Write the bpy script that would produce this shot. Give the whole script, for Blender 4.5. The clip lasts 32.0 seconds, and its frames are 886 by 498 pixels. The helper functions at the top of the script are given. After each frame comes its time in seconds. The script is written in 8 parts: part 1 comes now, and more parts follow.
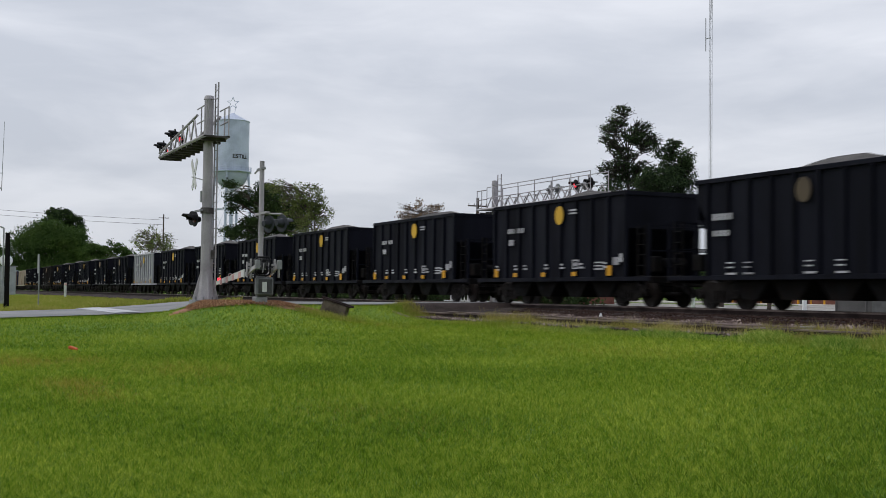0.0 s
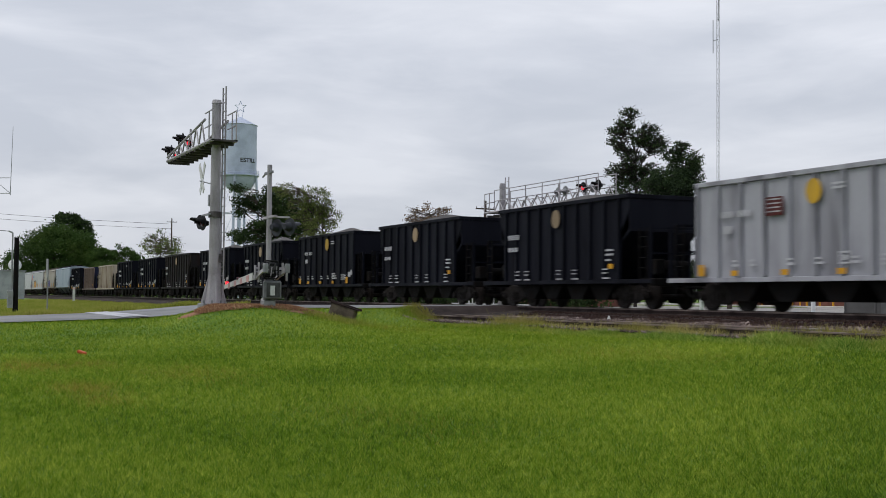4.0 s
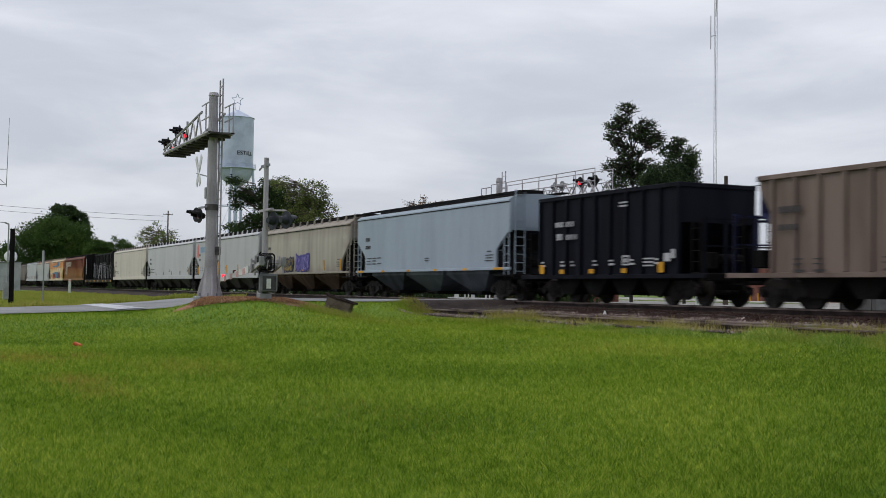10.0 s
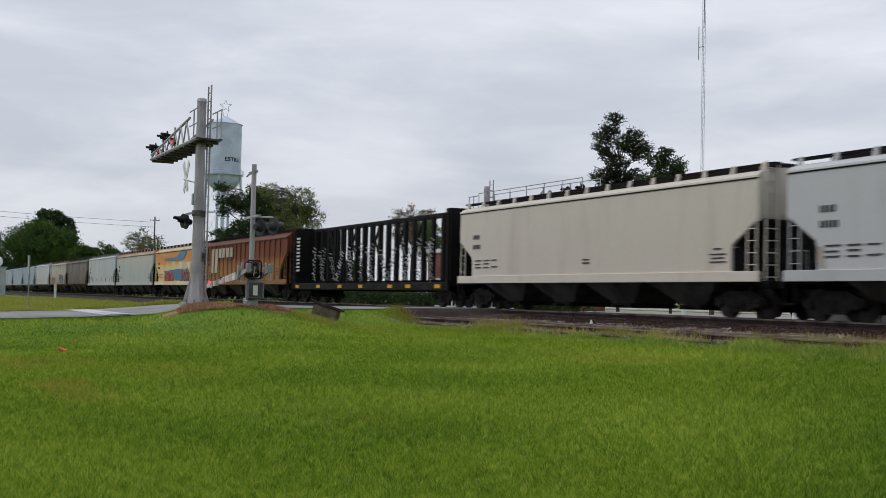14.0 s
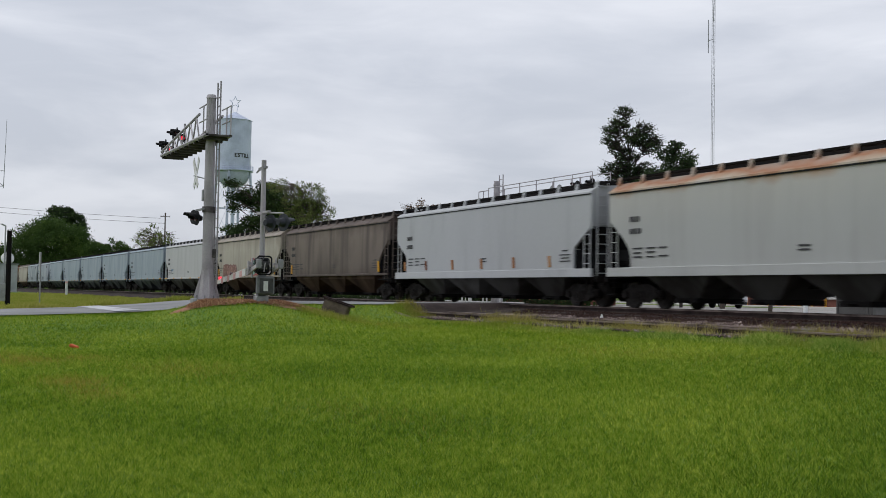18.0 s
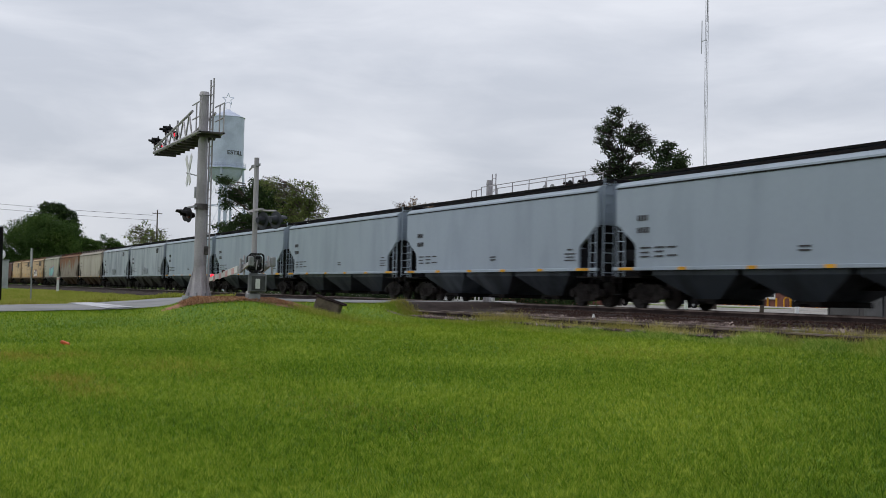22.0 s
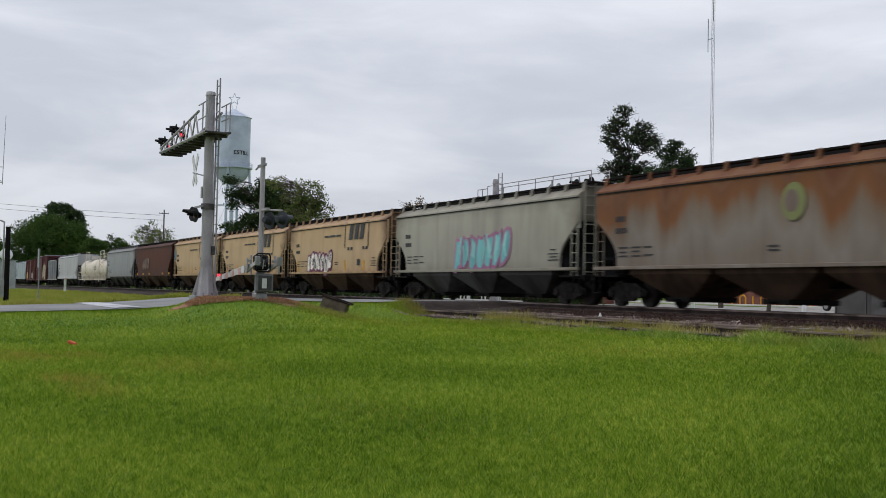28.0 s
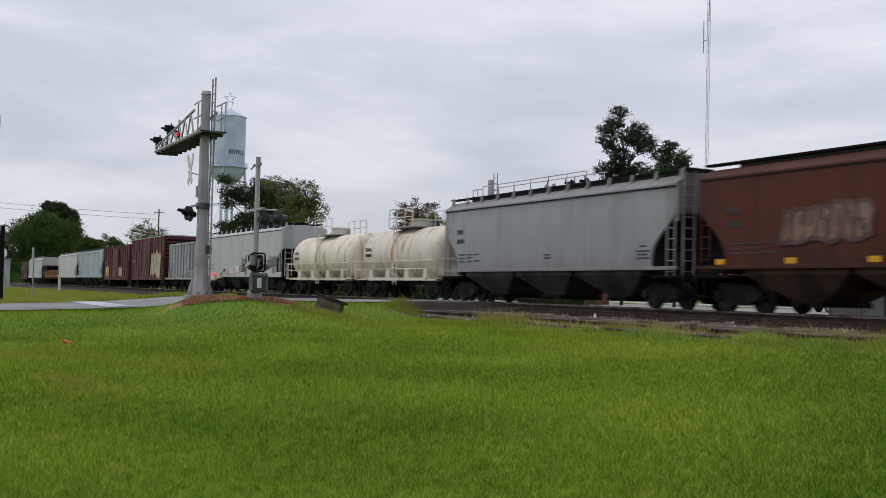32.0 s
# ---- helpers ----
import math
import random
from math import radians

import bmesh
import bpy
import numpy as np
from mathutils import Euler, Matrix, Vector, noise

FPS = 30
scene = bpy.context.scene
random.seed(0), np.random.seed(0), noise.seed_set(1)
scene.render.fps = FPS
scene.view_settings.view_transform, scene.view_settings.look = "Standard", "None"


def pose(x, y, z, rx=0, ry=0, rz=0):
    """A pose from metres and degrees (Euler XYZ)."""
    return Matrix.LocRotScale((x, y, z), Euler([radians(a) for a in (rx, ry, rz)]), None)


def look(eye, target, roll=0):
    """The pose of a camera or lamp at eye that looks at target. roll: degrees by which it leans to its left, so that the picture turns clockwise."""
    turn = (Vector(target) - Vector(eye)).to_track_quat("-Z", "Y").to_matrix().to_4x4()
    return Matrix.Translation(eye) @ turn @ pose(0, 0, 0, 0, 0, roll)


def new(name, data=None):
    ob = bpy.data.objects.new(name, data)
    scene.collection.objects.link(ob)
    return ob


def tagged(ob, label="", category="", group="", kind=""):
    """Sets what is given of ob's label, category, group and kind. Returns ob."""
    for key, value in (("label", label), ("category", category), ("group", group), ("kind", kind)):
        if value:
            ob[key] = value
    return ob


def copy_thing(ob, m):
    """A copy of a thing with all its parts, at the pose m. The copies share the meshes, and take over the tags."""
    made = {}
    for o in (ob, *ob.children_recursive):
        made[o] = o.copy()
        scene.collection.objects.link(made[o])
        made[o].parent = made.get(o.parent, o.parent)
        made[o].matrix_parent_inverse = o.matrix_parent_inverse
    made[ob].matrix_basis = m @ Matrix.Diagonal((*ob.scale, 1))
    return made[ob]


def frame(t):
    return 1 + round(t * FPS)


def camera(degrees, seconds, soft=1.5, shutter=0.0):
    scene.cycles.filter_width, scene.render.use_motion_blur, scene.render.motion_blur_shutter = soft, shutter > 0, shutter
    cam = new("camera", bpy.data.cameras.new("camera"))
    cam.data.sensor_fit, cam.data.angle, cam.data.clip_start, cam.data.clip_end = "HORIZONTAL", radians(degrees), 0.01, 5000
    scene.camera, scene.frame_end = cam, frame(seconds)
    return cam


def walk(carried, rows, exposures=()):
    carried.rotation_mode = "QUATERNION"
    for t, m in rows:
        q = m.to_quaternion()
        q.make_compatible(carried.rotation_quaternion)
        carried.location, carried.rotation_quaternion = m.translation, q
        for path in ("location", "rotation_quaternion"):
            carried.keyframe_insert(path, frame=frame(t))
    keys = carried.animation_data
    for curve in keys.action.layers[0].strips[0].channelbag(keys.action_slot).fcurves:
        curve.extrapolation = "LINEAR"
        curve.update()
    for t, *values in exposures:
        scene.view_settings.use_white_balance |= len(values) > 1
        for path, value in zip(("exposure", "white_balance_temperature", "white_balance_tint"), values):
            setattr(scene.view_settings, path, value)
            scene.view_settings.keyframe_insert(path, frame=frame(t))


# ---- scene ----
cam = camera(41.7, 32.0, soft=0.85, shutter=0.3)
PATH = [
    (0, pose(0, 0, 1.5, 92.176, -0.661, 64.705)), (0.5, pose(0, 0, 1.5, 92.103, -0.676, 64.827)), (1, pose(0, 0, 1.5, 91.949, -0.661, 64.940)),
    (1.5, pose(0, 0, 1.5, 92.020, -0.791, 65.192)), (2, pose(0, 0, 1.5, 92.107, -0.788, 65.338)), (2.5, pose(0, 0, 1.5, 92.184, -0.730, 65.047)),
    (3, pose(0, 0, 1.5, 92.210, -0.582, 65.001)), (3.5, pose(0, 0, 1.5, 92.258, -0.470, 65.053)), (5.5, pose(0, 0, 1.5, 92.721, -0.572, 65.332)),
    (6, pose(0, 0, 1.5, 92.872, -0.426, 65.540)), (6.5, pose(0, 0, 1.5, 92.842, -0.310, 65.690)), (7, pose(0, 0, 1.5, 92.676, -0.312, 65.820)),
    (7.5, pose(0, 0, 1.5, 92.496, -0.293, 65.927)), (8, pose(0, 0, 1.5, 92.133, -0.278, 65.813)), (8.5, pose(0, 0, 1.5, 91.867, -0.442, 65.630)),
    (9, pose(0, 0, 1.5, 91.906, -0.555, 65.164)), (9.5, pose(0, 0, 1.5, 91.896, -0.663, 64.918)), (10, pose(0, 0, 1.5, 92.032, -0.812, 64.904)),
    (10.5, pose(0, 0, 1.5, 92.093, -0.881, 64.660)), (11, pose(0, 0, 1.5, 92.178, -0.914, 64.635)), (11.5, pose(0, 0, 1.5, 92.448, -0.894, 64.666)),
    (12, pose(0, 0, 1.5, 92.752, -0.929, 64.838)), (12.5, pose(0, 0, 1.5, 92.890, -0.947, 64.754)), (13, pose(0, 0, 1.5, 92.792, -1.032, 64.682)),
    (13.5, pose(0, 0, 1.5, 92.471, -1.087, 64.492)), (14, pose(0, 0, 1.5, 92.447, -1.247, 64.258)), (14.5, pose(0, 0, 1.5, 92.420, -1.381, 64.167)),
    (16.5, pose(0, 0, 1.5, 92.418, -1.142, 64.645)), (17, pose(0, 0, 1.5, 92.379, -1.098, 64.782)), (17.5, pose(0, 0, 1.5, 92.300, -0.993, 64.816)),
    (18, pose(0, 0, 1.5, 92.186, -0.995, 64.760)), (18.5, pose(0, 0, 1.5, 92.147, -1.007, 64.704)), (19, pose(0, 0, 1.5, 92.196, -1.187, 64.472)),
    (19.5, pose(0, 0, 1.5, 92.235, -1.239, 64.472)), (20, pose(0, 0, 1.5, 92.299, -1.316, 64.395)), (20.5, pose(0, 0, 1.5, 92.384, -1.356, 64.369)),
    (21, pose(0, 0, 1.5, 92.311, -1.375, 64.421)), (21.5, pose(0, 0, 1.5, 92.209, -1.316, 64.451)), (22, pose(0, 0, 1.5, 92.132, -1.338, 64.372)),
    (22.5, pose(0, 0, 1.5, 92.189, -1.392, 64.330)), (23, pose(0, 0, 1.5, 92.356, -1.549, 64.382)), (23.5, pose(0, 0, 1.5, 92.341, -1.593, 64.602)),
    (24, pose(0, 0, 1.5, 92.456, -1.581, 64.707)), (24.5, pose(0, 0, 1.5, 92.524, -1.526, 64.822)), (25, pose(0, 0, 1.5, 92.476, -1.502, 64.835)),
    (25.5, pose(0, 0, 1.5, 92.444, -1.463, 64.738)), (27.5, pose(0, 0, 1.5, 92.084, -1.286, 64.670)), (28, pose(0, 0, 1.5, 92.089, -1.223, 64.693)),
    (28.5, pose(0, 0, 1.5, 92.152, -1.268, 64.678)), (29, pose(0, 0, 1.5, 92.166, -1.335, 64.670)), (29.5, pose(0, 0, 1.5, 92.123, -1.337, 64.670)),
    (30, pose(0, 0, 1.5, 92.039, -1.336, 64.670)), (30.5, pose(0, 0, 1.5, 92.035, -1.321, 64.634)), (31, pose(0, 0, 1.5, 91.917, -1.353, 64.539)),
    (31.5, pose(0, 0, 1.5, 91.871, -1.335, 64.589)), (32, pose(0, 0, 1.5, 92.103, -1.415, 64.441)),
]
walk(cam, PATH)

# ---- light: an overcast sky, one wide weak sun behind the clouds ----
world = bpy.data.worlds.new("overcast_sky")
scene.world = world
world.use_nodes = True
wn, wl = world.node_tree.nodes, world.node_tree.links
wn.clear()
w_out, w_bg = wn.new("ShaderNodeOutputWorld"), wn.new("ShaderNodeBackground")
w_sky = wn.new("ShaderNodeTexSky")
w_sky.sky_type, w_sky.sun_disc = "NISHITA", False
w_sky.sun_elevation, w_sky.sun_rotation = radians(52), radians(200)
w_dim = wn.new("ShaderNodeVectorMath")
w_dim.operation = "SCALE"
w_dim.inputs["Scale"].default_value = 0.10
wl.new(w_sky.outputs[0], w_dim.inputs[0])
w_co = wn.new("ShaderNodeTexCoord")
w_map = wn.new("ShaderNodeMapping")
w_map.inputs["Scale"].default_value = (1.0, 1.0, 4.2)
wl.new(w_co.outputs["Generated"], w_map.inputs[0])


def sky_noise(scale, detail, rough, dist, low, high):
    n, r = wn.new("ShaderNodeTexNoise"), wn.new("ShaderNodeMapRange")
    n.inputs["Scale"].default_value, n.inputs["Detail"].default_value = scale, detail
    n.inputs["Roughness"].default_value, n.inputs["Distortion"].default_value = rough, dist
    wl.new(w_map.outputs[0], n.inputs["Vector"])
    r.inputs["From Min"].default_value, r.inputs["From Max"].default_value = low, high
    r.interpolation_type = "SMOOTHSTEP"
    wl.new(n.outputs["Fac"], r.inputs["Value"])
    return r.outputs[0]


w_a, w_b = sky_noise(2.6, 5, 0.5, 0.6, 0.32, 0.68), sky_noise(7.0, 6, 0.55, 0.4, 0.3, 0.75)
w_mixf = wn.new("ShaderNodeMath")
w_mixf.operation = "MULTIPLY_ADD"
w_mixf.inputs[1].default_value = 0.35
wl.new(w_b, w_mixf.inputs[0])
w_af = wn.new("ShaderNodeMath")
w_af.operation = "MULTIPLY"
w_af.inputs[1].default_value = 0.65
wl.new(w_a, w_af.inputs[0])
wl.new(w_af.outputs[0], w_mixf.inputs[2])
w_ramp = wn.new("ShaderNodeValToRGB")
w_ramp.color_ramp.elements[0].position, w_ramp.color_ramp.elements[0].color = 0.1, (0.595, 0.63, 0.71, 1)
w_ramp.color_ramp.elements[1].position, w_ramp.color_ramp.elements[1].color = 0.85, (0.80, 0.825, 0.895, 1)
wl.new(w_mixf.outputs[0], w_ramp.inputs[0])
w_sep, w_low = wn.new("ShaderNodeSeparateXYZ"), wn.new("ShaderNodeMapRange")
wl.new(w_co.outputs["Generated"], w_sep.inputs[0])
for w_in, w_val in zip(("From Min", "From Max", "To Min", "To Max"), (0.0, 0.2, 0.86, 1.03)):
    w_low.inputs[w_in].default_value = w_val
wl.new(w_sep.outputs["Z"], w_low.inputs["Value"])
w_fall = wn.new("ShaderNodeVectorMath")
w_fall.operation = "SCALE"
wl.new(w_ramp.outputs[0], w_fall.inputs[0])
wl.new(w_low.outputs[0], w_fall.inputs["Scale"])
w_mix = wn.new("ShaderNodeMix")
w_mix.data_type = "RGBA"
w_mix.inputs["Factor"].default_value = 0.93
wl.new(w_dim.outputs[0], w_mix.inputs["A"])
wl.new(w_fall.outputs[0], w_mix.inputs["B"])
wl.new(w_mix.outputs["Result"], w_bg.inputs[0])
w_bg.inputs[1].default_value = 1.0
wl.new(w_bg.outputs[0], w_out.inputs[0])

sun = new("sun", bpy.data.lights.new("sun", "SUN"))
sun.data.energy, sun.data.angle, sun.data.color = 1.2, radians(25), (1.0, 0.97, 0.92)
sun.matrix_world = look((0, 0, 60), (18, 34, 0))

# ---- materials ----


def lin(r, g, b):
    return tuple(((c / 255) / 12.92 if c / 255 < 0.04045 else ((c / 255 + 0.055) / 1.055) ** 2.4) for c in (r, g, b))


def material(name, color, rough=0.7, metal=0.0, second=None, third=None, scale=3.0, fine=40.0, bump=0.2, stretch=(1, 1, 1),
             vary=0.12, fine_amount=0.25, spread=(0.42, 0.68), world_space=False, dist=0.0, spec=0.4):
    """A surface with a base colour, patches of a second colour, a fine grain and a little relief."""
    m = bpy.data.materials.new(name)
    m.use_nodes = True
    n, l = m.node_tree.nodes, m.node_tree.links
    b = n["Principled BSDF"]
    b.inputs["Roughness"].default_value, b.inputs["Metallic"].default_value = rough, metal
    b.inputs["Specular IOR Level"].default_value = spec
    co = n.new("ShaderNodeTexCoord")
    mp = n.new("ShaderNodeMapping")
    mp.inputs["Scale"].default_value = stretch
    info = n.new("ShaderNodeObjectInfo")
    if world_space:
        geo = n.new("ShaderNodeNewGeometry")
        l.new(geo.outputs["Position"], mp.inputs[0])
    else:
        off = n.new("ShaderNodeVectorMath")
        off.operation = "MULTIPLY_ADD"
        off.inputs[1].default_value = (37.0, 17.0, 0.0)
        l.new(info.outputs["Random"], off.inputs[0])
        l.new(co.outputs["Object"], off.inputs[2])
        l.new(off.outputs[0], mp.inputs[0])

    def tex(sc, detail, d=0.0):
        t = n.new("ShaderNodeTexNoise")
        t.inputs["Scale"].default_value, t.inputs["Detail"].default_value, t.inputs["Distortion"].default_value = sc, detail, d
        l.new(mp.outputs[0], t.inputs["Vector"])
        return t.outputs["Fac"]

    def mix(f, a, c):
        x = n.new("ShaderNodeMix")
        x.data_type = "RGBA"
        for sock, val in (("Factor", f), ("A", a), ("B", c)):
            s = [i for i in x.inputs if i.name == sock and (i.type == "RGBA" or sock == "Factor")][0]
            if isinstance(val, (tuple, float)):
                s.default_value = (*val, 1) if isinstance(val, tuple) else val
            else:
                l.new(val, s)
        return [o for o in x.outputs if o.type == "RGBA"][0]

    def span(val, lo, hi, to0=0.0, to1=1.0):
        r = n.new("ShaderNodeMapRange")
        r.interpolation_type = "SMOOTHSTEP"
        for i, q in zip(("From Min", "From Max", "To Min", "To Max"), (lo, hi, to0, to1)):
            r.inputs[i].default_value = q
        l.new(val, r.inputs["Value"])
        return r.outputs[0]

    big, small = tex(scale, 6, dist), tex(fine, 4)
    col = mix(span(big, *spread), color, second or tuple(c * 0.75 for c in color))
    if third:
        col = mix(span(tex(scale * 2.3, 7, dist), 0.52, 0.72), col, third)
    col = mix(span(small, 0.3, 0.7, 0.0, fine_amount), col, tuple(c * 0.45 for c in color))
    hsv = n.new("ShaderNodeHueSaturation")
    l.new(col, hsv.inputs["Color"])
    l.new(span(info.outputs["Random"], 0, 1, 1 - vary, 1 + vary), hsv.inputs["Value"])
    l.new(hsv.outputs[0], b.inputs["Base Color"])
    l.new(span(big, 0.3, 0.7, max(0.05, rough - 0.12), min(1, rough + 0.12)), b.inputs["Roughness"])
    if bump:
        bp = n.new("ShaderNodeBump")
        bp.inputs["Strength"].default_value, bp.inputs["Distance"].default_value = bump, 0.02
        l.new(small, bp.inputs["Height"])
        l.new(bp.outputs[0], b.inputs["Normal"])
    return m


def paint(name, rgb, dirt=(70, 62, 55), rust=None, amount=(0.45, 0.75), rough=0.6, gain=1.02, spec=0.22):
    """Weathered car paint: dirt in downward streaks, and rust where rust is given."""
    def up(c):
        return tuple(min(0.85, v * gain * k) for v, k in zip(lin(*c), (1.0, 0.98, 1.0)))
    return material(name, up(rgb), rough, 0.0, up(dirt), rust and up(rust), 0.9, 30.0, 0.08, (1.0, 1.0, 0.22), 0.06, 0.12, amount, dist=0.4, spec=spec)


def livery(name, bands, wob=0.1, across=0.5, streak=0.25, ends=None, rough=0.65, gain=0.95, spec=0.2):
    """Car paint in level bands with uneven, running edges: fading and rust, and on plain cars a darker foot and eaves.
    bands: (height over the rails, colour); streak: how dark the downward runs are; ends: (colour, distance from the
    middle where it begins, where it is full) for grime at the car's ends."""
    m = bpy.data.materials.new(name)
    m.use_nodes = True
    n, l = m.node_tree.nodes, m.node_tree.links
    b = n["Principled BSDF"]
    b.inputs["Roughness"].default_value, b.inputs["Specular IOR Level"].default_value = rough, spec
    co, info, sep = n.new("ShaderNodeTexCoord"), n.new("ShaderNodeObjectInfo"), n.new("ShaderNodeSeparateXYZ")
    l.new(co.outputs["Object"], sep.inputs[0])
    off = n.new("ShaderNodeVectorMath")
    off.operation = "MULTIPLY_ADD"
    off.inputs[1].default_value = (53.0, 17.0, 0.0)
    l.new(info.outputs["Random"], off.inputs[0])
    l.new(co.outputs["Object"], off.inputs[2])

    def tex(scale, stretch, detail=5.0, dist=0.3):
        mp, t = n.new("ShaderNodeMapping"), n.new("ShaderNodeTexNoise")
        mp.inputs["Scale"].default_value = stretch
        l.new(off.outputs[0], mp.inputs[0])
        t.inputs["Scale"].default_value, t.inputs["Detail"].default_value, t.inputs["Distortion"].default_value = scale, detail, dist
        l.new(mp.outputs[0], t.inputs["Vector"])
        return t.outputs["Fac"]

    def span(val, lo, hi, to0=0.0, to1=1.0):
        r = n.new("ShaderNodeMapRange")
        for i, q in zip(("From Min", "From Max", "To Min", "To Max"), (lo, hi, to0, to1)):
            r.inputs[i].default_value = q
        l.new(val, r.inputs["Value"])
        return r.outputs[0]

    def math_node(op, a, c):
        x = n.new("ShaderNodeMath")
        x.operation = op
        for sock, val in zip(x.inputs, (a, c)):
            if isinstance(val, float):
                sock.default_value = val
            else:
                l.new(val, sock)
        return x.outputs[0]

    def mix(f, a, c):
        x = n.new("ShaderNodeMix")
        x.data_type = "RGBA"
        l.new(f, x.inputs["Factor"])
        l.new(a, x.inputs["A"])
        if isinstance(c, tuple):
            x.inputs["B"].default_value = (*c, 1)
        else:
            l.new(c, x.inputs["B"])
        return x.outputs["Result"]

    def up(c):
        return tuple(min(0.85, v * gain) for v in lin(*c))

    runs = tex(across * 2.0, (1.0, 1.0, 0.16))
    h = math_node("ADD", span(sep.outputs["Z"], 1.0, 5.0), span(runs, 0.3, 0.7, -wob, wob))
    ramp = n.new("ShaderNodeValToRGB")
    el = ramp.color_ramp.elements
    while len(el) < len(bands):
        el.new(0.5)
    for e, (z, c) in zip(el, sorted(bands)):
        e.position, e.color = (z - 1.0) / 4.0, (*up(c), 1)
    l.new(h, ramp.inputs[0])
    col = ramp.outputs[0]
    dark = tuple(sum(up(c)[k] for _, c in bands) / len(bands) * 0.35 for k in range(3))
    col = mix(span(tex(1.7, (1.0, 1.0, 0.07), 6.0), 0.5, 0.72, 0.0, streak), col, dark)
    col = mix(span(tex(0.55, (1.0, 1.0, 0.5), 6.0), 0.5, 0.75, 0.0, streak * 0.8), col, dark)
    if ends:
        away = math_node("ADD", math_node("ABSOLUTE", sep.outputs["X"], 0.0), span(tex(1.1, (0.6, 1.0, 1.0)), 0.3, 0.7, -0.5, 0.5))
        col = mix(span(away, ends[1], ends[2], 0.0, 0.85), col, up(ends[0]))
    l.new(col, b.inputs["Base Color"])
    bp = n.new("ShaderNodeBump")
    bp.inputs["Strength"].default_value, bp.inputs["Distance"].default_value = 0.08, 0.02
    l.new(tex(28.0, (1.0, 1.0, 1.0), 3.0), bp.inputs["Height"])
    l.new(bp.outputs[0], b.inputs["Normal"])
    return m


def glow(name, rgb, strength):
    m = bpy.data.materials.new(name)
    m.use_nodes = True
    b = m.node_tree.nodes["Principled BSDF"]
    b.inputs["Base Color"].default_value = (*rgb, 1)
    b.inputs["Emission Color"].default_value, b.inputs["Emission Strength"].default_value = (*rgb, 1), strength
    return m


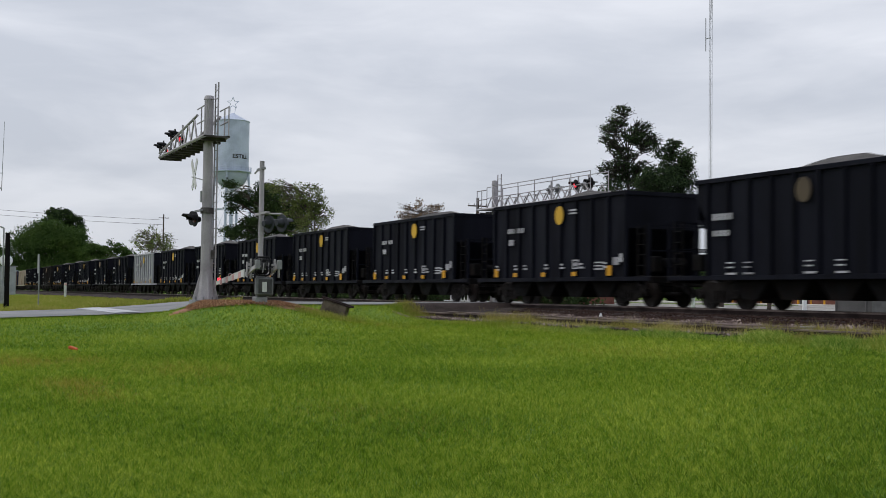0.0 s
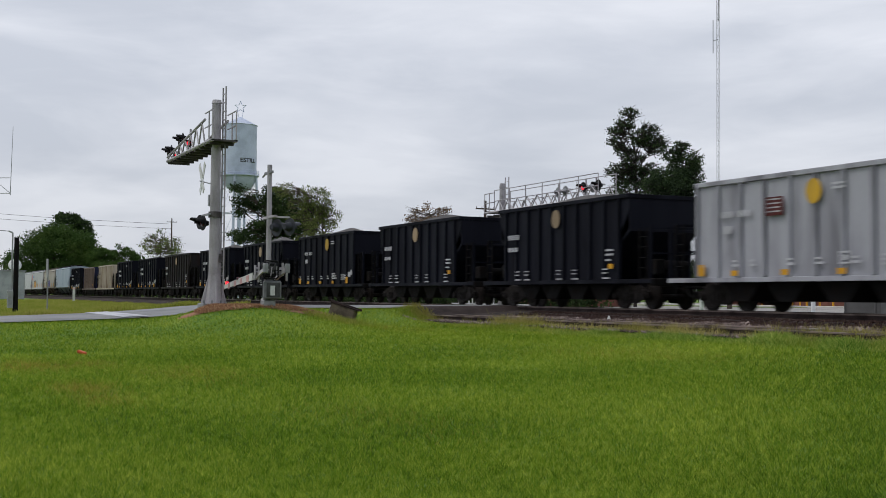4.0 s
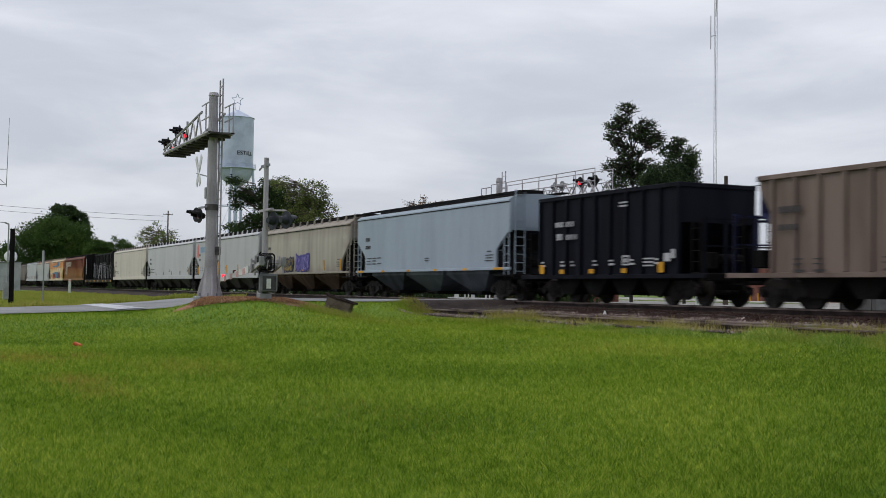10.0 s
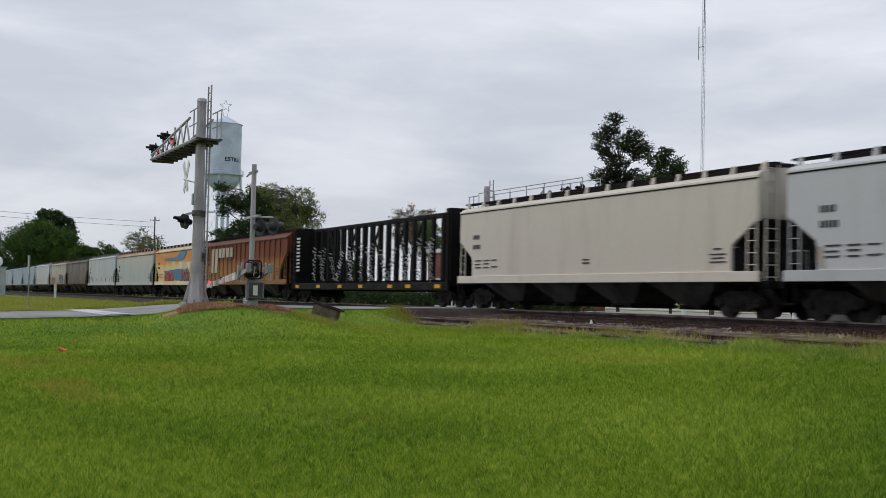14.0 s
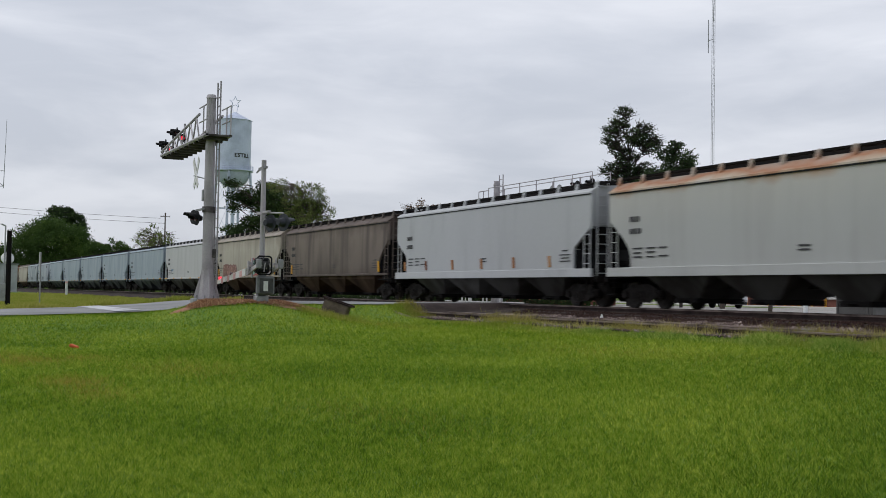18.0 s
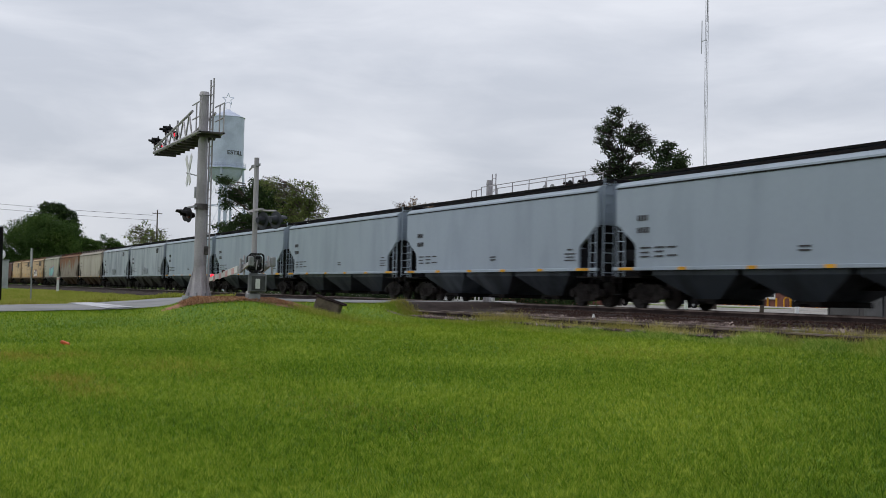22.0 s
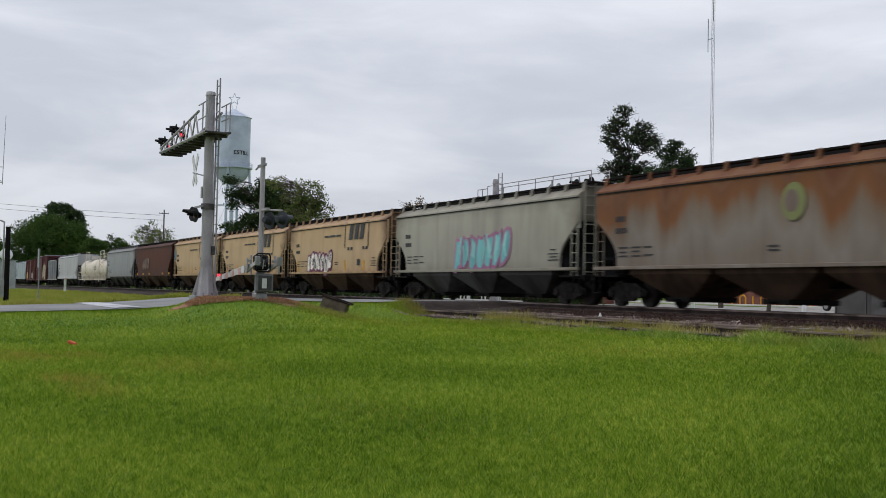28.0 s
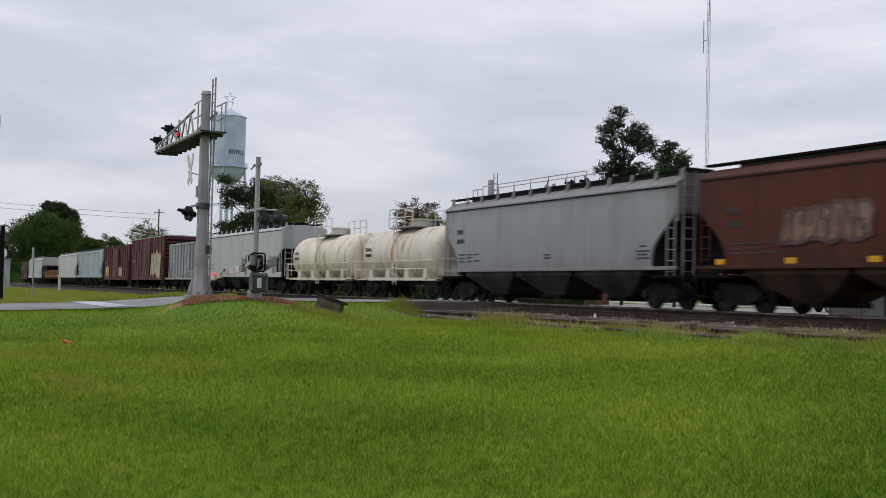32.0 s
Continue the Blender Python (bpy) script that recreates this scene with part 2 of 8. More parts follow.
M = {
    "coal_black": paint("coal_car_black_paint", (34, 38, 58), (24, 26, 38), None, (0.4, 0.8), 0.7, 0.25, 0.12),
    "coal_brownish": paint("coal_car_brownish_black", (46, 45, 47), (56, 43, 38), None, (0.4, 0.8), 0.7, 0.55, 0.12),
    "black": material("black_steel", lin(15, 15, 17), 0.7, 0.0, lin(30, 26, 25), scale=2.0, spec=0.15),
    "under": material("grimy_underframe_steel", lin(14, 13, 14), 0.85, 0.0, lin(26, 21, 19), scale=2.5, bump=0.3, spec=0.15),
    "wheel": material("rusty_wheel_steel", lin(36, 28, 26), 0.6, 0.2, lin(24, 19, 18), scale=4.0),
    "truck": material("dusty_truck_casting", lin(32, 27, 26), 0.8, 0.0, lin(20, 17, 16), scale=5.0, bump=0.3, spec=0.2),
    "coal": material("crushed_coal", lin(72, 70, 70), 0.85, 0.0, lin(95, 92, 90), scale=4.0, fine=18.0, bump=1.0),
    "silver": paint("aluminium_car_side", (158, 160, 166), (112, 112, 118), None, (0.42, 0.7), 0.45),
    "glass_dark": material("dark_car_glass", lin(24, 28, 32), 0.08, spec=0.8),
    "rubber": material("black_tyre_rubber", lin(26, 26, 27), 0.85),
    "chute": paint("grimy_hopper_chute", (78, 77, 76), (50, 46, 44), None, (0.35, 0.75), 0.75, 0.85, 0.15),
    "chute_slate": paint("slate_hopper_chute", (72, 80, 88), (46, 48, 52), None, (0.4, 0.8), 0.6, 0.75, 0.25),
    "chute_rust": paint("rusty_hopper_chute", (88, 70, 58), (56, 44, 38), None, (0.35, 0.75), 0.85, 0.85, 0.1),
    "white": paint("lettering_white", (196, 198, 202), (140, 140, 144), gain=0.85),
    "letter": paint("lettering_dark", (62, 62, 66), (85, 85, 86), gain=0.8),
    "letter_soft": paint("lettering_grey", (120, 122, 122), (140, 140, 138)),
    "yellow": paint("reflector_yellow", (206, 152, 36), (166, 118, 40), gain=1.0),
    "yellow_disc": paint("disc_yellow", (200, 160, 50), (150, 124, 60), gain=1.0),
    "beige_disc": paint("disc_faded_beige", (160, 140, 110), (104, 96, 86), gain=0.9),
    "brown_disc": paint("disc_dirty_brown", (104, 92, 70), (66, 60, 54), gain=0.9),
    "tan_car": paint("tan_hopper_paint", (178, 168, 152), (152, 140, 124), (134, 112, 90), (0.4, 0.75)),
    "browntan_car": paint("brown_tan_hopper_paint", (122, 107, 99), (94, 81, 74), None, (0.35, 0.75)),
    "navy": paint("navy_blue_paint", (30, 36, 74), (24, 26, 44), gain=0.9),
    "green_grey": paint("pale_green_grey_paint", (146, 159, 170), (136, 149, 159), None, (0.45, 0.85)),
    "grey_blue": paint("pale_blue_grey_paint", (150, 160, 168), (118, 126, 132), None, (0.42, 0.8)),
    "white_car": paint("off_white_hopper_paint", (178, 180, 182), (166, 167, 168), None, (0.5, 0.85)),
    "cream_car": paint("cream_grey_hopper_paint", (196, 190, 178), (178, 172, 160), None, (0.5, 0.85)),
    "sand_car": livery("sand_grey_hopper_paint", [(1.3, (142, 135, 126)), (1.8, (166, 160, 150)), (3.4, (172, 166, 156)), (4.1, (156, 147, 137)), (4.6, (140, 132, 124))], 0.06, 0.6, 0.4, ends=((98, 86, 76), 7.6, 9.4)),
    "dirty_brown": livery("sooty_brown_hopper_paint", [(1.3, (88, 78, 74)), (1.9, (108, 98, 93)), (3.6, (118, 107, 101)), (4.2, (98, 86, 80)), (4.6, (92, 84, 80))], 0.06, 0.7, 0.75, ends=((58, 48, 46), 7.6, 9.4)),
    "light_grey": paint("light_grey_hopper_paint", (170, 174, 176), (156, 159, 161), None, (0.5, 0.85)),
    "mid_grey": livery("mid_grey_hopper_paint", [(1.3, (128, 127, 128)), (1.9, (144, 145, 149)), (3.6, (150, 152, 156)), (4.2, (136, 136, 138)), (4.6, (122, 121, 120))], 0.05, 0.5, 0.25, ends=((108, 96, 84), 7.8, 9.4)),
    "rust_grey": livery("grey_paint_with_rust", [(1.2, (172, 174, 174)), (2.8, (170, 172, 171)), (3.9, (176, 176, 172)), (4.15, (170, 150, 130)), (4.3, (158, 112, 84)), (4.6, (168, 156, 146))], 0.05, 0.4, 0.14),
    "rust": livery("deep_rust", [(1.2, (132, 96, 62)), (1.9, (150, 108, 66)), (2.7, (138, 88, 54)), (3.0, (110, 60, 40)), (4.0, (104, 54, 38)), (4.6, (92, 50, 38))], 0.05, 0.6, 0.4, gain=0.95),
    "rust_tan": paint("rust_over_tan_paint", (150, 104, 66), (108, 66, 44), (172, 140, 100), (0.4, 0.7), 0.8),
    "orange_car": livery("sunburnt_cream_paint", [(1.05, (206, 196, 176)), (1.42, (202, 184, 148)), (1.7, (204, 170, 116)), (2.4, (206, 184, 142)), (2.9, (202, 172, 120)), (3.15, (196, 138, 80)), (3.85, (192, 120, 62)), (4.08, (188, 150, 108)), (4.3, (182, 170, 150))], 0.08, 0.45, 0.2, gain=1.05),
    "rust_yellow": livery("rust_streaked_grey_paint", [(1.3, (124, 112, 102)), (2.2, (134, 126, 118)), (2.9, (124, 108, 94)), (3.4, (122, 80, 50)), (3.9, (112, 74, 48)), (4.1, (118, 82, 58)), (4.6, (104, 64, 42))], 0.24, 0.3, 0.35),
    "warm_tan": livery("warm_tan_hopper_paint", [(1.2, (150, 122, 96)), (1.6, (186, 158, 124)), (2.6, (196, 168, 134)), (3.8, (194, 164, 128)), (4.2, (176, 146, 114)), (4.6, (150, 124, 98))], 0.05, 0.6, 0.22, ends=((72, 48, 38), 7.0, 8.3), gain=0.92),
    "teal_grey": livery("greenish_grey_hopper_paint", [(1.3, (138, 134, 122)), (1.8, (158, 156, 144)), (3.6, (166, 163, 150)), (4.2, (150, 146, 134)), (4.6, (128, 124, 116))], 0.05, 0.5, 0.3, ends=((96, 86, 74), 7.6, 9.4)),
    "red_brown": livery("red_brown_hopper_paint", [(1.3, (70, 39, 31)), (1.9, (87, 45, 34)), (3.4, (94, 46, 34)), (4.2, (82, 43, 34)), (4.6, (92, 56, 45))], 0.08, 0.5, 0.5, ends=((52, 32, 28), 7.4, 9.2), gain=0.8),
    "maroon": paint("maroon_boxcar_paint", (88, 46, 50), (66, 38, 40), gain=1.0),
    "oxide": paint("oxide_red_boxcar_paint", (88, 38, 36), (66, 32, 31), gain=1.0),
    "tank_white": paint("cream_tank_paint", (210, 204, 190), (186, 178, 160), (168, 140, 104), (0.45, 0.8)),
    "tank_rust": paint("stained_tank_band", (170, 128, 84), (140, 96, 60)),
    # painted shade at covered hopper eaves and ends; sooty ends on one open hopper
    "soot": paint("shade_and_soot_panel", (40, 40, 44), (30, 30, 32), gain=0.7),
    "galv": material("galvanised_steel", lin(150, 152, 154), 0.45, 0.6, lin(128, 130, 132), scale=2.0, fine=60),
    "mast": material("aluminium_mast", lin(170, 166, 170), 0.5, 0.2, lin(148, 145, 148), scale=1.5, fine=25),
    "tower": material("pale_tower_paint", lin(190, 200, 220), 0.5, 0.0, lin(172, 182, 202), scale=0.25, fine=4, bump=0.05),
    "walkway": material("weathered_walkway_steel", lin(92, 88, 88), 0.7, 0.3, lin(66, 62, 62), scale=2.0),
    "hood": material("signal_black", lin(17, 17, 20), 0.6, spec=0.2),
    "red_lamp": glow("red_signal_lens", (1.0, 0.03, 0.06), 1.1),
    "red_dull": material("unlit_red_lens", lin(70, 18, 22), 0.25),
    "rail": material("railhead_steel", lin(132, 116, 110), 0.45, 0.3, lin(66, 52, 47), scale=1.0, fine=30, world_space=True),
    "rail_web": material("rusty_rail_web", lin(44, 27, 24), 0.8, 0.0, lin(30, 18, 16), scale=2.0, world_space=True),
    "tie": material("creosoted_tie", lin(70, 60, 54), 0.9, 0.0, lin(92, 82, 74), scale=3.0, stretch=(1, 0.3, 1)),
    "ballast": material("grey_ballast", lin(64, 53, 47), 0.95, 0.0, lin(44, 35, 31), lin(92, 82, 76), 1.3, 16.0, 1.0, world_space=True),
    "ballast_dark": material("rust_stained_ballast", lin(46, 34, 31), 0.95, 0.0, lin(34, 25, 23), lin(58, 46, 42), 1.3, 16.0, 0.6, world_space=True),
    "bare": material("bare_dirt", lin(112, 98, 84), 0.95, 0.0, lin(74, 62, 52), lin(136, 126, 112), 1.6, 18.0, 1.0, world_space=True),
    "stone": material("ballast_stone", lin(140, 132, 128), 0.9, 0.0, lin(105, 96, 92), scale=8, vary=0.35),
    "asphalt": material("worn_grey_asphalt", lin(140, 141, 142), 0.85, 0.0, lin(122, 123, 124), lin(150, 150, 149), 0.35, 25.0, 0.3, world_space=True),
    "lot": material("pale_grey_lot", lin(142, 139, 135), 0.9, 0.0, lin(116, 113, 110), lin(158, 154, 149), 0.5, 20.0, 0.4, world_space=True),
    "concrete": material("pale_concrete", lin(182, 180, 176), 0.85, 0.0, lin(160, 158, 152), scale=0.6, fine=30, world_space=True),
    "dirt": material("red_brown_mulch", lin(158, 112, 88), 0.95, 0.0, lin(112, 80, 62), lin(134, 122, 76), 1.6, 22.0, 1.0, world_space=True),
    "brick_old": material("stump_concrete", lin(104, 93, 80), 0.9, 0.0, lin(74, 66, 56), scale=3.0, fine=30, bump=0.6),
    "white_sign": material("white_sign_sheet", lin(214, 216, 216), 0.5, 0.0, lin(196, 196, 192), scale=2.0),
    "pale_red": material("faded_red_stripe", lin(206, 160, 156), 0.5),
    "hood_grey": material("dark_grey_case", lin(66, 66, 68), 0.6, 0.0, lin(52, 52, 53)),
    "case_grey": material("mid_grey_case", lin(112, 114, 116), 0.55, 0.2, lin(88, 90, 92), scale=2.0),
    "head_back": material("slate_signal_back", lin(44, 48, 56), 0.5, 0.1, lin(32, 35, 42), scale=2.0),
    "hut_grey": material("weathered_grey_sheet", lin(104, 104, 105), 0.6, 0.0, lin(86, 86, 87), scale=0.8),
    "galv_paint": material("pale_grey_sheet", lin(176, 180, 184), 0.55, 0.0, lin(156, 160, 164), scale=0.8),
    "brick": material("red_brick_wall", lin(118, 74, 62), 0.85, 0.0, lin(94, 56, 48), scale=0.8, fine=12, bump=0.5),
    "awning": material("red_metal_awning", lin(150, 62, 54), 0.5, 0.0, lin(128, 52, 46)),
    "pane": material("dark_window_glass", lin(40, 46, 54), 0.08, spec=0.8),
    "orange_plastic": material("orange_plastic_scrap", lin(212, 92, 40), 0.5),
}

# ---- building helpers ----
SHARED = {}


def to_mesh(bm, name, smooth=False):
    me = bpy.data.meshes.new(name)
    bm.to_mesh(me)
    bm.free()
    if smooth:
        for p in me.polygons:
            p.use_smooth = True
    return me


def part(name, shape, mat, parent, label="", at=None):
    """One mesh object under a thing or a part. shape: a bmesh, or a mesh to share."""
    me = shape if isinstance(shape, bpy.types.Mesh) else to_mesh(shape, name)
    if not me.materials:
        me.materials.append(mat)
    ob = new(name, me)
    if me.materials[0] != mat:
        ob.material_slots[0].link = "OBJECT"
        ob.material_slots[0].material = mat
    ob.parent = parent
    if at is not None:
        ob.matrix_basis = at if isinstance(at, Matrix) else Matrix.Translation(at)
    if label:
        tagged(ob, label)
    return ob


def thing(name, at, label, category, group="", kind=""):
    ob = new(name)
    ob.matrix_basis = at if isinstance(at, Matrix) else Matrix.Translation(at)
    ob.empty_display_size = 0.2
    return tagged(ob, label, category, group, kind)


def solid(name, bm, mat, label, category="", kind="", at=None, group="", smooth=False):
    me = to_mesh(bm, name, smooth)
    me.materials.append(mat)
    ob = new(name, me)
    if at is not None:
        ob.matrix_basis = at if isinstance(at, Matrix) else Matrix.Translation(at)
    return tagged(ob, label, category, group, kind)


def box(bm, x0, x1, y0, y1, z0, z1, bevel=0.0, m=None):
    r = bmesh.ops.create_cube(bm, size=1)
    vs = r["verts"]
    for v in vs:
        v.co = Vector(((x0 + x1) / 2 + v.co.x * (x1 - x0), (y0 + y1) / 2 + v.co.y * (y1 - y0), (z0 + z1) / 2 + v.co.z * (z1 - z0)))
    if m is not None:
        for v in vs:
            v.co = m @ v.co
    if bevel:
        es = list({e for v in vs for e in v.link_edges})
        bmesh.ops.bevel(bm, geom=es, offset=bevel, segments=1, affect="EDGES")
    return bm


def tube(bm, a, b, r0, r1=None, seg=8, caps=True):
    a, b = Vector(a), Vector(b)
    d = b - a
    m = Matrix.Translation((a + b) / 2) @ d.to_track_quat("Z", "Y").to_matrix().to_4x4()
    bmesh.ops.create_cone(bm, cap_ends=caps, segments=seg, radius1=r0, radius2=r0 if r1 is None else r1, depth=d.length, matrix=m)
    return bm


def prism(bm, poly, axis, lo, hi):
    """A polygon (list of pairs) drawn out along an axis: x (y, z pairs), y (x, z pairs) or z (x, y pairs)."""
    def place(p, q):
        return {"x": (q, p[0], p[1]), "y": (p[0], q, p[1]), "z": (p[0], p[1], q)}[axis]
    a = [bm.verts.new(place(p, lo)) for p in poly]
    b = [bm.verts.new(place(p, hi)) for p in poly]
    n = len(poly)
    bm.faces.new(a)
    bm.faces.new(b[::-1])
    for i in range(n):
        bm.faces.new((a[i], b[i], b[(i + 1) % n], a[(i + 1) % n]))
    bmesh.ops.recalc_face_normals(bm, faces=bm.faces)
    return bm


def B():
    return bmesh.new()


def shared(key, make, mat):
    if key not in SHARED:
        bm = B()
        make(bm)
        SHARED[key] = to_mesh(bm, key)
        SHARED[key].materials.append(mat)
    return SHARED[key]


def lerp_table(v, table):
    xs, ys = zip(*table)
    return np.interp(v, xs, ys)


# ---- ground: one sheet to the horizon; the line runs along x, the road along y ----
ROAD_X0, ROAD_X1 = -51.5, -41.2
ROAD_Z = [(-200, 0.2), (0, 0.45), (3.2, 0.52), (5, 0.58), (7.5, 0.67), (10, 0.86), (11, 0.96), (12, 1.02), (14, 1.04), (18, 1.04), (21.4, 1.05), (23, 1.06), (23.8, 1.08), (26, 1.08), (29, 0.9), (34, 0.74), (60, 0.70), (300, 0.70)]
LAND_Z = [(-200, -0.4), (-30, -0.2), (0, 0.0), (4, 0.06), (12, 0.33), (16.5, 0.46), (17.6, 0.47), (18.4, 0.46), (19.0, 0.42), (30, 0.42), (36, 0.45), (300, 0.5)]


def land(x, y):
    x, y = np.asarray(x, float), np.asarray(y, float)
    base = lerp_table(y, LAND_Z) + 0.035 * np.sin(x * 0.31 + 1.3) * np.sin(y * 0.42) * (y < 18)
    rd = lerp_table(y, ROAD_Z)
    gap = np.maximum(0, np.maximum(x - ROAD_X1 - np.interp(y, [12.0, 13.5, 16.0, 17.0, 18.0, 20.0, 26.0, 32.0], [1.5, 0.5, 0.4, -0.4, -1.4, -2.9, -2.9, 0.1]), ROAD_X0 - 1.5 - x))
    w = np.exp(-(gap / np.interp(y, [11.0, 13.5, 18.2], [5.0, 3.2, 1.0])) ** 1.5)
    base = base * (1 - w) + (rd - 0.05) * w
    hump = np.minimum(1.0, 1.6 * np.exp(-(((x + 38.3) / 2.3) ** 2 + ((y - 10.6) / 1.7) ** 2) ** 1.2))
    base = base + 0.2 * np.exp(-((x + 35.2) / 3.0) ** 2 - ((y - 11.2) / 2.2) ** 2)
    return base + np.maximum(0.0, 1.09 - base) * hump


def land_z(x, y):
    return float(land(x, y))


def grid_mesh(name, xs, ys, fn):
    X, Y = np.meshgrid(xs, ys)
    Z = fn(X, Y)
    co = np.stack([X.ravel(), Y.ravel(), Z.ravel()], 1)
    nx, ny = len(xs), len(ys)
    i = np.arange(nx * ny).reshape(ny, nx)
    q = np.stack([i[:-1, :-1].ravel(), i[:-1, 1:].ravel(), i[1:, 1:].ravel(), i[1:, :-1].ravel()], 1)
    me = bpy.data.meshes.new(name)
    me.from_pydata(co.tolist(), [], q.tolist())
    for p in me.polygons:
        p.use_smooth = True
    return me


M["lawn"] = material("mown_lawn", lin(92, 124, 28), 0.95, 0.0, lin(120, 138, 40), lin(70, 106, 24), 0.32, 14.0, 0.8, world_space=True, fine_amount=0.5)
gx = np.concatenate([[-3000, -1800, -1100, -700, -450, -320, -240, -190, -160], np.arange(-140, -50, 1.0), np.arange(-50, -30, 0.5), np.arange(-30, 30, 1.0), [30, 40, 60, 90, 140, 220, 400, 800, 1600, 3000]])
gy = np.concatenate([[-3000, -1500, -700, -300, -150, -80, -50, -35, -25, -18, -12, -8, -4], np.arange(-2, 36, 0.6), [38, 45, 60, 90, 140, 220, 400, 800, 1500, 3000]])
me = grid_mesh("ground", gx, gy, land)
me.materials.append(M["lawn"])
ground = tagged(new("ground", me), "mown green lawn rising gently to the railway", "ground", "", "structure")

ry = np.concatenate([[-150, -60, -30], np.arange(-15, 40, 1.0), [50, 70, 110, 200]])
me = grid_mesh("road", np.linspace(ROAD_X0, ROAD_X1, 9), ry, lambda x, y: lerp_table(y, ROAD_Z) + 0.03 - 0.03 * ((x + 46.3) / 5) ** 2)
for v in me.vertices:
    f = min(1.0, max(0.0, (v.co.y - 16.0) / 4.0)) * (1.0 if v.co.y < 26 else max(0.0, 1 - (v.co.y - 26) / 6))
    v.co.x -= 3.0 * f * (v.co.x - ROAD_X0) / (ROAD_X1 - ROAD_X0)
me.materials.append(M["asphalt"])
road = tagged(new("road", me), "worn pale grey asphalt road over the level crossing", "road", "", "structure")

bm = B()
prism(bm, [(7.0, 0.66), (7.9, 0.70), (7.9, 0.715), (7.0, 0.675)], "x", -51.0, -41.6)
solid("stop_line", bm, M["white"], "broad white stop line across the road", "road marking", "structure", (0, 0, 0.02))

# ---- tracks ----
TOP, MAIN_Y, SIDE_Y, SIDE_TOP = 1.10, 24.8, 19.9, 0.76


def rail_section(bm, lo, hi, side):
    prism(bm, [(-0.07, 0), (0.07, 0), (0.07, 0.012), (0.012, 0.03), (0.012, 0.13), (-0.012, 0.13), (-0.012, 0.03), (-0.07, 0.012)], "x", lo, hi)


def rail_head(bm, lo, hi):
    prism(bm, [(-0.036, 0.128), (0.036, 0.128), (0.037, 0.165), (0.024, 0.172), (-0.024, 0.172), (-0.037, 0.165)], "x", lo, hi)


def track(name, y, top, lo, hi, label, tie_lo, tie_hi):
    t = thing(name, (0, y, top), label, "railway track", "", "structure")
    for s in (-1, 1):
        r = part("rail", shared(f"rail_web_{lo}", lambda b: rail_section(b, lo, hi, s), M["rail_web"]), M["rail_web"], t, "", (0, s * 0.755, -0.172))
        part("rail_head", shared(f"rail_head_{lo}", lambda b: rail_head(b, lo, hi), M["rail"]), M["rail"], r, "polished steel running surface")
    tm = shared("tie", lambda b: box(b, -0.115, 0.115, -1.3, 1.3, -0.36, -0.175, 0.015), M["tie"])
    x = tie_lo
    while x < tie_hi:
        part("tie", tm, M["tie"], t, "", (x, random.uniform(-0.04, 0.04), random.uniform(-0.01, 0.01) - (0.055 if name == "siding_track" else 0.0)))
        x += 0.54
    return t


track("main_track", MAIN_Y, TOP, -1200, 250, "rusty rails of the main line on wooden ties", -60, 4)
track("siding_track", SIDE_Y, SIDE_TOP, -44.0, 120, "rusty siding rails half sunk in grass and ballast", -43.5, 2)


def ballast_bed(y, top, half, foot, lo, hi, base):
    bm = B()
    prism(bm, [(-foot, base), (foot, base), (half, top), (-half, top)], "x", lo, hi)
    return bm


solid("ballast_bed", ballast_bed(0, TOP - 0.22, 1.9, 3.2, -1200, 250, 0.3), M["ballast_dark"], "grey crushed stone ballast under the main line", "ballast", "structure", (0, MAIN_Y, 0))
solid("ballast_bed", ballast_bed(0, SIDE_TOP - 0.2, 1.7, 2.1, -45.0, 120, 0.2), M["ballast"], "dusty ballast and dirt between the siding rails", "ballast", "structure", (0, SIDE_Y, 0))
bm = B()
prism(bm, [(-1.5, 0.3), (1.2, 0.3), (1.2, 0.86), (-0.2, 0.76), (-1.2, 0.68), (-1.5, 0.62)], "x", -45.0, 120)
solid("ballast_bed", bm, M["ballast_dark"], "dark crushed stone between the two tracks", "ballast", "structure", (0, 22.4, 0))
bm = B()
rows_ = []
for i in range(65):
    x = -41.0 + i * 0.55
    edge = 17.45 + 0.25 * math.sin(x * 1.1) + 0.2 * math.sin(x * 2.7 + 1)
    rows_.append([bm.verts.new((x, y, land_z(x, y) + dz)) for y, dz in ((edge, 0.008), (17.95, 0.02), (18.4, 0.05), (18.9, 0.1))])
for p, q in zip(rows_[:-1], rows_[1:]):
    for j in range(3):
        bm.faces.new((p[j], q[j], q[j + 1], p[j + 1]))
solid("dirt_strip", bm, M["bare"], "bare dirt and gravel along the siding", "soil", "structure")
me = grid_mesh("gravel_apron", np.linspace(-45.2, -40.3, 34), np.linspace(18.9, 23.9, 26), lambda x, y: np.maximum(land(x, y) + 0.09, np.interp(y, [18.4, 19.5, 21.2, 23.4], [0.45, 0.6, 0.74, 0.9])))
me.materials.append(M["ballast_dark"])
tagged(new("gravel_apron", me), "trodden gravel at the edge of the crossing", "gravel", "", "structure")
me = grid_mesh("crossing_pavement", np.linspace(-59.0, ROAD_X0 + 0.1, 12), np.linspace(15.8, 21.8, 13), lambda x, y: land(x, y) + 0.015)
me.materials.append(M["asphalt"])
tagged(new("crossing_pavement", me), "pale asphalt apron beside the crossing", "pavement", "", "structure")

# ---- the train: every car stands on its own, in its own space: x ahead, z from the rail tops, the road side at y = -1.6 ----
SPEED = 23.93
CARS = []


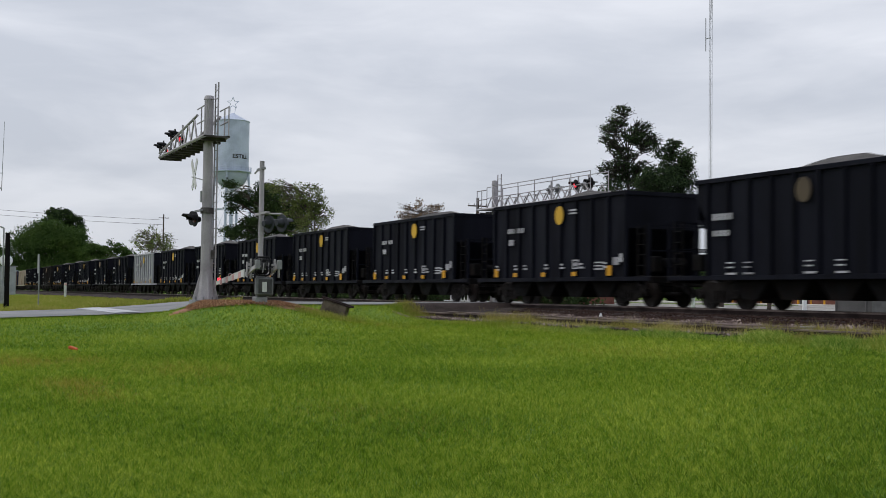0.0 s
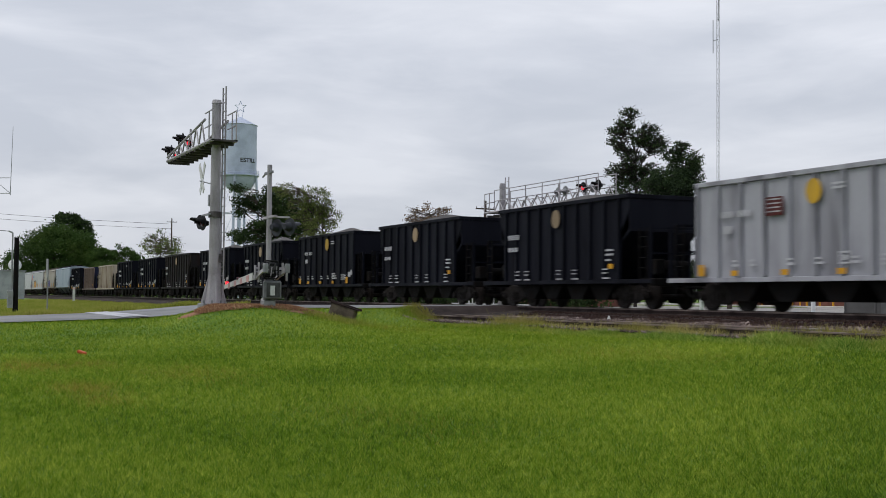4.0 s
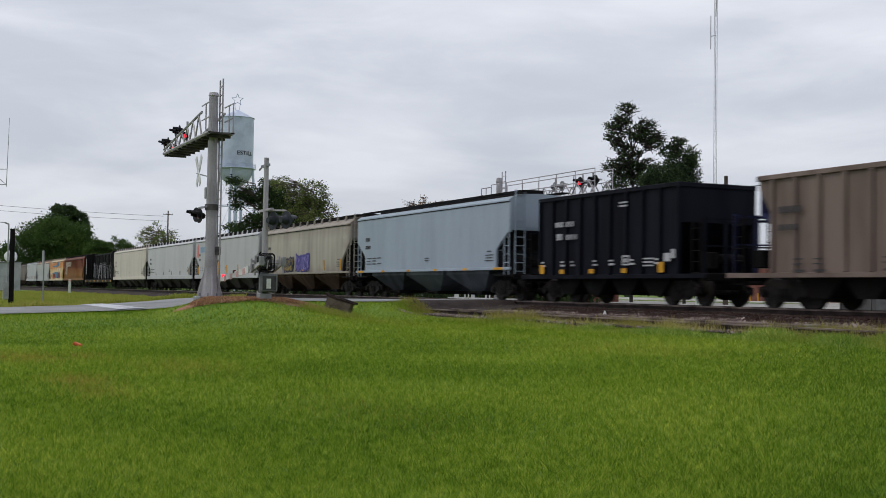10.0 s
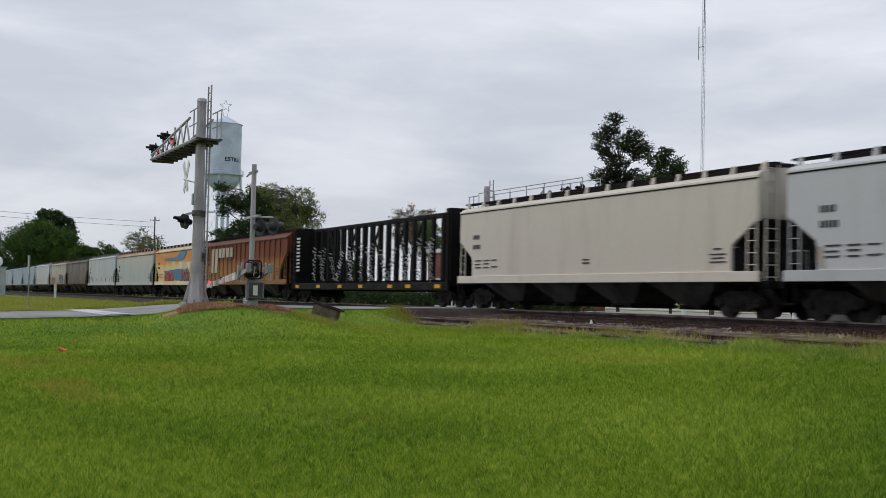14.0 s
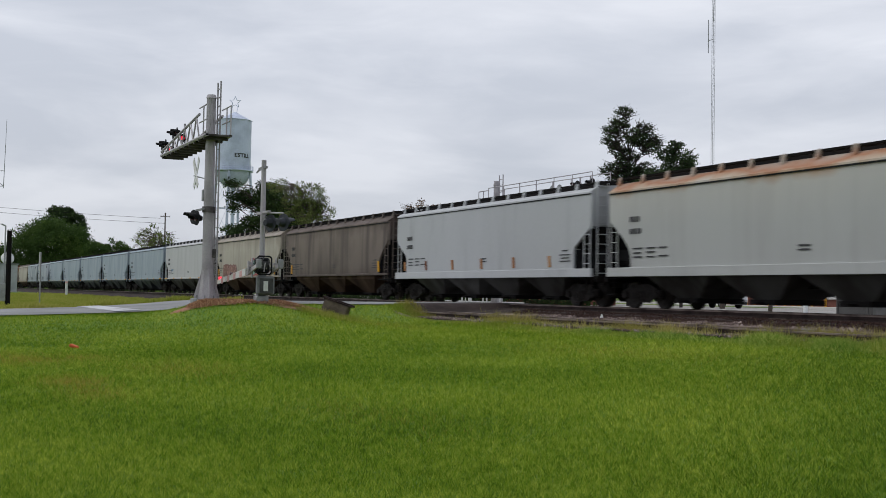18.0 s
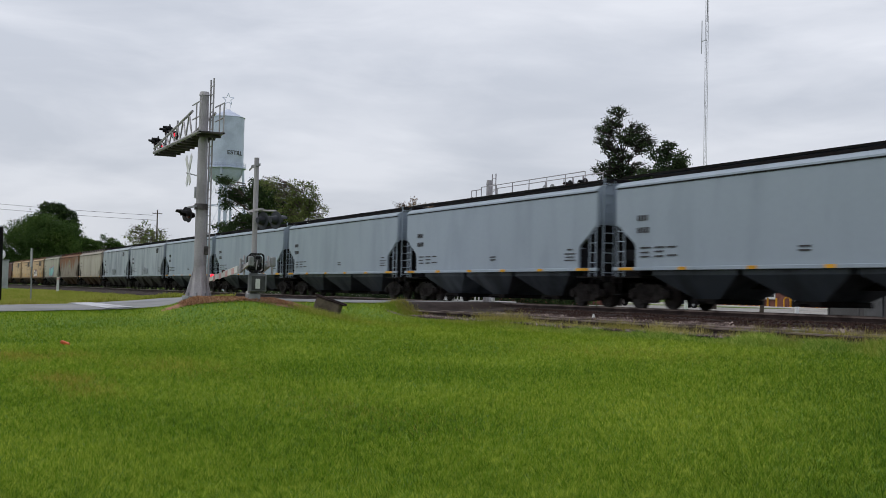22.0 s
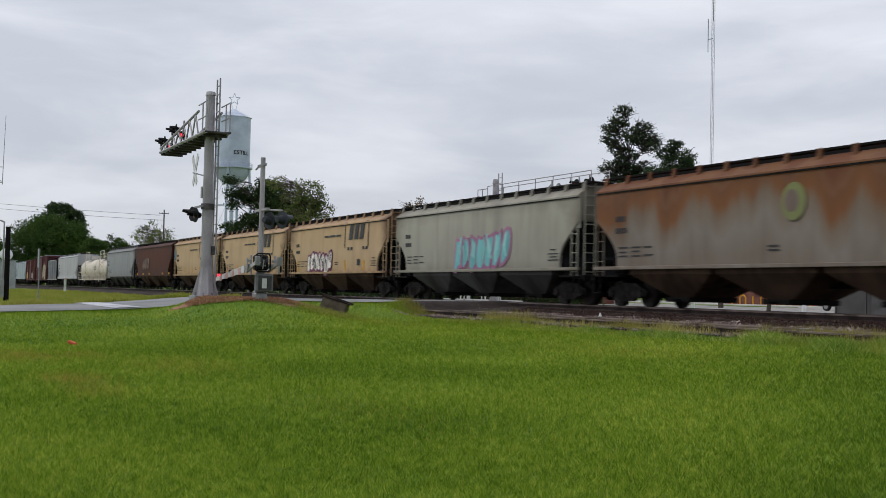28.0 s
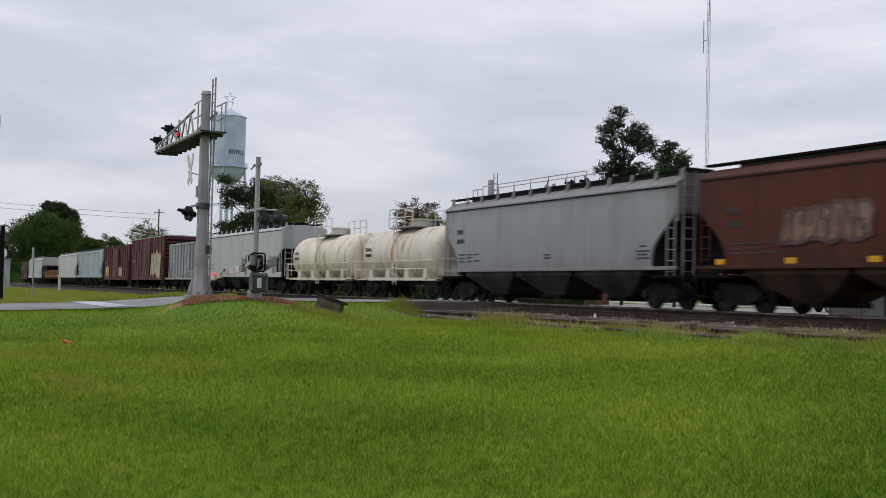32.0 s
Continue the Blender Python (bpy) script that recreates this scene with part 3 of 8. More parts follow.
def flat_bars(bm, x0, z0, rows, y=-1.606, w=0.006):
    """Rows of small plates that stand for lettering: (dx, dz, length, height)."""
    for dx, dz, ln, h in rows:
        box(bm, x0 + dx, x0 + dx + ln, y - w, y + 0.004, z0 + dz, z0 + dz + h)
    return bm


def word(n, w, h, gap=0.55, z=0.0):
    """n letter-sized bars side by side."""
    return [(i * w * 0.8 * (1 + gap), z, w * 0.8, h * 0.8) for i in range(n)]


def disc(bm, x, z, r, y=-1.61, squash=0.62):
    m = Matrix.Translation((x, y, z)) @ Matrix.Rotation(radians(90), 4, "X") @ Matrix.Diagonal((squash, 1, 1, 1))
    bmesh.ops.create_cone(bm, cap_ends=True, segments=28, radius1=r, radius2=r, depth=0.012, matrix=m)
    return bm


def wheelset_mesh(bm):
    rot = Matrix.Rotation(radians(90), 4, "X")
    tube(bm, (0, -0.95, 0), (0, 0.95, 0), 0.08, seg=10)
    for s in (-1, 1):
        for off, r0, dep in ((0.72, 0.457, 0.13), (0.66, 0.49, 0.03), (0.80, 0.36, 0.04), (0.84, 0.16, 0.12)):
            bmesh.ops.create_cone(bm, cap_ends=True, segments=28, radius1=r0, radius2=r0, depth=dep, matrix=Matrix.Translation((0, s * off, 0)) @ rot)
        for k in range(4):
            a = k * math.pi / 2
            box(bm, -0.03, 0.03, s * 0.815 - 0.02, s * 0.815 + 0.02, 0.16, 0.33, 0, Matrix.Rotation(a, 4, "Y"))


def side_frame_mesh(bm):
    pts = [(-1.15, 0.62), (-0.95, 0.66), (-0.55, 0.84), (0.55, 0.84), (0.95, 0.66), (1.15, 0.62), (1.15, 0.40), (0.98, 0.38), (0.72, 0.40), (0.42, 0.20), (-0.42, 0.20), (-0.72, 0.40), (-0.98, 0.38), (-1.15, 0.40)]
    prism(bm, pts, "y", -0.07, 0.07)
    for x in (-0.89, 0.89):
        bmesh.ops.create_cone(bm, cap_ends=True, segments=14, radius1=0.15, radius2=0.13, depth=0.12, matrix=Matrix.Translation((x, -0.1, 0.46)) @ Matrix.Rotation(radians(90), 4, "X"))
    for x in (-0.18, 0.0, 0.18):
        tube(bm, (x, -0.06, 0.27), (x, -0.06, 0.58), 0.075, seg=8)


WHEELSETS = []


def truck(car, x):
    b = part("truck", shared("truck_bolster", lambda m: (box(m, -0.2, 0.2, -1.0, 1.0, 0.5, 0.78, 0.03), box(m, -0.6, 0.6, -0.3, 0.3, 0.45, 0.6, 0.02), tube(m, (0, 0, 0.7), (0, 0, 0.98), 0.22, seg=12)), M["under"]), M["under"], car, "", (x, 0, 0))
    for s in (-1, 1):
        f = part("side_frame", shared("side_frame", side_frame_mesh, M["truck"]), M["truck"], b, "cast steel truck side", Matrix.Translation((0, s * 1.02, 0)) @ Matrix.Rotation(math.pi if s > 0 else 0, 4, "Z"))
    for dx in (-0.89, 0.89):
        w = part("wheelset", shared("wheelset", wheelset_mesh, M["wheel"]), M["wheel"], b, "pair of rusty steel wheels on an axle")
        w.matrix_parent_inverse = Matrix.Translation((dx, 0, 0.457))
        WHEELSETS.append(w)


def underframe(car, half, tc, sill_z=0.98, mat=None):
    mat = mat or M["under"]
    hl = half
    part("centre_sill", shared(f"centre_sill_{hl:.2f}", lambda b: (box(b, -hl + 0.3, hl - 0.3, -0.2, 0.2, 0.72, 1.02, 0.02)), mat), mat, car)
    for s in (-1, 1):
        part("coupler", shared("coupler", lambda b: (box(b, -0.5, 0.22, -0.09, 0.09, 0.76, 0.94, 0.02), box(b, 0.15, 0.45, -0.17, 0.13, 0.70, 1.0, 0.05)), M["under"]), M["under"], car, "cast knuckle coupler", Matrix.Translation((s * (hl - 0.15), 0, 0)) @ Matrix.Rotation(0 if s > 0 else math.pi, 4, "Z"))
        part("air_hose", shared("air_hose", lambda b: (tube(b, (0, -0.35, 0.85), (0.12, -0.37, 0.55), 0.03), tube(b, (0.12, -0.37, 0.55), (0.3, -0.3, 0.4), 0.03)), M["black"]), M["black"], car, "black rubber brake hose", Matrix.Translation((s * (hl - 0.2), 0, 0)) @ Matrix.Rotation(0 if s > 0 else math.pi, 4, "Z"))
        truck(car, s * tc)


def ladder_mesh(bm, z0, z1, w=0.42, step=0.36, axis="x"):
    for s in (-1, 1):
        if axis == "x":
            box(bm, s * w / 2 - 0.016, s * w / 2 + 0.016, -0.025, 0.025, z0, z1)
        else:
            box(bm, -0.025, 0.025, s * w / 2 - 0.016, s * w / 2 + 0.016, z0, z1)
    z = z0 + 0.15
    while z < z1:
        if axis == "x":
            box(bm, -w / 2, w / 2, -0.014, 0.014, z - 0.013, z + 0.013)
        else:
            box(bm, -0.018, 0.018, -w / 2, w / 2, z - 0.016, z + 0.016)
        z += step


def start_car(name, u0, u1, label, category="rail car"):
    c = thing(name, ((u0 + u1) / 2, MAIN_Y, TOP), label, category, "cars of the freight train")
    CARS.append((c, (u0 + u1) / 2))
    return c, (u1 - u0) / 2


def coal_hopper(u0, u1, style="a", mat=None, end_mat=None, lab=None, load=True, disc_mat=None, tall=4.0, ink=None):
    """An open hopper: ribbed sides, sloped ends over the trucks, a heap of coal. u0, u1: its coupling points, rear and front."""
    mat, end_mat = mat or M["coal_black"], end_mat or M["coal_black"]
    c, half = start_car("open_hopper_car", u0, u1, lab or "black open-top coal hopper car with ribbed steel sides")
    hb = half - 1.95
    z0, z1, hw = 1.02, tall, 1.5
    key = f"{style}_{half:.1f}_{z1}"
    ov = 0.55 if style == "b" else 0.0
    low = hb - ov

    def side(bm, s):
        p = [(-low, z0), (low, z0), (low, z0 + 1.7), (hb, z0 + 2.5), (hb, z1), (-hb, z1), (-hb, z0 + 2.5), (-low, z0 + 1.7)] if ov else [(-hb, z0), (hb, z0), (hb, z1), (-hb, z1)]
        prism(bm, p, "y", s * hw - 0.02, s * hw + 0.02)
    for s in (-1, 1):
        part("side", shared(f"hopper_side_{key}_{s}", lambda b: side(b, s), mat), mat, c)
        part("side_sill", shared(f"hopper_sill_{key}", lambda b: box(b, -half + 0.5, half - 0.5, -0.07, 0.07, z0 - 0.12, z0 + 0.03, 0.01), mat), mat, c, "", (0, s * 1.53, 0))
        part("top_chord", shared(f"hopper_chord_{key}", lambda b: box(b, -hb - 0.03, hb + 0.03, -0.07, 0.07, z1 - 0.05, z1 + 0.10, 0.015), mat), mat, c, "", (0, s * 1.53, 0))
        n = 9 if half < 7.2 else 10
        for i in range(n + 1):
            x = -low + 0.06 + (2 * low - 0.12) * i / n
            part("rib", shared(f"hopper_rib_{z1}", lambda b: box(b, -0.06, 0.06, -0.06, 0.06, z0 + 0.03, z1 - 0.05, 0.02), mat), mat, c, "", (x, s * 1.56, 0))
    for e in (-1, 1):
        bm_key = f"hopper_end_{key}_{e}"
        part("end_wall", shared(bm_key, lambda b: prism(b, [(e * hb, z1), (e * hb, z0 + 1.75), (e * (hb - 2.6), z0 - 0.1), (e * (hb - 2.68), z0 - 0.1), (e * (hb - 0.06), z0 + 1.82), (e * (hb - 0.06), z1)], "y", -1.48, 1.48), end_mat), end_mat, c, "sloping steel end sheet")
        part("end_chord", shared(f"hopper_end_chord_{z1}", lambda b: box(b, -0.06, 0.06, -1.6, 1.6, z1 - 0.06, z1 + 0.09, 0.01), end_mat), end_mat, c, "", (e * hb, 0, 0))
        part("end_sill", shared("hopper_end_sill", lambda b: (box(b, -0.12, 0.12, -1.55, 1.55, z0 - 0.2, z0 + 0.05, 0.02), box(b, -0.6, 0.0, -1.4, 1.4, z0, z0 + 0.05)), M["under"]), M["under"], c, "", Matrix.Translation((e * (half - 0.55), 0, 0)) @ Matrix.Rotation(0 if e > 0 else math.pi, 4, "Z"))
        for py in (-1.45, -0.6, 0.6, 1.45):
            part("end_post", shared("hopper_end_post", lambda b: box(b, -0.05, 0.05, -0.05, 0.05, z0, z0 + 1.85), end_mat), end_mat, c, "", (e * (half - 0.75), py, 0))
        part("end_rail", shared("hopper_end_rail", lambda b: (box(b, -0.04, 0.04, -1.5, 1.5, z0 + 1.75, z0 + 1.83), box(b, -0.03, 0.03, -1.5, 1.5, z0 + 0.9, z0 + 0.95)), end_mat), end_mat, c, "", (e * (half - 0.75), 0, 0))
        for s in (-1, 1):
            part("ladder", shared("hopper_ladder", lambda b: ladder_mesh(b, z0 - 0.45, z0 + 1.8), M["under"]), M["under"], c, "steel ladder", (e * (half - 1.05), s * 1.55, 0))
        part("brake_gear", shared("brake_gear", lambda b: (tube(b, (-0.2, -0.3, z0 + 0.55), (-0.2, 0.6, z0 + 0.55), 0.16, seg=12), box(b, -0.4, 0.1, -0.9, -0.55, z0 + 0.2, z0 + 0.75, 0.03), tube(b, (0.05, 0.8, z0 + 0.4), (0.05, 0.8, z0 + 1.5), 0.03)), M["under"]), M["under"], c, "brake cylinder and rods", (e * (half - 1.3), 0, 0))
    for x in (-low * 0.62, -low * 0.22, low * 0.22, low * 0.62):
        part("discharge_chute", shared("coal_chute", lambda b: prism(b, [(-0.95, 1.0), (0.95, 1.0), (0.35, 0.32), (-0.35, 0.32)], "y", -1.25, 1.25), M["under"]), M["under"], c, "", (x, 0, 0))
    if load:
        bm = B()
        n, m2 = 14, 6
        vs = [[bm.verts.new((-hb + 0.05 + 2 * (hb - 0.05) * i / n, -1.46 + 2.92 * j / m2,
                             z1 - 0.25 + 0.75 * max(0, 1 - abs(j / m2 * 2 - 1) ** 1.6) * (0.55 + 0.45 * math.sin(math.pi * min(1, max(0, i / n * 1.15 - 0.07)))) * (0.25 + 0.75 * math.sin(math.pi * i / n)) + random.uniform(-0.05, 0.05)))
               for j in range(m2 + 1)] for i in range(n + 1)]
        for i in range(n):
            for j in range(m2):
                bm.faces.new((vs[i][j], vs[i + 1][j], vs[i + 1][j + 1], vs[i][j + 1]))
        part("coal_load", bm, M["coal"], c, "heap of grey-black coal above the sides")
    underframe(c, half, half - 2.55)
    # lettering on the road side
    y = -1.626
    bm = B()
    if style in "ac":
        flat_bars(bm, -hb + 1.35, z0 + 1.88, word(3, 0.17, 0.24) + [(0.78 + a, b, c2, d) for a, b, c2, d in word(3, 0.17, 0.24)] + [(0.1, -0.5, 0.17, 0.24), (0.32, -0.5, 0.17, 0.24)], y)
        if style == "c":
            flat_bars(bm, -hb + 2.15, z0 + 1.38, word(4, 0.17, 0.24), y)
        for f in (0.03, 0.19, 0.27, 0.44, 0.56, 0.70, 0.86):
            flat_bars(bm, -hb + 2 * hb * f, z0 + 0.28, [(0.0, 0.08, 0.3, 0.07), (0.0, 0.22, 0.22, 0.06)], y)
        flat_bars(bm, hb * 0.30, z0 + 0.35, [(0, 0, 0.42, 0.05), (0, 0.3, 0.42, 0.05), (0, 0, 0.05, 0.35), (0.38, 0, 0.05, 0.35), (0.12, 0.1, 0.18, 0.14)], y)
        flat_bars(bm, hb - 1.95, z0 + 0.3, [(0, 0, 0.6, 0.05), (0, 0.12, 0.6, 0.05), (0, 0.24, 0.6, 0.05)], y)
        flat_bars(bm, hb - 0.75, z0 + 0.45, [(0, 0, 0.35, 0.28), (0.4, 0.1, 0.2, 0.3)], y)
        flat_bars(bm, hb * 0.25, z1 - 0.55, [(0, 0, 0.5, 0.06), (0, 0.12, 0.5, 0.06)], y)
    else:
        flat_bars(bm, -hb + 0.95, z0 + 1.75, word(4, 0.2, 0.25) + [(a, -0.5, c2, d) for a, b, c2, d in word(4, 0.17, 0.22)], y)
        for f in (0.16, 0.24, 0.5, 0.62, 0.84):
            flat_bars(bm, -hb + 2 * hb * f, z0 + 0.05, [(0.0, 0.0, 0.45, 0.06), (0.0, 0.2, 0.32, 0.045), (0.0, 0.34, 0.36, 0.04)], y)
        flat_bars(bm, hb * 0.72, z0 + 0.9, [(0, 0, 0.5, 0.07), (0, 0.16, 0.5, 0.07), (0, -0.2, 0.35, 0.07)], y)
    tagged(part("lettering", bm, ink or M["white"], c, "stencilled marks, too blurred to read"), kind="stuff")
    if style in "ac":
        for f in (0.035, 0.20, 0.43, 0.66, 0.90):
            k = 1.0 if f in (0.035, 0.90) else 0.45
            part("reflector", shared(f"square_{k}", lambda b: box(b, -0.16, 0.16, -0.006, 0.004, 0.08, 0.08 + 0.36 * k), M["yellow"]), M["yellow"], c, "yellow reflective square", (-hb + 2 * hb * f, y, z0))
    else:
        part("reflector", shared("square_b", lambda b: box(b, 0, 0.28, -0.006, 0.004, 0.42, 0.60), M["yellow"]), M["yellow"], c, "yellow reflective square", (hb * 0.76, y, z0))
    if style in "ab" and disc_mat is not mat:
        part("emblem_disc", disc(B(), 0.5 if style == "a" else -0.05, z1 - 0.55, 0.36, -1.625, 0.85), disc_mat or (M["yellow_disc"] if style == "a" else M["beige_disc"]), c, "plain yellow disc painted high on the side")
    return c


CUTS = {"cut": (2.98, 1.2), "round": (3.15, 1.35), "low": (3.1, 1.25)}
EAVES = {"cut": 4.2, "round": 4.08, "low": 4.12}
BULGE = {"cut": 0.010, "round": 0.028, "low": 0.016}
FLOOR_Z = 1.34


def side_inset(z, end):
    """How far the side leans in from its widest line at height z."""
    f = min(1.0, max(0.0, (z - FLOOR_Z) / (EAVES[end] - FLOOR_Z)))
    return BULGE[end] * (abs(2 * f - 0.95) ** 2.2)


def end_inset(z, end):
    """How far the lower corner is cut back at height z: a straight bevel or a round bay."""
    cz, cx = CUTS[end]
    if z >= cz:
        return 0.0
    f = (cz - z) / (cz - FLOOR_Z)
    return cx * (min(1.0, f / 0.48) if end == "cut" else math.sin(min(1.0, f * 1.25) * math.pi / 2) ** 1.15)


def hopper_body(bm, half, hw, end):
    """A covered hopper's shell: bulging sides, sloped roof, lower corners cut away over the trucks."""
    ze, n = EAVES[end], 16
    prof = [(hw - side_inset(z, end), z) for z in (FLOOR_Z + (ze - FLOOR_Z) * k / n for k in range(n + 1))]
    prof += [(hw + 0.03, ze + 0.01), (hw + 0.02, ze + 0.07), (hw - 0.16, ze + 0.20), (1.12, 4.46), (0.7, 4.54)]
    ring = [(-y, z) for y, z in prof] + [(0, 4.57)] + [(y, z) for y, z in prof[::-1]]
    a, b = [[bm.verts.new((s * (half - end_inset(z, end)), y, z)) for y, z in ring] for s in (-1, 1)]
    m, k = len(prof), len(ring)
    for i in range(k - 1):
        bm.faces.new((a[i], b[i], b[i + 1], a[i + 1]))
    bm.faces.new((a[0], a[-1], b[-1], b[0]))
    for st in (a, b):
        for i in range(m - 1):
            bm.faces.new((st[i], st[i + 1], st[k - 2 - i], st[k - 1 - i]))
        bm.faces.new((st[m - 1], st[m], st[m + 1]))
    bmesh.ops.recalc_face_normals(bm, faces=bm.faces)


def hopper_chute(bm, w):
    """One pyramid-shaped outlet hopper under the floor, narrower at the bottom both ways."""
    top = [(-w * 0.47, -1.46, FLOOR_Z), (w * 0.47, -1.46, FLOOR_Z), (w * 0.47, 1.46, FLOOR_Z), (-w * 0.47, 1.46, FLOOR_Z)]
    mid = [(x, y * 0.99, FLOOR_Z - 0.2) for x, y, z in top]
    low = [(x, y, 0.38) for x, y in ((-0.62, -0.85), (0.62, -0.85), (0.62, 0.85), (-0.62, 0.85))]
    rings = [[bm.verts.new(p) for p in ring] for ring in (top, mid, low)]
    for p, q in zip(rings[:-1], rings[1:]):
        for i in range(4):
            bm.faces.new((p[i], p[(i + 1) % 4], q[(i + 1) % 4], q[i]))
    bm.faces.new(rings[0])
    bm.faces.new(rings[2][::-1])
    bmesh.ops.recalc_face_normals(bm, faces=bm.faces)


def covered_hopper(u0, u1, mat, lab, end="cut", ribs=0, sill="thin", bays=None, brackets=True, marks=None, yellow=True, dark_end=True, ink=None, chute=None):
    c, half = start_car("covered_hopper_car", u0, u1, lab)
    hb = half - 0.62
    hw, ze = 1.56, EAVES[end]
    key = f"{half:.2f}_{end}"
    bays = bays or (4 if sill == "deep" else 3)
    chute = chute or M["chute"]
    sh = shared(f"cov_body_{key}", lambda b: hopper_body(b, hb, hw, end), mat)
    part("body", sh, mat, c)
    for s in (-1, 1):
        deep = 0.32 if sill == "deep" else 0.12
        part("side_sill", shared(f"cov_sill_{half:.2f}_{sill}", lambda b: box(b, -hb - 0.1, hb + 0.1, -0.05, 0.05, 1.42 - deep, 1.42, 0.012), mat), mat, c, "", (0, s * 1.56, 0))
        # dark strip paints the shadow line under the eave
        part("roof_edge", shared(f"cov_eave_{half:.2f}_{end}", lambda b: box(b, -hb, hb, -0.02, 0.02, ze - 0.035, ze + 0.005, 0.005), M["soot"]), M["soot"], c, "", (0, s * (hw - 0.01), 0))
        part("running_board", shared(f"cov_walk_{half:.2f}", lambda b: box(b, -hb - 0.25, hb + 0.25, -0.16, 0.16, 4.61, 4.67), M["black"]), M["under"], c, "grated steel roof walkway", (0, s * 1.02, 0))
        for e in (-1, 1):
            part("ladder", shared("cov_side_ladder", lambda b: ladder_mesh(b, 1.1, 3.0), mat), mat, c, "steel corner ladder", (e * (hb - 0.28), s * 1.53, 0))
            part("corner_post", shared("cov_corner_post", lambda b: box(b, -0.035, 0.035, -0.04, 0.04, 2.9, 4.12, 0.01), mat), mat, c, "", (e * (hb + 0.01), s * 1.49, 0))
    part("roof_hatch", shared(f"cov_hatch_{half:.2f}", lambda b: box(b, -hb + 0.5, hb - 0.5, -0.42, 0.42, 4.53, 4.77, 0.03), M["black"]), M["under"], c, "long loading hatch along the roof")
    if brackets:
        n = int(2 * hb / 1.35)
        bk = shared("cov_bracket", lambda b: prism(b, [(-1.30, 4.36), (-1.18, 4.40), (-1.18, 4.67), (-1.22, 4.69)], "x", -0.07, 0.07), mat)
        for i in range(n + 1):
            x = -hb + 0.15 + (2 * hb - 0.3) * i / n
            part("walk_bracket", bk, mat, c, "", (x, 0, 0))
            part("walk_bracket", bk, mat, c, "", Matrix.Translation((x, 0, 0)) @ Matrix.Rotation(math.pi, 4, "Z"))
    for e in (-1, 1):
        rot = Matrix.Rotation(0 if e > 0 else math.pi, 4, "Z")
        part("end_ladder", shared("cov_end_ladder", lambda b: ladder_mesh(b, 1.1, 4.7, 0.45, 0.36, "y"), mat), mat, c, "steel ladder to the roof", Matrix.Translation((e * (hb + 0.1), -1.1 * e, 0)) @ rot)
        part("end_platform", shared("cov_platform", lambda b: (box(b, -1.4, 0.35, -1.5, 1.5, 1.05, 1.13), box(b, 0.25, 0.37, -1.5, 1.5, 0.9, 1.12, 0.02)), M["under"]), M["under"], c, "end platform over the truck", Matrix.Translation((e * hb, 0, 0)) @ rot)
        for py in (-0.6, 0.6):
            part("end_post", shared("cov_end_post", lambda b: box(b, -0.06, 0.06, -0.06, 0.06, 1.1, 2.9), M["under"]), M["under"] if dark_end else mat, c, "", (e * (hb - 0.1), py, 0))
        def slope(bm):
            zs = [FLOOR_Z + 0.02 + (CUTS[end][0] - FLOOR_Z - 0.02) * k / 10 for k in range(11)]
            line = [(0.03 - end_inset(z, end), z) for z in zs]
            prism(bm, line + [(x - 0.025, z) for x, z in line[::-1]], "y", -1.46, 1.46)
        # the dark colour paints the shade of the deep end bay
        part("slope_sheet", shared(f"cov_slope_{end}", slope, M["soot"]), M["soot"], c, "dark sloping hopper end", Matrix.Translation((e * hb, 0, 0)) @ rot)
        # added dark plate paints the shade behind the cut corner
        part("end_recess", shared("cov_recess", lambda b: box(b, -0.03, 0.0, -1.3, 1.3, 1.15, 2.8), M["soot"]), M["soot"], c, "dark plate standing in for shade below the end wall", Matrix.Translation((e * (hb - CUTS[end][1] + 0.05), 0, 0)) @ rot)
        part("brake_gear", shared("cov_brake", lambda b: (tube(b, (0, -0.4, 1.6), (0, 0.5, 1.6), 0.17, seg=12), box(b, -0.2, 0.2, -0.95, -0.5, 1.2, 1.7, 0.03), tube(b, (0.1, 0.9, 1.2), (0.1, 0.9, 2.4), 0.03)), M["under"]), M["under"], c, "brake cylinder and rods", (e * (hb - 0.45), 0, 0))
        part("step", shared("cov_step", lambda b: (box(b, -0.22, 0.22, -0.02, 0.02, 0.45, 0.49), box(b, -0.22, -0.18, -0.02, 0.02, 0.45, 1.1), box(b, 0.18, 0.22, -0.02, 0.02, 0.45, 1.1)), M["under"]), M["under"], c, "", (e * (hb - 0.1), -1.53, 0))
    w = 2 * (hb - 1.9) / bays
    for i in range(bays):
        x = -hb + 1.9 + w * (i + 0.5)
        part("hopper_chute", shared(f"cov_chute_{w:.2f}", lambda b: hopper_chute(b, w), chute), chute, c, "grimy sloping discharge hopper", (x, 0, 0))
        part("outlet_gate", shared("cov_gate", lambda b: (box(b, -0.6, 0.6, -1.0, 1.0, 0.22, 0.38, 0.01), box(b, -0.12, 0.12, -1.35, -1.0, 0.25, 0.31)), M["under"]), M["under"], c, "", (x, 0, 0))
    if ribs:
        for i in range(ribs):
            x = -hb + 1.3 + (2 * hb - 2.6) * i / (ribs - 1)
            for s in (-1, 1):
                part("rib", shared("cov_rib", lambda b: box(b, -0.05, 0.05, -0.05, 0.05, 1.36, EAVES["round"] - 0.04, 0.015), mat), mat, c, "", (x, s * 1.57, 0))
    underframe(c, half, half - 1.95)
    y = -1.545
    bm = B()
    ink = ink or M["letter"]
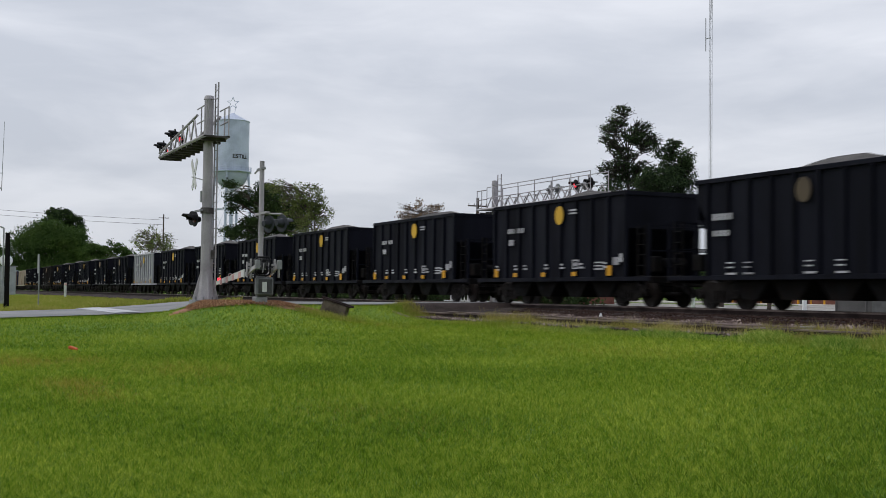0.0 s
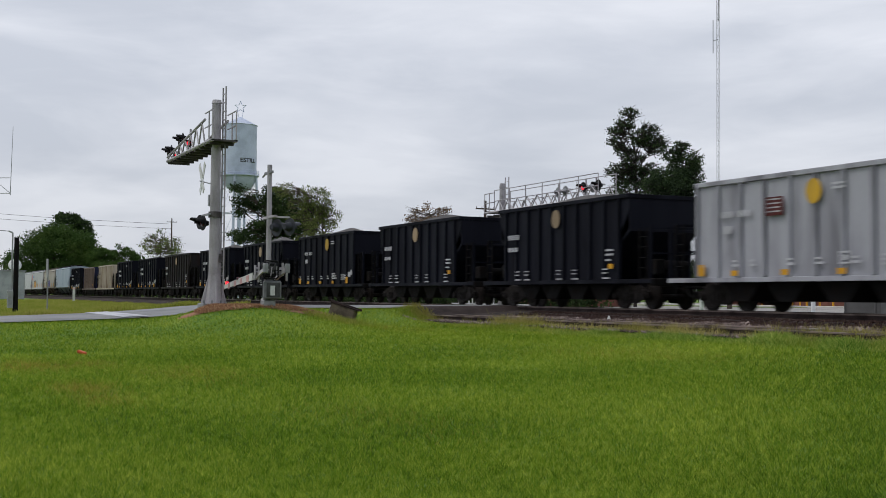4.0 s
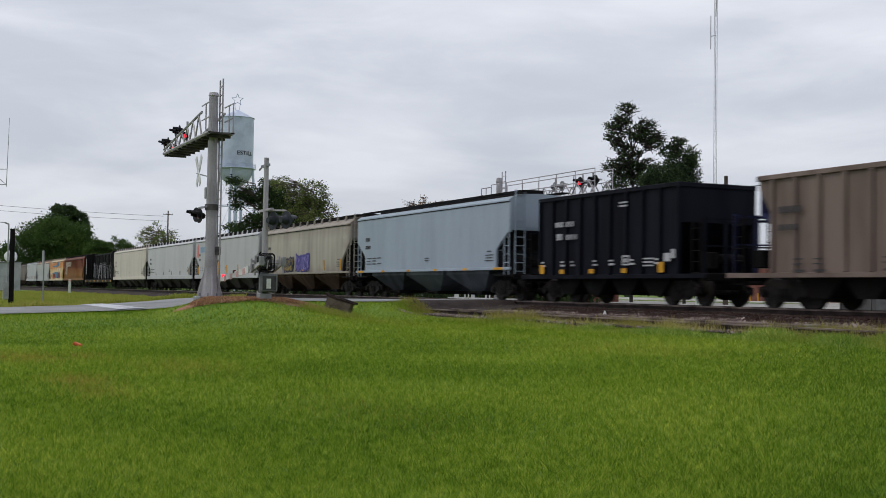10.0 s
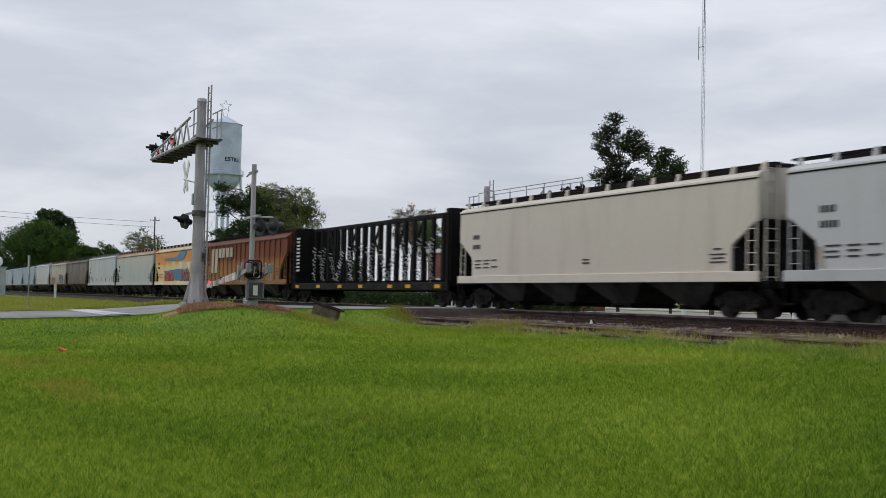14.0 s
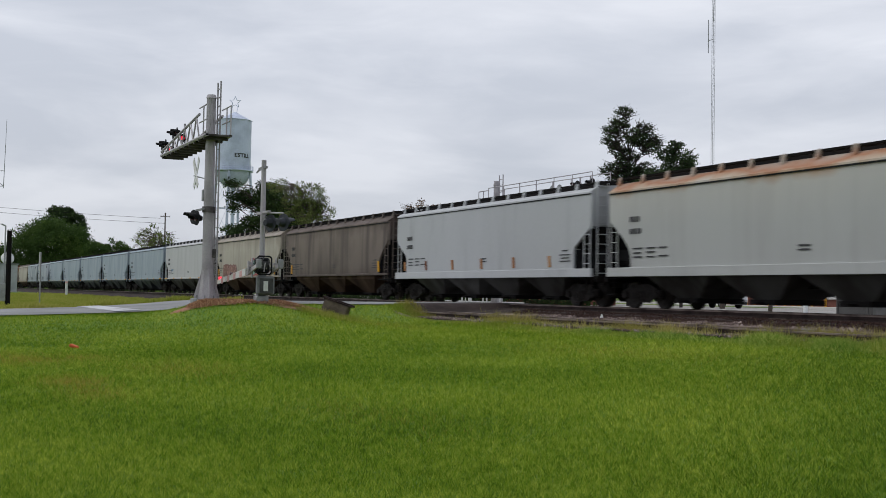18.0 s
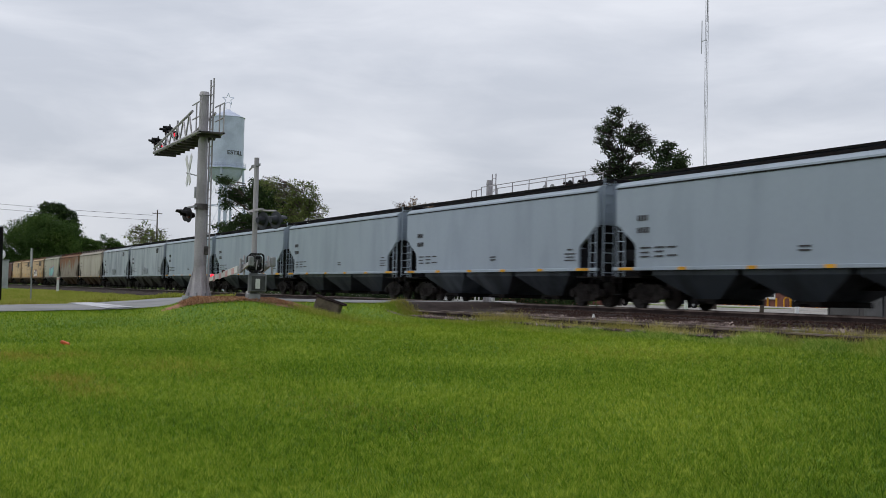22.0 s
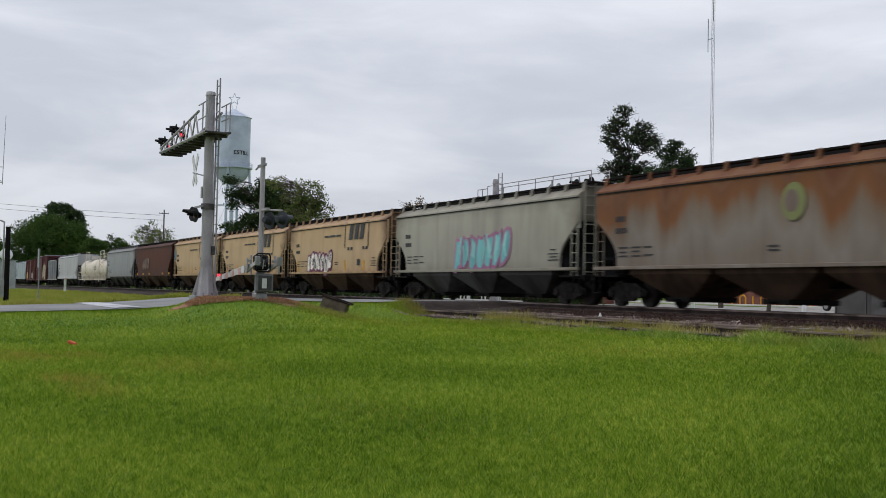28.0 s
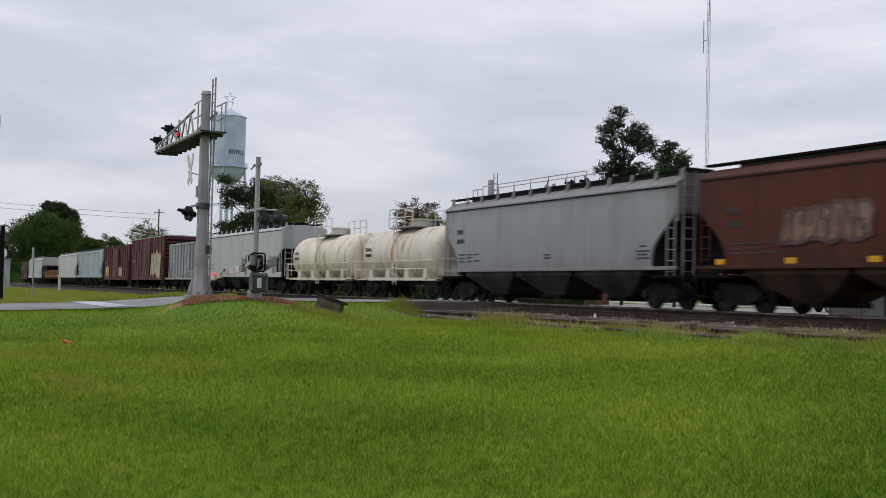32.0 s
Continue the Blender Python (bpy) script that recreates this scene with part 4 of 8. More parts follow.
    flat_bars(bm, -hb + 1.3, 3.0, word(4, 0.13, 0.24) + [(a, -0.42, b2, d) for a, _, b2, d in word(5, 0.12, 0.24)], y)
    flat_bars(bm, -hb + 1.5, 1.75, [(0, 0, 0.55, 0.05), (0, 0.14, 0.5, 0.05), (0, 0.3, 0.6, 0.05), (0.8, 0, 0.5, 0.05), (0.8, 0.16, 0.5, 0.05), (0.8, 0.3, 0.55, 0.05), (1.5, 0.02, 0.55, 0.05), (1.5, 0.3, 0.5, 0.05)], y)
    flat_bars(bm, 0.3, 1.8, [(0, 0, 0.5, 0.05), (0, 0.12, 0.5, 0.05)], y)
    flat_bars(bm, hb - 2.2, 1.7, [(0, 0, 0.8, 0.04), (0.1, 0.12, 0.6, 0.04), (0, 0.24, 0.8, 0.04), (0.2, 0.4, 0.4, 0.05)], y)
    tagged(part("lettering", bm, ink, c, "dark stencilled marks, too blurred to read"), kind="stuff")
    if yellow:
        for f in (0.04, 0.22, 0.41, 0.59, 0.77, 0.95):
            k = 0.42 if f in (0.04, 0.95) else 0.2
            part("reflector", shared(f"strip_{k}", lambda b: box(b, -k, k, -1.622, -1.608, 1.31, 1.41), M["yellow"]), M["yellow"], c, "yellow reflective strip", (-hb + 2 * hb * f, 0, 0))
    if marks:
        marks(c, hb)
    # lay the paint marks against the bulging side
    for ob in c.children_recursive:
        if ob.data and ob.data.users == 1 and ob.name.split(".")[0] in FLAT_MARKS:
            for v in ob.data.vertices:
                v.co.y += side_inset(v.co.z, end) - 0.028
    return c


FLAT_MARKS = ("lettering", "graffiti", "graffiti_outline", "graffiti_stroke", "company_lettering", "bracket_marks", "notice", "emblem_panel", "emblem_disc", "orange_band", "blue_stripe", "white_patch", "paint_patch")


def blob(bm, rnd, x, z, w, h, y, grow=0.0, n=11):
    """A lumpy letter-like shape."""
    pts = []
    for k in range(n):
        a = 2 * math.pi * k / n
        q = rnd.uniform(0.72, 1.12)
        sq = max(abs(math.cos(a)), abs(math.sin(a)))
        pts.append((x + (w / 2 * q + grow) * math.cos(a) / sq + 0.12 * h * math.sin(a), z + (h / 2 * q + grow) * math.sin(a) / sq))
    prism(bm, pts, "y", y - 0.002, y + 0.012)


def tag(c, x0, x1, z0, z1, colors, seed, n=7):
    """Spray-painted lettering on a car's side: outline, fill and inner strokes."""
    mats = []
    for col in colors:
        name = f"spray_{col[0]}_{col[1]}_{col[2]}"
        if name not in M:
            M[name] = paint(name, col, tuple(int(v * 0.75) for v in col), None, (0.45, 0.8), gain=1.1)
        mats.append(M[name])
    n = max(4, min(n, 7))
    w, h = (x1 - x0) / n, z1 - z0
    rnd = random.Random(seed)
    spots = [(x0 + w * (k + 0.5), (z0 + z1) / 2 + rnd.uniform(-0.08, 0.08) * h, rnd.uniform(0.85, 1.15), rnd.randint(0, 999)) for k in range(n)]
    edge, fill = mats[0], mats[min(1, len(mats) - 1)]
    for x, z, k, sd in spots:
        if len(mats) > 1:
            bm = B()
            blob(bm, random.Random(sd), x, z, w * k, h * 0.9, -1.572, 0.09)
            part("graffiti_outline", bm, edge, c, "sprayed outline")
        bm = B()
        blob(bm, random.Random(sd), x, z, w * k * 0.86, h * 0.82, -1.580)
        f = part("graffiti", bm, fill, c, "sprayed letter shape on the side")
        bm = B()
        r2 = random.Random(sd + 1)
        for q in range(3):
            xa, za = x + r2.uniform(-0.3, 0.3) * w, z + r2.uniform(-0.35, 0.1) * h
            lean, ln = r2.uniform(-0.25, 0.25), h * r2.uniform(0.25, 0.5)
            prism(bm, [(xa, za), (xa + 0.10, za), (xa + 0.12 + lean, za + ln), (xa + 0.02 + lean, za + ln)], "y", -1.587 - 0.001 * q, -1.575)
        tagged(part("graffiti_stroke", bm, mats[2] if len(mats) > 2 else edge, f), kind="stuff")


def side_panel(c, name, mat, pts, label, y=-1.572):
    part(name, prism(B(), pts, "y", y - 0.005, y + 0.015), mat, c, label)


def railing(bm, pts, h0, h1, r=0.025):
    for a, b in zip(pts[:-1], pts[1:]):
        for h in (h0, h1):
            tube(bm, (a[0], a[1], h), (b[0], b[1], h), r, seg=5)
    for p in pts:
        tube(bm, (p[0], p[1], h0 - 0.5), (p[0], p[1], h1), r, seg=5)


def centerbeam(u0, u1):
    c, half = start_car("centerbeam_flat_car", u0, u1, "black centre-beam lumber car, empty, with open truss frame", "rail car")
    hb = half - 0.55
    part("deck", box(B(), -hb, hb, -1.5, 1.5, 1.0, 1.14, 0.02), M["black"], c)
    for s in (-1, 1):
        part("side_sill", shared("beam_sill", lambda b: box(b, -hb, hb, -0.05, 0.05, 0.78, 1.16, 0.02), M["black"]), M["black"], c, "", (0, s * 1.5, 0))
        part("top_chord", shared("beam_chord", lambda b: box(b, -hb, hb, -0.06, 0.06, 4.42, 4.58, 0.02), M["black"]), M["black"], c, "", (0, s * 0.3, 0))
    for e in (-1, 1):
        part("bulkhead", shared("beam_bulkhead", lambda b: (box(b, -0.2, 0.2, -1.5, 1.5, 1.1, 4.58, 0.03), [box(b, -0.26, 0.26, y - 0.05, y + 0.05, 1.1, 4.5) for y in (-1.4, -0.7, 0, 0.7, 1.4)]), M["black"]), M["black"], c, "tall steel end bulkhead", (e * (hb - 0.25), 0, 0))
        part("ladder", shared("beam_ladder", lambda b: ladder_mesh(b, 0.5, 4.4), M["black"]), M["black"], c, "", (e * (hb - 0.25), -1.56, 0))
    n = 18
    post = shared("beam_post", lambda b: (box(b, -0.13, 0.13, -0.36, -0.24, 1.1, 4.5, 0.01), box(b, -0.13, 0.13, 0.24, 0.36, 1.1, 4.5, 0.01), box(b, -0.05, 0.05, -0.9, 0.9, 1.12, 1.3)), M["black"])
    for i in range(n + 1):
        part("post", post, M["black"], c, "", (-hb + 0.9 + (2 * hb - 1.8) * i / n, 0, 0))
    brace = shared("beam_brace", lambda b: (tube(b, (-0.55, -0.3, 2.6), (0.55, -0.3, 4.4), 0.06, seg=6), tube(b, (0.55, -0.3, 2.6), (-0.55, -0.3, 4.4), 0.06, seg=6)), M["black"])
    for i in (2, 5, 8, 11, 13):
        part("brace", brace, M["black"], c, "", (-hb + 0.9 + (2 * hb - 1.8) * (i + 0.5) / n, 0, 0))
    strap = shared("beam_strap", lambda b: [tube(b, (0.05 * math.sin(k * 2.1), -0.42, 1.3 + k * 0.2), (0.3 * math.cos(k * 1.7), -0.55, 1.42 + k * 0.2), 0.03, seg=5) for k in range(11)] + [tube(b, (-0.3 + 0.1 * math.cos(k * 3.1), -0.46, 1.2 + k * 0.21), (0.12 * math.sin(k * 1.3), -0.5, 1.28 + k * 0.21), 0.022, seg=5) for k in range(10)], M["letter_soft"])
    for i in range(n):
        tagged(part("tie_strap", strap, M["letter_soft"] if i % 3 else M["white"], c, "tangle of loose grey straps", Matrix.Translation((-hb + 1.2 + (2 * hb - 2.4) * i / n, 0, 0)) @ Matrix.Rotation(0.5 * math.sin(i * 2.7), 4, "Y")), kind="stuff")
    for f in (0.05, 0.22, 0.38, 0.52, 0.70, 0.80, 0.95):
        part("reflector", shared("beam_reflector", lambda b: box(b, -0.3, 0.3, -1.562, -1.552, 0.88, 1.06), M["yellow"]), M["yellow"], c, "yellow reflective strip", (-hb + 2 * hb * f, 0, 0))
    bm = B()
    for k in range(10):
        box(bm, -hb + 0.7, -hb + 1.3, -1.512, -1.5, 1.9 + k * 0.22, 2.02 + k * 0.22)
    part("lettering", bm, M["white"], c, "white stencilled marks, too blurred to read")
    underframe(c, half, half - 1.9)


def tank_car(u0, u1):
    c, half = start_car("tank_car", u0, u1, "stained cream-white tank car with roof platform and railings", "tank car")
    hb = half - 0.75
    bm = B()
    r, zc, seg = 1.38, 2.28, 36
    xs = [(-hb, 0.35), (-hb + 0.06, 0.7), (-hb + 0.22, 0.92), (-hb + 0.5, 1.0), (hb - 0.5, 1.0), (hb - 0.22, 0.92), (hb - 0.06, 0.7), (hb, 0.35)]
    rings = [[bm.verts.new((x, r * k * math.cos(2 * math.pi * i / seg), zc + r * k * math.sin(2 * math.pi * i / seg))) for i in range(seg)] for x, k in xs]
    for a, b in zip(rings[:-1], rings[1:]):
        for i in range(seg):
            bm.faces.new((a[i], b[i], b[(i + 1) % seg], a[(i + 1) % seg]))
    bm.faces.new(rings[0])
    bm.faces.new(rings[-1][::-1])
    bmesh.ops.recalc_face_normals(bm, faces=bm.faces)
    part("tank", to_mesh(bm, "tank", True), M["tank_white"], c, "cream-white tank barrel with rounded ends")
    for x, wdt in ((-0.4, 0.30), (-hb * 0.55, 0.10), (hb * 0.6, 0.10)):
        m = Matrix.Translation((x, 0, zc)) @ Matrix.Rotation(radians(90), 4, "Y")
        bm = B()
        bmesh.ops.create_cone(bm, cap_ends=False, segments=36, radius1=r + 0.012, radius2=r + 0.012, depth=wdt, matrix=m)
        part("stain_band" if wdt > 0.2 else "weld_band", bm, M["tank_rust"] if wdt > 0.2 else M["tank_white"], c, "rust-brown spill streak below the dome" if wdt > 0.2 else "")
    part("dome", tube(tube(B(), (0, 0, 3.5), (0, 0, 4.05), 0.55, seg=20), (0, 0, 4.05), (0, 0, 4.12), 0.62, seg=20), M["tank_white"], c)
    part("valve", tube(tube(B(), (0.9, 0.2, 3.5), (0.9, 0.2, 3.95), 0.12), (-0.9, -0.2, 3.5), (-0.9, -0.2, 3.85), 0.1), M["galv"], c)
    part("platform", box(B(), -1.5, 1.5, -1.1, 1.1, 3.62, 3.68), M["galv"], c, "grated platform round the dome")
    for s in (-1, 1):
        bm = B()
        railing(bm, [(-1.5, s * 1.1), (-0.5, s * 1.1), (0.5, s * 1.1), (1.5, s * 1.1)], 4.15, 4.6)
        part("railing", bm, M["tank_white"], c, "thin pale handrail")
        part("ladder", shared("tank_ladder", lambda b: ladder_mesh(b, 0.7, 3.65), M["tank_white"]), M["tank_white"], c, "steel ladder to the dome", (0.3, s * 1.5, 0))
        part("side_sill", shared("tank_sill", lambda b: box(b, -hb - 0.2, hb + 0.2, -0.05, 0.05, 0.92, 1.06), M["tank_white"]), M["tank_white"], c, "", (0, s * 1.45, 0))
        bm = B()
        railing(bm, [(-hb, s * 1.5), (-hb * 0.5, s * 1.5), (0, s * 1.5), (hb * 0.5, s * 1.5), (hb, s * 1.5)], 1.5, 1.9, 0.02)
        part("safety_rail", bm, M["tank_white"], c, "long low handrail along the tank")
        for x in (-hb * 0.72, -hb * 0.25, hb * 0.25, hb * 0.72):
            part("saddle", shared("tank_saddle", lambda b: prism(b, [(-0.35, 0.9), (0.35, 0.9), (0.2, 1.5), (-0.2, 1.5)], "y", -0.25, 0.25), M["tank_white"]), M["tank_white"], c, "", (x, s * 1.0, 0))
    for e in (-1, 1):
        part("end_platform", shared("tank_end", lambda b: (box(b, -0.7, 0.3, -1.5, 1.5, 0.98, 1.06), [tube(b, (0.25, y, 1.0), (0.25, y, 1.95), 0.03, seg=6) for y in (-1.45, -0.5, 0.5, 1.45)], tube(b, (0.25, -1.45, 1.95), (0.25, 1.45, 1.95), 0.03, seg=6)), M["tank_white"]), M["tank_white"], c, "end platform with handrail", Matrix.Translation((e * (hb + 0.15), 0, 0)) @ Matrix.Rotation(0 if e > 0 else math.pi, 4, "Z"))
    bm = B()
    y = -1.40
    flat_bars(bm, -hb + 0.9, 2.5, word(4, 0.16, 0.2) + [(a, -0.32, b2, d) for a, _, b2, d in word(5, 0.14, 0.2)], y)
    part("lettering", bm, M["letter"], c, "dark stencilled marks, too blurred to read")
    underframe(c, half, half - 1.8)


def boxcar(u0, u1, mat, lab, tags, tall=5.05, white_top=False):
    c, half = start_car("boxcar", u0, u1, lab, "boxcar")
    hb = half - 0.5
    part("body", box(B(), -hb, hb, -1.5, 1.5, 1.05, tall - 0.12, 0.02), mat, c)
    part("roof", prism(B(), [(-1.54, tall - 0.12), (1.54, tall - 0.12), (1.54, tall - 0.05), (0, tall), (-1.54, tall - 0.05)], "x", -hb - 0.05, hb + 0.05), M["silver"] if white_top else mat, c)
    n = 12
    rib = shared(f"box_rib_{tall}", lambda b: box(b, -0.05, 0.05, -0.035, 0.035, 1.1, tall - 0.15, 0.01), mat)
    for i in range(n + 1):
        for s in (-1, 1):
            part("rib", rib, mat, c, "", (-hb + 0.06 + (2 * hb - 0.12) * i / n, s * 1.53, 0))
    for s in (-1, 1):
        part("door", shared(f"box_door_{tall}", lambda b: (box(b, -1.5, 1.5, -0.05, 0.05, 1.15, tall - 0.4, 0.02), [box(b, -1.5, 1.5, -0.08, 0.08, z, z + 0.08) for z in (1.8, 2.6, 3.4, 4.1)]), mat), mat, c, "sliding side door", (0.4, s * 1.58, 0))
        part("side_sill", shared(f"box_sill_{half:.1f}", lambda b: box(b, -hb, hb, -0.05, 0.05, 0.85, 1.1), mat), mat, c, "", (0, s * 1.5, 0))
    for e in (-1, 1):
        part("end_wall", shared(f"box_end_{tall}", lambda b: [box(b, -0.05, 0.06, -1.42, 1.42, z, z + 0.16, 0.03) for z in np.arange(1.3, tall - 0.4, 0.36)], M["under"]), M["under"] if white_top else mat, c, "pressed steel end", (e * hb, 0, 0))
        part("ladder", shared("box_ladder", lambda b: ladder_mesh(b, 0.6, 3.0), mat), mat, c, "", (e * (hb - 0.3), -1.58, 0))
    bm = B()
    flat_bars(bm, -hb + 0.8, 2.7, word(4, 0.16, 0.2), -1.535)
    part("lettering", bm, M["white"], c, "white stencilled marks, too blurred to read")
    for k, (x0, x1, z0, z1, cols) in enumerate(tags):
        tag(c, x0, x1, z0, z1, cols, 90 + k, 6)
    underframe(c, half, half - 1.9)


def low_flat(u0, u1):
    c, half = start_car("flat_car", u0, u1, "low flat car loaded with tan machine parts", "flat car")
    hb = half - 0.5
    part("deck", box(B(), -hb, hb, -1.4, 1.4, 0.9, 1.15, 0.02), M["under"], c)
    bm = B()
    rnd = random.Random(5)
    for i in range(14):
        x = -hb + 1 + (2 * hb - 2) * i / 14
        box(bm, x - 0.6, x + 0.6, -1.2, 1.2, 1.15, 1.6 + rnd.uniform(0, 0.7), 0.06)
        tube(bm, (x, -1.2, 1.5), (x + 0.5, -1.2, 2.2), 0.09)
    part("machinery_load", bm, M["rust_tan"], c, "tan metal load")
    underframe(c, half, half - 1.9)


def silver_marks(c):
    hb = 5.0
    tagged(part("emblem_panel", box(B(), -1.5, -0.75, -1.632, -1.62, 2.85, 3.4), M["oxide"], c), "red lettered square, too small to read")
    bm = flat_bars(B(), -1.45, 2.9, [(0.05, 0.05 + 0.12 * k, 0.55, 0.04) for k in range(4)], -1.634)
    part("lettering", bm, M["white"], c)


# ---- the consist, front to rear: coupling points along the line at the clip's start ----
coal_hopper(-32.2, -18.3, "b", None, None, None, True, M["brown_disc"])
for u0, u1 in ((-46.05, -32.2), (-59.85, -46.05), (-73.65, -59.85), (-87.0, -73.65)):
    coal_hopper(u0, u1, "a", lab="black open coal hopper car with a yellow disc")
coal_hopper(-100.7, -87.0, "b", M["coal_black"], None, "black open coal hopper car with flared corners and faded disc")
coal_hopper(-114.6, -100.7, "a", lab="black open coal hopper car with a yellow disc")
silver_marks(coal_hopper(-128.3, -114.6, "a", M["silver"], M["coal_black"], "bare aluminium coal hopper car with ribbed sides", False))
coal_hopper(-142.0, -128.3, "b", lab="black open coal hopper car with flared corners and faded disc")
coal_hopper(-155.9, -142.0, "b", lab="black open coal hopper car with flared corners and faded disc")
coal_hopper(-169.8, -155.9, "a", lab="black open coal hopper car with a yellow disc")
coal_hopper(-183.6, -169.8, "b", M["coal_black"], None, "black open coal hopper car with flared corners and beige disc")
coal_hopper(-197.45, -183.6, "a", lab="black open coal hopper car with a yellow disc")
coal_hopper(-212.6, -197.45, "b", M["coal_brownish"], M["coal_brownish"], "brownish black open hopper car with flared corners", False)
coal_hopper(-226.25, -212.6, "c", lab="plain black open coal hopper car with white marks", load=False)
coal_hopper(-240.05, -226.25, "c", lab="plain black open coal hopper car with white marks", load=False)
coal_hopper(-254.9, -240.05, "b", M["tan_car"], M["tan_car"], "dusty tan open hopper car with ribbed sides", False, M["tan_car"], 3.84, M["letter"])
coal_hopper(-268.7, -254.9, "b", M["browntan_car"], M["navy"], "brownish tan open hopper car with navy ends", False, M["browntan_car"], 3.84, M["letter"])
coal_hopper(-281.8, -268.7, "c", lab="plain black open coal hopper car with white marks", load=False)

covered_hopper(-300.9, -281.8, M["green_grey"], "pale green-grey covered hopper car with yellow strips", brackets=False, chute=M["chute_slate"])


def slant_strips(c, hb, fs, tall=0.62, mat=None):
    """Yellow reflective strips that lean a little on the lower side."""
    st = shared(f"slant_strip_{tall}", lambda b: prism(b, [(-0.09, 1.5), (0.09, 1.5), (0.03, 1.5 + tall), (-0.15, 1.5 + tall)], "y", -1.592, -1.56), M["yellow"])
    for f in fs:
        part("reflector", st, mat or M["yellow"], c, "leaning yellow reflective strip", (-hb + 2 * hb * f, 0, 0))


def marks_sand(c, hb):
    slant_strips(c, hb, (0.07, 0.28, 0.52, 0.75, 0.92))
    tag(c, -hb + 5.0, -hb + 7.0, 1.45, 2.35, [(44, 46, 70), (140, 120, 60)], 1)
    tag(c, -hb + 7.6, -hb + 10.2, 1.45, 2.5, [(70, 66, 130), (120, 110, 170)], 2)


covered_hopper(-319.5, -300.9, M["sand_car"], "dirty sand-grey covered hopper car with purple graffiti", "round", chute=M["chute_rust"], yellow=False, marks=marks_sand)


def marks_white(c, hb):
    slant_strips(c, hb, (0.06, 0.24, 0.40, 0.55, 0.72, 0.93))
    bm = flat_bars(B(), -hb + 1.8, 3.3, word(6, 0.44, 0.56, 0.35), -1.56)
    part("company_lettering", bm, M["spray_blue"], c, "pale blue block shapes of a company name")
    tag(c, -hb + 3.9, -hb + 8.2, 1.15, 2.7, [(60, 50, 50), (196, 140, 70), (210, 170, 100)], 3, 9)
    side_panel(c, "emblem_panel", M["spray_red"], [(-hb + 0.5, 2.9), (-hb + 1.2, 2.9), (-hb + 1.1, 4.0), (-hb + 0.55, 3.8)], "faded red emblem near the corner")


M["spray_blue"] = paint("faded_blue_lettering", (132, 160, 188), (150, 166, 182))
M["spray_red"] = paint("faded_red_emblem", (206, 120, 112), (190, 140, 130))
covered_hopper(-340.0, -319.5, M["white_car"], "off-white covered hopper car with orange graffiti", "cut", ink=M["letter_soft"], yellow=False, sill="deep", marks=marks_white, dark_end=True)
covered_hopper(-361.3, -340.0, M["white_car"], "clean off-white covered hopper car with deep sill", "cut", sill="deep", yellow=False,
               marks=lambda c, hb: (slant_strips(c, hb, (0.07, 0.93), 0.55, M["tan_car"]), slant_strips(c, hb, (0.22, 0.4, 0.58, 0.76), 0.3, M["letter_soft"])))
covered_hopper(-382.2, -361.3, M["cream_car"], "cream-grey covered hopper car with deep sill", "cut", sill="deep", yellow=False)
centerbeam(-405.8, -382.2)


def marks_rust(c, hb):
    for k in range(6):
        x = -hb + 2.6 + k * 1.05
        part("paint_patch", box(B(), x, x + 0.78, -1.612, -1.6, 3.15 if k > 1 else 2.0, 3.85), M["tan_car"], c, "remains of pale tan paint between the ribs")


covered_hopper(-428.2, -405.8, M["rust"], "deeply rusted covered hopper car with ribbed sides", "round", ribs=17, sill="deep", yellow=False, marks=marks_rust, brackets=False, dark_end=False)


def marks_orange(c, hb):
    M["faded_blue"] = paint("faded_blue_stripe", (62, 114, 148), (92, 128, 146), None, (0.4, 0.75))
    M["chalk"] = paint("chalky_white_patch", (200, 194, 182), (192, 172, 140), None, (0.4, 0.7))
    side_panel(c, "blue_stripe", M["faded_blue"], [(-hb + 4.2, 3.35), (-hb + 8.0, 3.25), (-hb + 11.5, 3.3), (-hb + 12.6, 4.0), (-hb + 10.0, 4.0), (-hb + 9.0, 3.55), (-hb + 4.2, 3.5)], "faded blue angular stripe", -1.568)
    side_panel(c, "white_patch", M["chalk"], [(-hb + 9.6, 2.2), (-hb + 14.0, 2.2), (-hb + 14.2, 3.05), (-hb + 9.9, 3.1)], "chalky white worn patch", -1.572)
    side_panel(c, "blue_stripe", M["faded_blue"], [(-hb + 4.0, 2.35), (-hb + 9.3, 2.5), (-hb + 11.6, 2.5), (-hb + 12.0, 1.5), (-hb + 8.4, 1.5), (-hb + 7.4, 2.2), (-hb + 4.0, 2.25)], "faded blue angular stripe", -1.576)
    tag(c, -hb + 4.2, -hb + 8.0, 1.35, 2.3, [(120, 60, 66), (176, 84, 76)], 7, 8)
    tag(c, -hb + 10.6, -hb + 13.6, 1.35, 2.6, [(60, 50, 66), (150, 90, 88)], 8, 8)


covered_hopper(-446.65, -428.2, M["orange_car"], "sun-faded orange covered hopper car with blue stripes and graffiti", "round", sill="deep", yellow=False, marks=marks_orange, dark_end=False)
covered_hopper(-466.7, -446.65, M["rust_grey"], "light grey covered hopper car with rust at the eaves", "round", sill="deep", yellow=False)
covered_hopper(-486.25, -466.7, M["light_grey"], "light grey covered hopper car with deep sill", "cut", sill="deep", yellow=False,
               marks=lambda c, hb: slant_strips(c, hb, (0.06, 0.2, 0.36, 0.52, 0.68, 0.84), 0.45, M["rust_tan"]))
